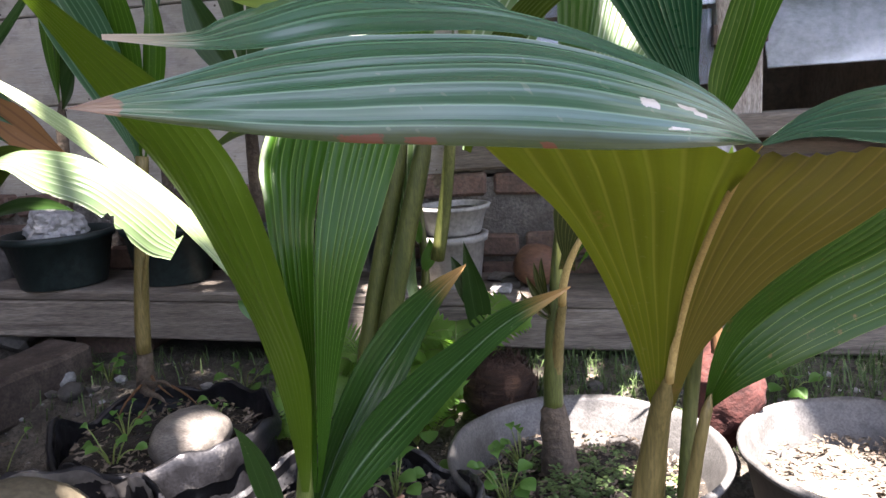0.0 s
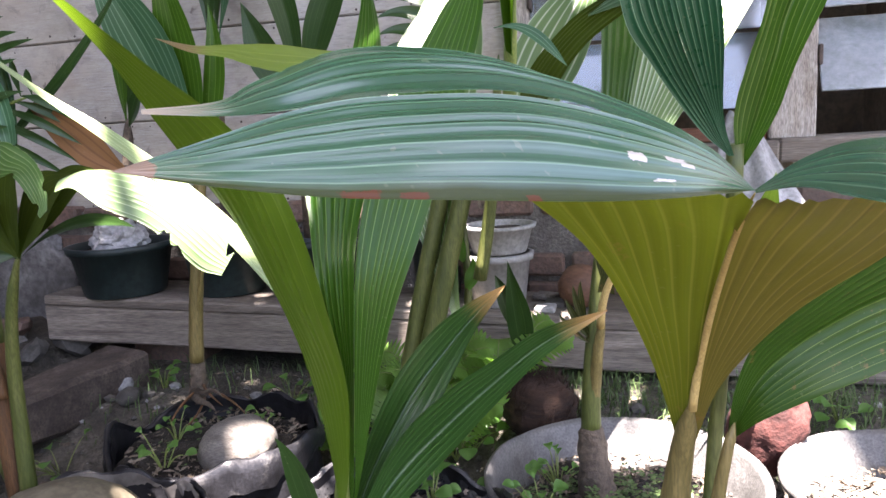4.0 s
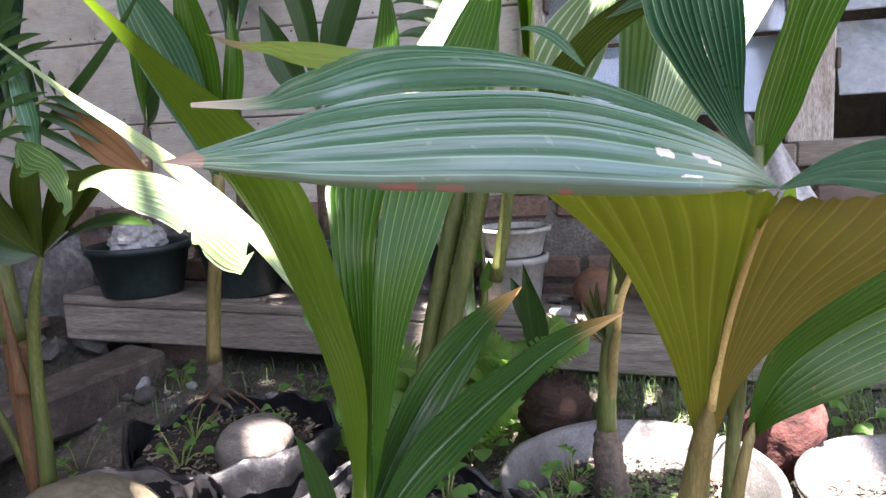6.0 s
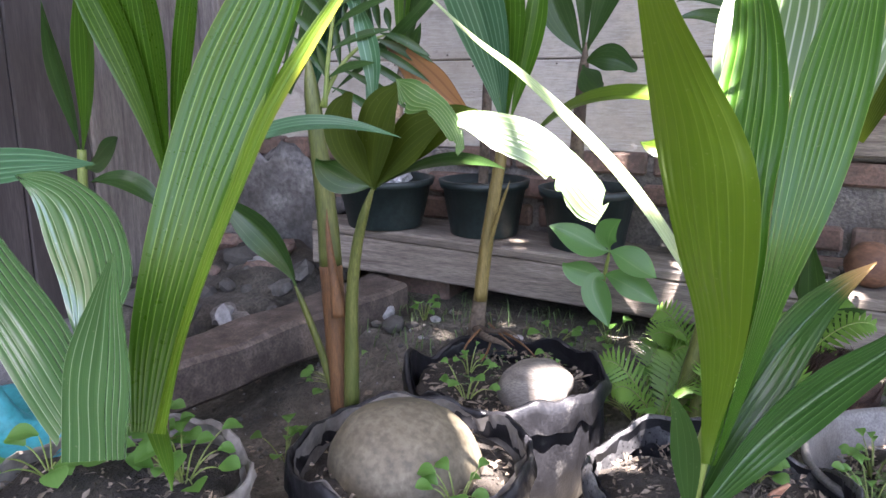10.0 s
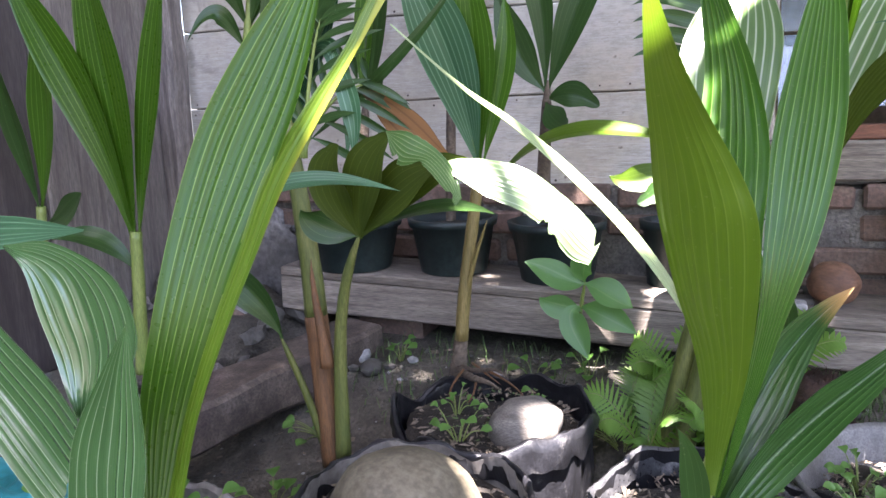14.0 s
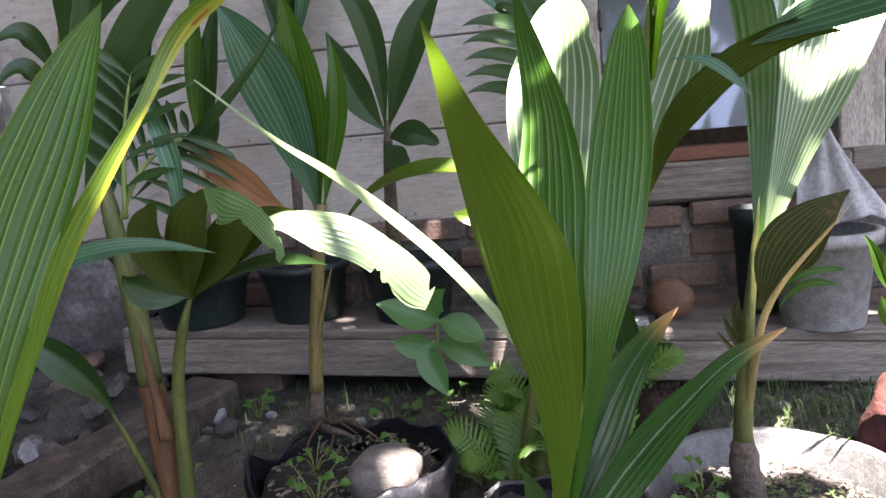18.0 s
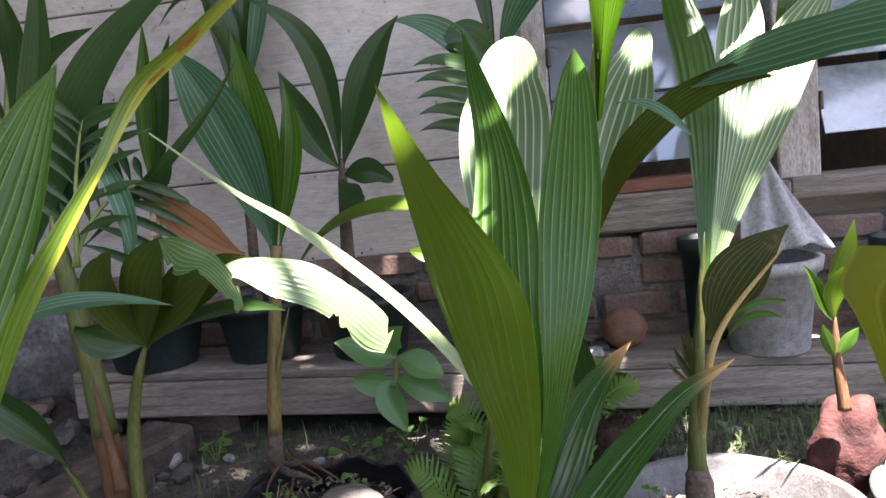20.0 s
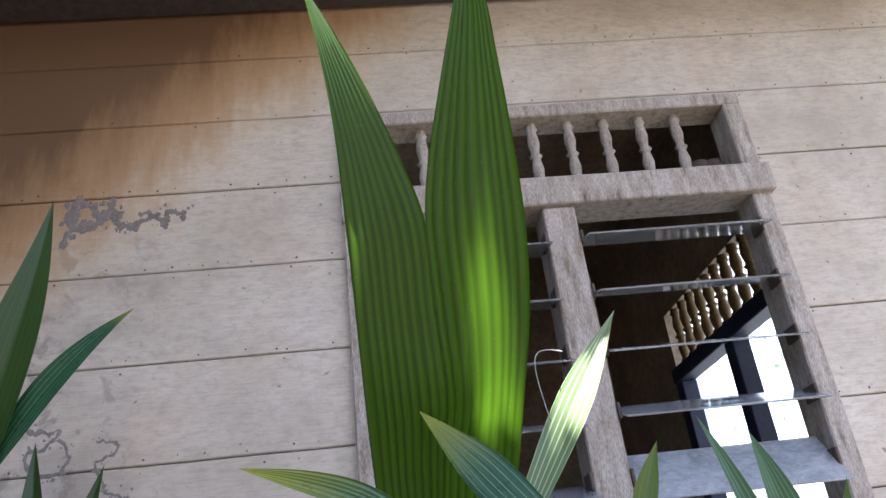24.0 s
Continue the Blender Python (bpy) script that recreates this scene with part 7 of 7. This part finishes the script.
leaf(p18, M_TEAL, [(-0.533, 1.300, 0.683), (-0.492, 1.300, 0.715), (-0.463, 1.290, 0.656), (-0.465, 1.280, 0.556)], 0.029, pleats=4)
leaf(p18, M_DARK, [(-0.562, 1.350, 0.585), (-0.478, 1.340, 0.641), (-0.382, 1.330, 0.714), (-0.296, 1.320, 0.808)], 0.020, pleats=3)
p19 = palm("palm_seedling", (-0.736, 1.900, 0.627), "slim dark palm seedling against the wall")
leaf(p18, M_DARK, [(-0.616, 1.320, 0.583), (-0.540, 1.300, 0.705), (-0.446, 1.280, 0.820), (-0.307, 1.260, 0.905)], 0.069, peak=0.5, pleats=8, fold=0.3)
leaf(p18, M_SEA, [(-0.602, 1.340, 0.555), (-0.548, 1.330, 0.682), (-0.502, 1.320, 0.773), (-0.463, 1.310, 0.853)], 0.063, peak=0.55, pleats=8, blunt=0.4)
leaf(p18, M_DARK, [(-0.655, 1.360, 0.621), (-0.607, 1.350, 0.748), (-0.572, 1.340, 0.856), (-0.550, 1.330, 0.980)], 0.053, peak=0.5, pleats=7)
stem(p19, M_STUB, [(-0.808, 1.950, 0.296), (-0.791, 1.950, 0.426), (-0.776, 1.950, 0.553), (-0.764, 1.950, 0.651)], 0.0155, 0.0112)
leaf(p19, M_LEAF, [(-0.766, 1.950, 0.639), (-0.757, 1.940, 0.760), (-0.739, 1.930, 0.875), (-0.724, 1.920, 0.997)], 0.049, pleats=4)
leaf(p19, M_DARK, [(-0.763, 1.950, 0.639), (-0.731, 1.940, 0.757), (-0.705, 1.930, 0.860), (-0.665, 1.920, 0.968)], 0.053, pleats=4)
leaf(p19, M_DARK, [(-0.765, 1.950, 0.627), (-0.733, 1.930, 0.662), (-0.713, 1.920, 0.690), (-0.698, 1.910, 0.724)], 0.037, pleats=3)


# ---- small green growth ----
def weed(x, y, z, n, spread, size, seed, material=None, label="small bright green weed in the soil"):
    """A tuft of round-leaved weeds."""
    q = random.Random(seed)
    w = thing("weed", (x, y, z), label, "weed", "small weeds")
    for i in range(n):
        a, d = q.uniform(0, 6.283), spread * math.sqrt(q.random())
        tip = Vector((x + d * math.cos(a), y + d * math.sin(a), z + q.uniform(0.012, 0.05)))
        foot = Vector((x + 0.2 * d * math.cos(a), y + 0.2 * d * math.sin(a), z))
        s = size * q.uniform(0.7, 1.3)
        e = Vector((math.cos(a), math.sin(a), q.uniform(-0.2, 0.3))) * s
        stalk = stem(w, M_STEM, [foot, foot.lerp(tip, 0.5) + Vector((0, 0, 0.006)), tip], 0.0011, 0.0008, sides=5, name="stalk")
        leaf(stalk, material or M_WEED, [tip, tip + e * 0.35 + Vector((0, 0, 0.003)), tip + e * 0.7 + Vector((0, 0, 0.002)), tip + e], s * 0.95, face=(0.1 * math.cos(a), 0.1 * math.sin(a) - 0.35, 1), pleats=2, fine=7,
             blunt=0.1, peak=0.5)


for i, (x, y, z, n, sp, sz) in enumerate(((-0.335, 1.33, 0.150, 8, 0.035, 0.016), (-0.37, 1.42, 0.150, 6, 0.025, 0.013), (-0.25, 1.47, 0.150, 6, 0.025, 0.013), (-0.49, 0.93, 0.19, 16, 0.05, 0.026),
                                          (-0.57, 0.97, 0.19, 16, 0.06, 0.026), (-0.63, 0.88, 0.19, 12, 0.05, 0.028), (0.19, 1.34, 0.10, 9, 0.035, 0.020), 
                                            (0.06, 1.29, 0.13, 10, 0.03, 0.022), (0.05, 1.58, 0.08, 16, 0.06, 0.025),
                                          (-0.02, 1.58, 0.075, 16, 0.06, 0.025), (-0.08, 1.63, 0.085, 14, 0.06, 0.025), (-0.13, 1.56, 0.06, 12, 0.06, 0.023), (-0.62, 1.76, 0.10, 8, 0.03, 0.02),
                                          (-0.235, 1.075, 0.14, 8, 0.03, 0.018), (-0.32, 1.72, 0.10, 8, 0.04, 0.02), (0.02, 1.48, 0.03, 14, 0.06, 0.026), (-0.40, 0.88, 0.1, 10, 0.04, 0.022), (0.62, 1.70, 0.10, 7, 0.04, 0.024),
                                          (0.20, 1.45, 0.09, 12, 0.05, 0.013), (-0.66, 1.50, 0.04, 9, 0.06, 0.02), (-0.66, 1.32, -0.02, 9, 0.06, 0.022), (-0.22, 1.76, 0.10, 8, 0.04, 0.02), (0.76, 1.60, 0.08, 7, 0.03, 0.03), (0.622, 1.60, 0.085, 5, 0.022, 0.022))):
    weed(x, y, z, n, sp, sz, i + 40)


def moss(x, y, z, r, count, seed):
    q = random.Random(seed)
    verts, faces = [], []
    for _ in range(count):
        a, d = q.uniform(0, 6.283), r * math.sqrt(q.random())
        px, py = x + d * math.cos(a), y + d * math.sin(a)
        lush = noise.noise(Vector((px * 38, py * 38, seed)))
        if lush < -0.08:
            continue
        c = Vector((px, py, z + q.uniform(-0.004, 0.006 + 0.05 * max(0, lush))))
        for k in range(3):
            t = q.uniform(0, 6.283)
            e = Vector((math.cos(t), math.sin(t), q.uniform(0, 0.5))) * q.uniform(0.003, 0.007)
            s = Vector((-math.sin(t), math.cos(t), 0)) * 0.0024
            i = len(verts)
            verts += [c, c + e * 0.6 + s, c + e, c + e * 0.6 - s]
            faces.append((i, i + 1, i + 2, i + 3))
    o = mesh_part("moss", verts, faces, M_GRASS, None, smooth=False)
    tagged(o, "patch of tiny green creeping plants on soil", "moss", kind="stuff")


moss(0.30, 1.335, 0.098, 0.095, 1500, 1)
moss(0.24, 1.39, 0.098, 0.08, 900, 2)
moss(0.34, 1.42, 0.098, 0.07, 350, 5)
moss(-0.30, 1.44, 0.147, 0.10, 120, 3)


def build_grass():
    q = random.Random(3)
    verts, faces = [], []
    for _ in range(5200):
        x, y = q.uniform(0.12, 1.6), q.uniform(1.58, 1.92)
        if q.random() < 0.1:
            x = q.uniform(-0.8, 0.1)
        z = ground_height(x, y)
        a = q.uniform(0, 6.283)
        h = q.uniform(0.012, 0.05)
        e = Vector((math.cos(a), math.sin(a), 0))
        s = Vector((-e.y, e.x, 0)) * q.uniform(0.0006, 0.0014)
        p = Vector((x, y, z - 0.003))
        m = p + e * h * 0.3 + Vector((0, 0, h * 0.75))
        t = p + e * h * q.uniform(0.6, 1.3) + Vector((0, 0, h * q.uniform(0.5, 1.0)))
        i = len(verts)
        verts += [p - s, p + s, m + s * 0.8, m - s * 0.8, t]
        faces += [(i, i + 1, i + 2, i + 3), (i + 3, i + 2, i + 4)]
    o = mesh_part("grass", verts, faces, M_GRASS, None, smooth=False)
    tagged(o, "thin short grass growing before the plank", "grass", kind="stuff")


build_grass()


def fern(x, y, z, fronds, seed, length=0.15, label="light green fern with fine fronds"):
    q = random.Random(seed)
    f = thing("fern", (x, y, z), label, "fern", "ferns")
    for k in range(fronds):
        a = q.uniform(0, 6.283)
        ln = length * q.uniform(0.7, 1.15)
        d = Vector((math.cos(a), math.sin(a) * 0.7, 0))
        tip = Vector((x, y, z)) + d * ln * 0.8 + Vector((0, 0, ln * q.uniform(0.5, 0.95)))
        base = Vector((x, y, z))
        mid = base.lerp(tip, 0.5) + Vector((0, 0, ln * 0.18))
        curve = [base, base.lerp(mid, 0.667) + Vector((0, 0, 0.01)), mid.lerp(tip, 0.333) + Vector((0, 0, 0.015)), tip]
        verts, faces, uvs = [], [], []
        n = 17
        for i in range(2, n):
            s = i / n
            p = spline(curve, s)
            t = (spline(curve, min(1, s + 0.03)) - p).normalized()
            side = t.cross(Vector((0, -0.5, 1))).normalized()
            w = 0.036 * math.sin(math.pi * (1 - s) ** 0.75) + 0.004
            for sg in (-1, 1):
                e = (side * sg + t * 0.35) * w
                c = t * (ln / n * 0.42)
                b = len(verts)
                verts += [p - c, p + e * 0.55 - c * 0.9, p + e, p + e * 0.55 + c * 0.9, p + c]
                uvs += [(0.1, s), (0.3, s), (0.5, s), (0.7, s), (0.9, s)]
                faces.append((b, b + 1, b + 2, b + 3, b + 4))
        frond = mesh_part("frond", verts, faces, M_FERN, f, "", uvs, smooth=False)
        stem(frond, M_STEM, curve, 0.0018, 0.0008, sides=5, name="rib")


fern(0.075, 1.70, 0.10, 9, 1, 0.16)
fern(-0.045, 1.68, 0.10, 8, 2, 0.14)
fern(-0.09, 1.54, 0.06, 8, 3, 0.12)
fern(-0.13, 1.64, 0.08, 7, 4, 0.10)
fern(0.03, 1.56, 0.07, 8, 5, 0.11)


def broad_plant():
    b = thing("broad_leaf_weed", (-0.234, 1.720, 0.189), "young shrub with broad oval green leaves", "plant")
    stem(b, M_STEM, [(-0.244, 1.740, 0.172), (-0.236, 1.730, 0.219), (-0.228, 1.720, 0.265), (-0.220, 1.710, 0.305)], 0.0053, 0.0031)
    leaf(b, M_BROAD, [(-0.221, 1.710, 0.302), (-0.252, 1.700, 0.309), (-0.290, 1.690, 0.329), (-0.326, 1.680, 0.345)], 0.053, pleats=3, face=(0, -0.9, 0.7))
    leaf(b, M_BROAD, [(-0.221, 1.710, 0.302), (-0.190, 1.700, 0.296), (-0.159, 1.690, 0.282), (-0.130, 1.680, 0.269)], 0.053, pleats=3, face=(0, -0.9, 0.7))
    leaf(b, M_BROAD, [(-0.220, 1.710, 0.305), (-0.224, 1.700, 0.329), (-0.215, 1.690, 0.349), (-0.196, 1.680, 0.367)], 0.045, pleats=3)
    leaf(b, M_BROAD, [(-0.229, 1.720, 0.255), (-0.242, 1.700, 0.240), (-0.227, 1.690, 0.205), (-0.210, 1.680, 0.169)], 0.052, pleats=3)
    leaf(b, M_BROAD, [(-0.229, 1.720, 0.255), (-0.193, 1.700, 0.254), (-0.157, 1.690, 0.241), (-0.123, 1.680, 0.222)], 0.049, pleats=3)
    leaf(b, M_BROAD, [(-0.229, 1.720, 0.249), (-0.253, 1.710, 0.253), (-0.282, 1.700, 0.262), (-0.300, 1.690, 0.278)], 0.046, pleats=3)


broad_plant()


def snake_plant():
    s = thing("shelf_foot_plant", (0.083, 1.760, 0.156), "dark green pointed-leaf plant at the foot of the shelf", "plant")
    leaf(s, M_DARK, [(0.113, 1.760, 0.140), (0.117, 1.750, 0.217), (0.111, 1.740, 0.281), (0.099, 1.730, 0.362)], 0.046, pleats=3)
    leaf(s, M_DARK, [(0.116, 1.760, 0.140), (0.136, 1.750, 0.186), (0.163, 1.740, 0.220), (0.194, 1.730, 0.239)], 0.040, pleats=3)
    leaf(s, M_DARK, [(0.113, 1.760, 0.214), (0.099, 1.750, 0.258), (0.086, 1.750, 0.299), (0.072, 1.750, 0.332)], 0.030, pleats=3)


snake_plant()


def twining():
    s = thing("green_vine", (0.054, 1.600, 0.334), "green vine stalk climbing by the stem", "vine")
    stem(s, M_STEMDARK, [(0.049, 1.600, 0.297), (0.055, 1.600, 0.352), (0.053, 1.600, 0.416), (0.052, 1.600, 0.469)], 0.0072, 0.0053)
    leaf(s, M_WEED, [(0.052, 1.600, 0.334), (0.061, 1.590, 0.355), (0.067, 1.590, 0.372), (0.068, 1.580, 0.396)], 0.023, pleats=3)
    leaf(s, M_WEED, [(0.051, 1.600, 0.380), (0.049, 1.590, 0.399), (0.048, 1.590, 0.417), (0.055, 1.580, 0.441)], 0.019, pleats=3)
    leaf(s, M_LITTER, [(0.072, 1.600, 0.477), (0.083, 1.600, 0.481), (0.083, 1.600, 0.472), (0.080, 1.600, 0.490)], 0.014, pleats=2)


twining()


# ---- small things by the window ----
def build_cups():
    for (x, z, m) in ((1.085, 2.0, M_STUB), (1.125, 2.005, M_TIN)):
        c = thing("cup", (x, YW + 0.045, 1.97), "dark old cup lying on the transom rail", "cup")
        v, f = lathe(x, YW + 0.04, [(0.001, 1.969), (0.020, 1.969), (0.026, 1.995), (0.028, 2.022), (0.025, 2.022), (0.022, 1.99), (0.001, 1.975)], 20)
        mesh_part("cup_body", v, f, m, c)
    t = thing("dry_tendril", (0.378, 1.500, 1.268), "thin dry curled white tendril", "tendril")
    stem(t, M_CLOTH, [(0.364, 1.450, 1.162), (0.354, 1.450, 1.241), (0.365, 1.450, 1.269), (0.400, 1.450, 1.266)], 0.0008, 0.0009)


build_cups()


# ---- unseen tree added overhead to shade the garden, with gaps for the sun patches ----
GAPS = [((-0.222, 1.145, 0.548), 0.008), ((-0.195, 1.152, 0.530), 0.014), ((-0.165, 1.155, 0.507), 0.014), ((-0.138, 1.160, 0.480), 0.010), ((-0.123, 1.085, 0.570), -0.012), ((-0.157, 1.070, 0.605), -0.008), ((-0.192, 1.060, 0.632), -0.008),
        ((-0.162, 1.345, 0.170), 0.030), ((-0.128, 1.350, 0.170), 0.032), ((-0.185, 1.298, 0.165), 0.0), ((-0.108, 1.275, 0.165), 0.008), ((-0.197, 1.200, 0.039), 0.01),
        ((0.231, 1.500, 0.158), -0.01), ((0.302, 1.530, 0.139), 0.0), ((0.405, 1.360, 0.159), 0.035), ((0.560, 1.420, 0.138), 0.085), ((0.492, 1.360, 0.143), 0.04), ((0.490, 1.480, 0.176), 0.03), ((0.050, 1.590, 0.140), -0.005), ((0.085, 1.655, 0.170), -0.016), ((0.030, 1.770, 0.815), 0.030), ((-0.012, 1.690, 0.750), 0.0), ((0.244, 1.700, 0.791), -0.004), ((0.432, 1.530, 0.766), 0.008),
        ((-0.150, 1.715, 0.578), -0.006), ((-0.094, 1.680, 0.469), -0.004), ((-0.034, 0.860, 0.693), -0.012), ((0.246, 1.048, 1.247), -0.024), ((0.236, 1.086, 1.179), -0.024), ((0.238, 1.121, 1.116), -0.024), ((0.424, 1.470, 1.209), 0.005),
        ((-0.424, 1.500, 0.815), -0.028), ((0.470, 1.460, 0.488), 0.035), ((-0.228, 0.850, 0.654), -0.005), ((0.360, 1.500, 0.690), -0.012), ((0.400, 1.590, 0.810), -0.004), ((0.445, 1.640, 0.850), -0.028), ((0.622, 1.600, 0.120), -0.014)]


def build_shade_crown():
    q = random.Random(21)
    mid = Vector((-0.1, 1.3, 0.7)) + SUN * 3.6
    foot = Vector((1.15, -0.80, -0.1))
    # Stays out of view; added only to block and shape the sun.
    t = thing("tree", foot, "unseen leafy tree added to shade the garden", "tree")
    verts, faces, uvs = [], [], []
    gaps = [(Vector(g), r) for g, r in GAPS]
    side = SUN.cross(Vector((0, 0, 1))).normalized()
    up = side.cross(SUN)
    for _ in range(26000):
        p = mid + side * q.uniform(-1.75, 1.75) + up * q.uniform(-1.5, 1.5) + SUN * q.uniform(-0.12, 0.12)
        if p.y > 1.46 or any(((p - g) - SUN * (p - g).dot(SUN)).length < r + 0.054 for g, r in gaps):
            continue
        a, b = q.uniform(0, 6.283), q.uniform(-0.5, 0.5)
        e = Vector((math.cos(a), math.sin(a), b)) * 0.042
        s = Vector((-math.sin(a), math.cos(a), q.uniform(-0.4, 0.4))) * 0.026
        i = len(verts)
        verts += [p - e, p - e * 0.2 + s, p + e * 0.4 + s * 0.8, p + e, p + e * 0.4 - s * 0.8, p - e * 0.2 - s]
        uvs += [(0.5, 0), (1, 0.3), (0.9, 0.7), (0.5, 1), (0.1, 0.7), (0, 0.3)]
        faces.append((i, i + 1, i + 2, i + 3, i + 4, i + 5))
    mesh_part("crown", verts, faces, M_DARK, t, "", uvs, smooth=False)
    fork = Vector((1.05, -0.62, 3.2))
    v, f = tube([foot, foot.lerp(fork, 0.33), foot.lerp(fork, 0.67) + Vector((0.06, 0, 0)), fork], 0.14, 0.07, bumps=0.2)
    mesh_part("trunk", v, f, M_STUB, t)
    for end in ((0.3, 0.2, 4.0), (1.5, 0.5, 3.95), (-0.4, -0.2, 4.05)):
        stem(t, M_STUB, [fork - Vector((0, 0, 0.05)), fork.lerp(Vector(end), 0.5) + Vector((0, 0, 0.15)), Vector(end)], 0.05, 0.02, name="limb")


build_shade_crown()
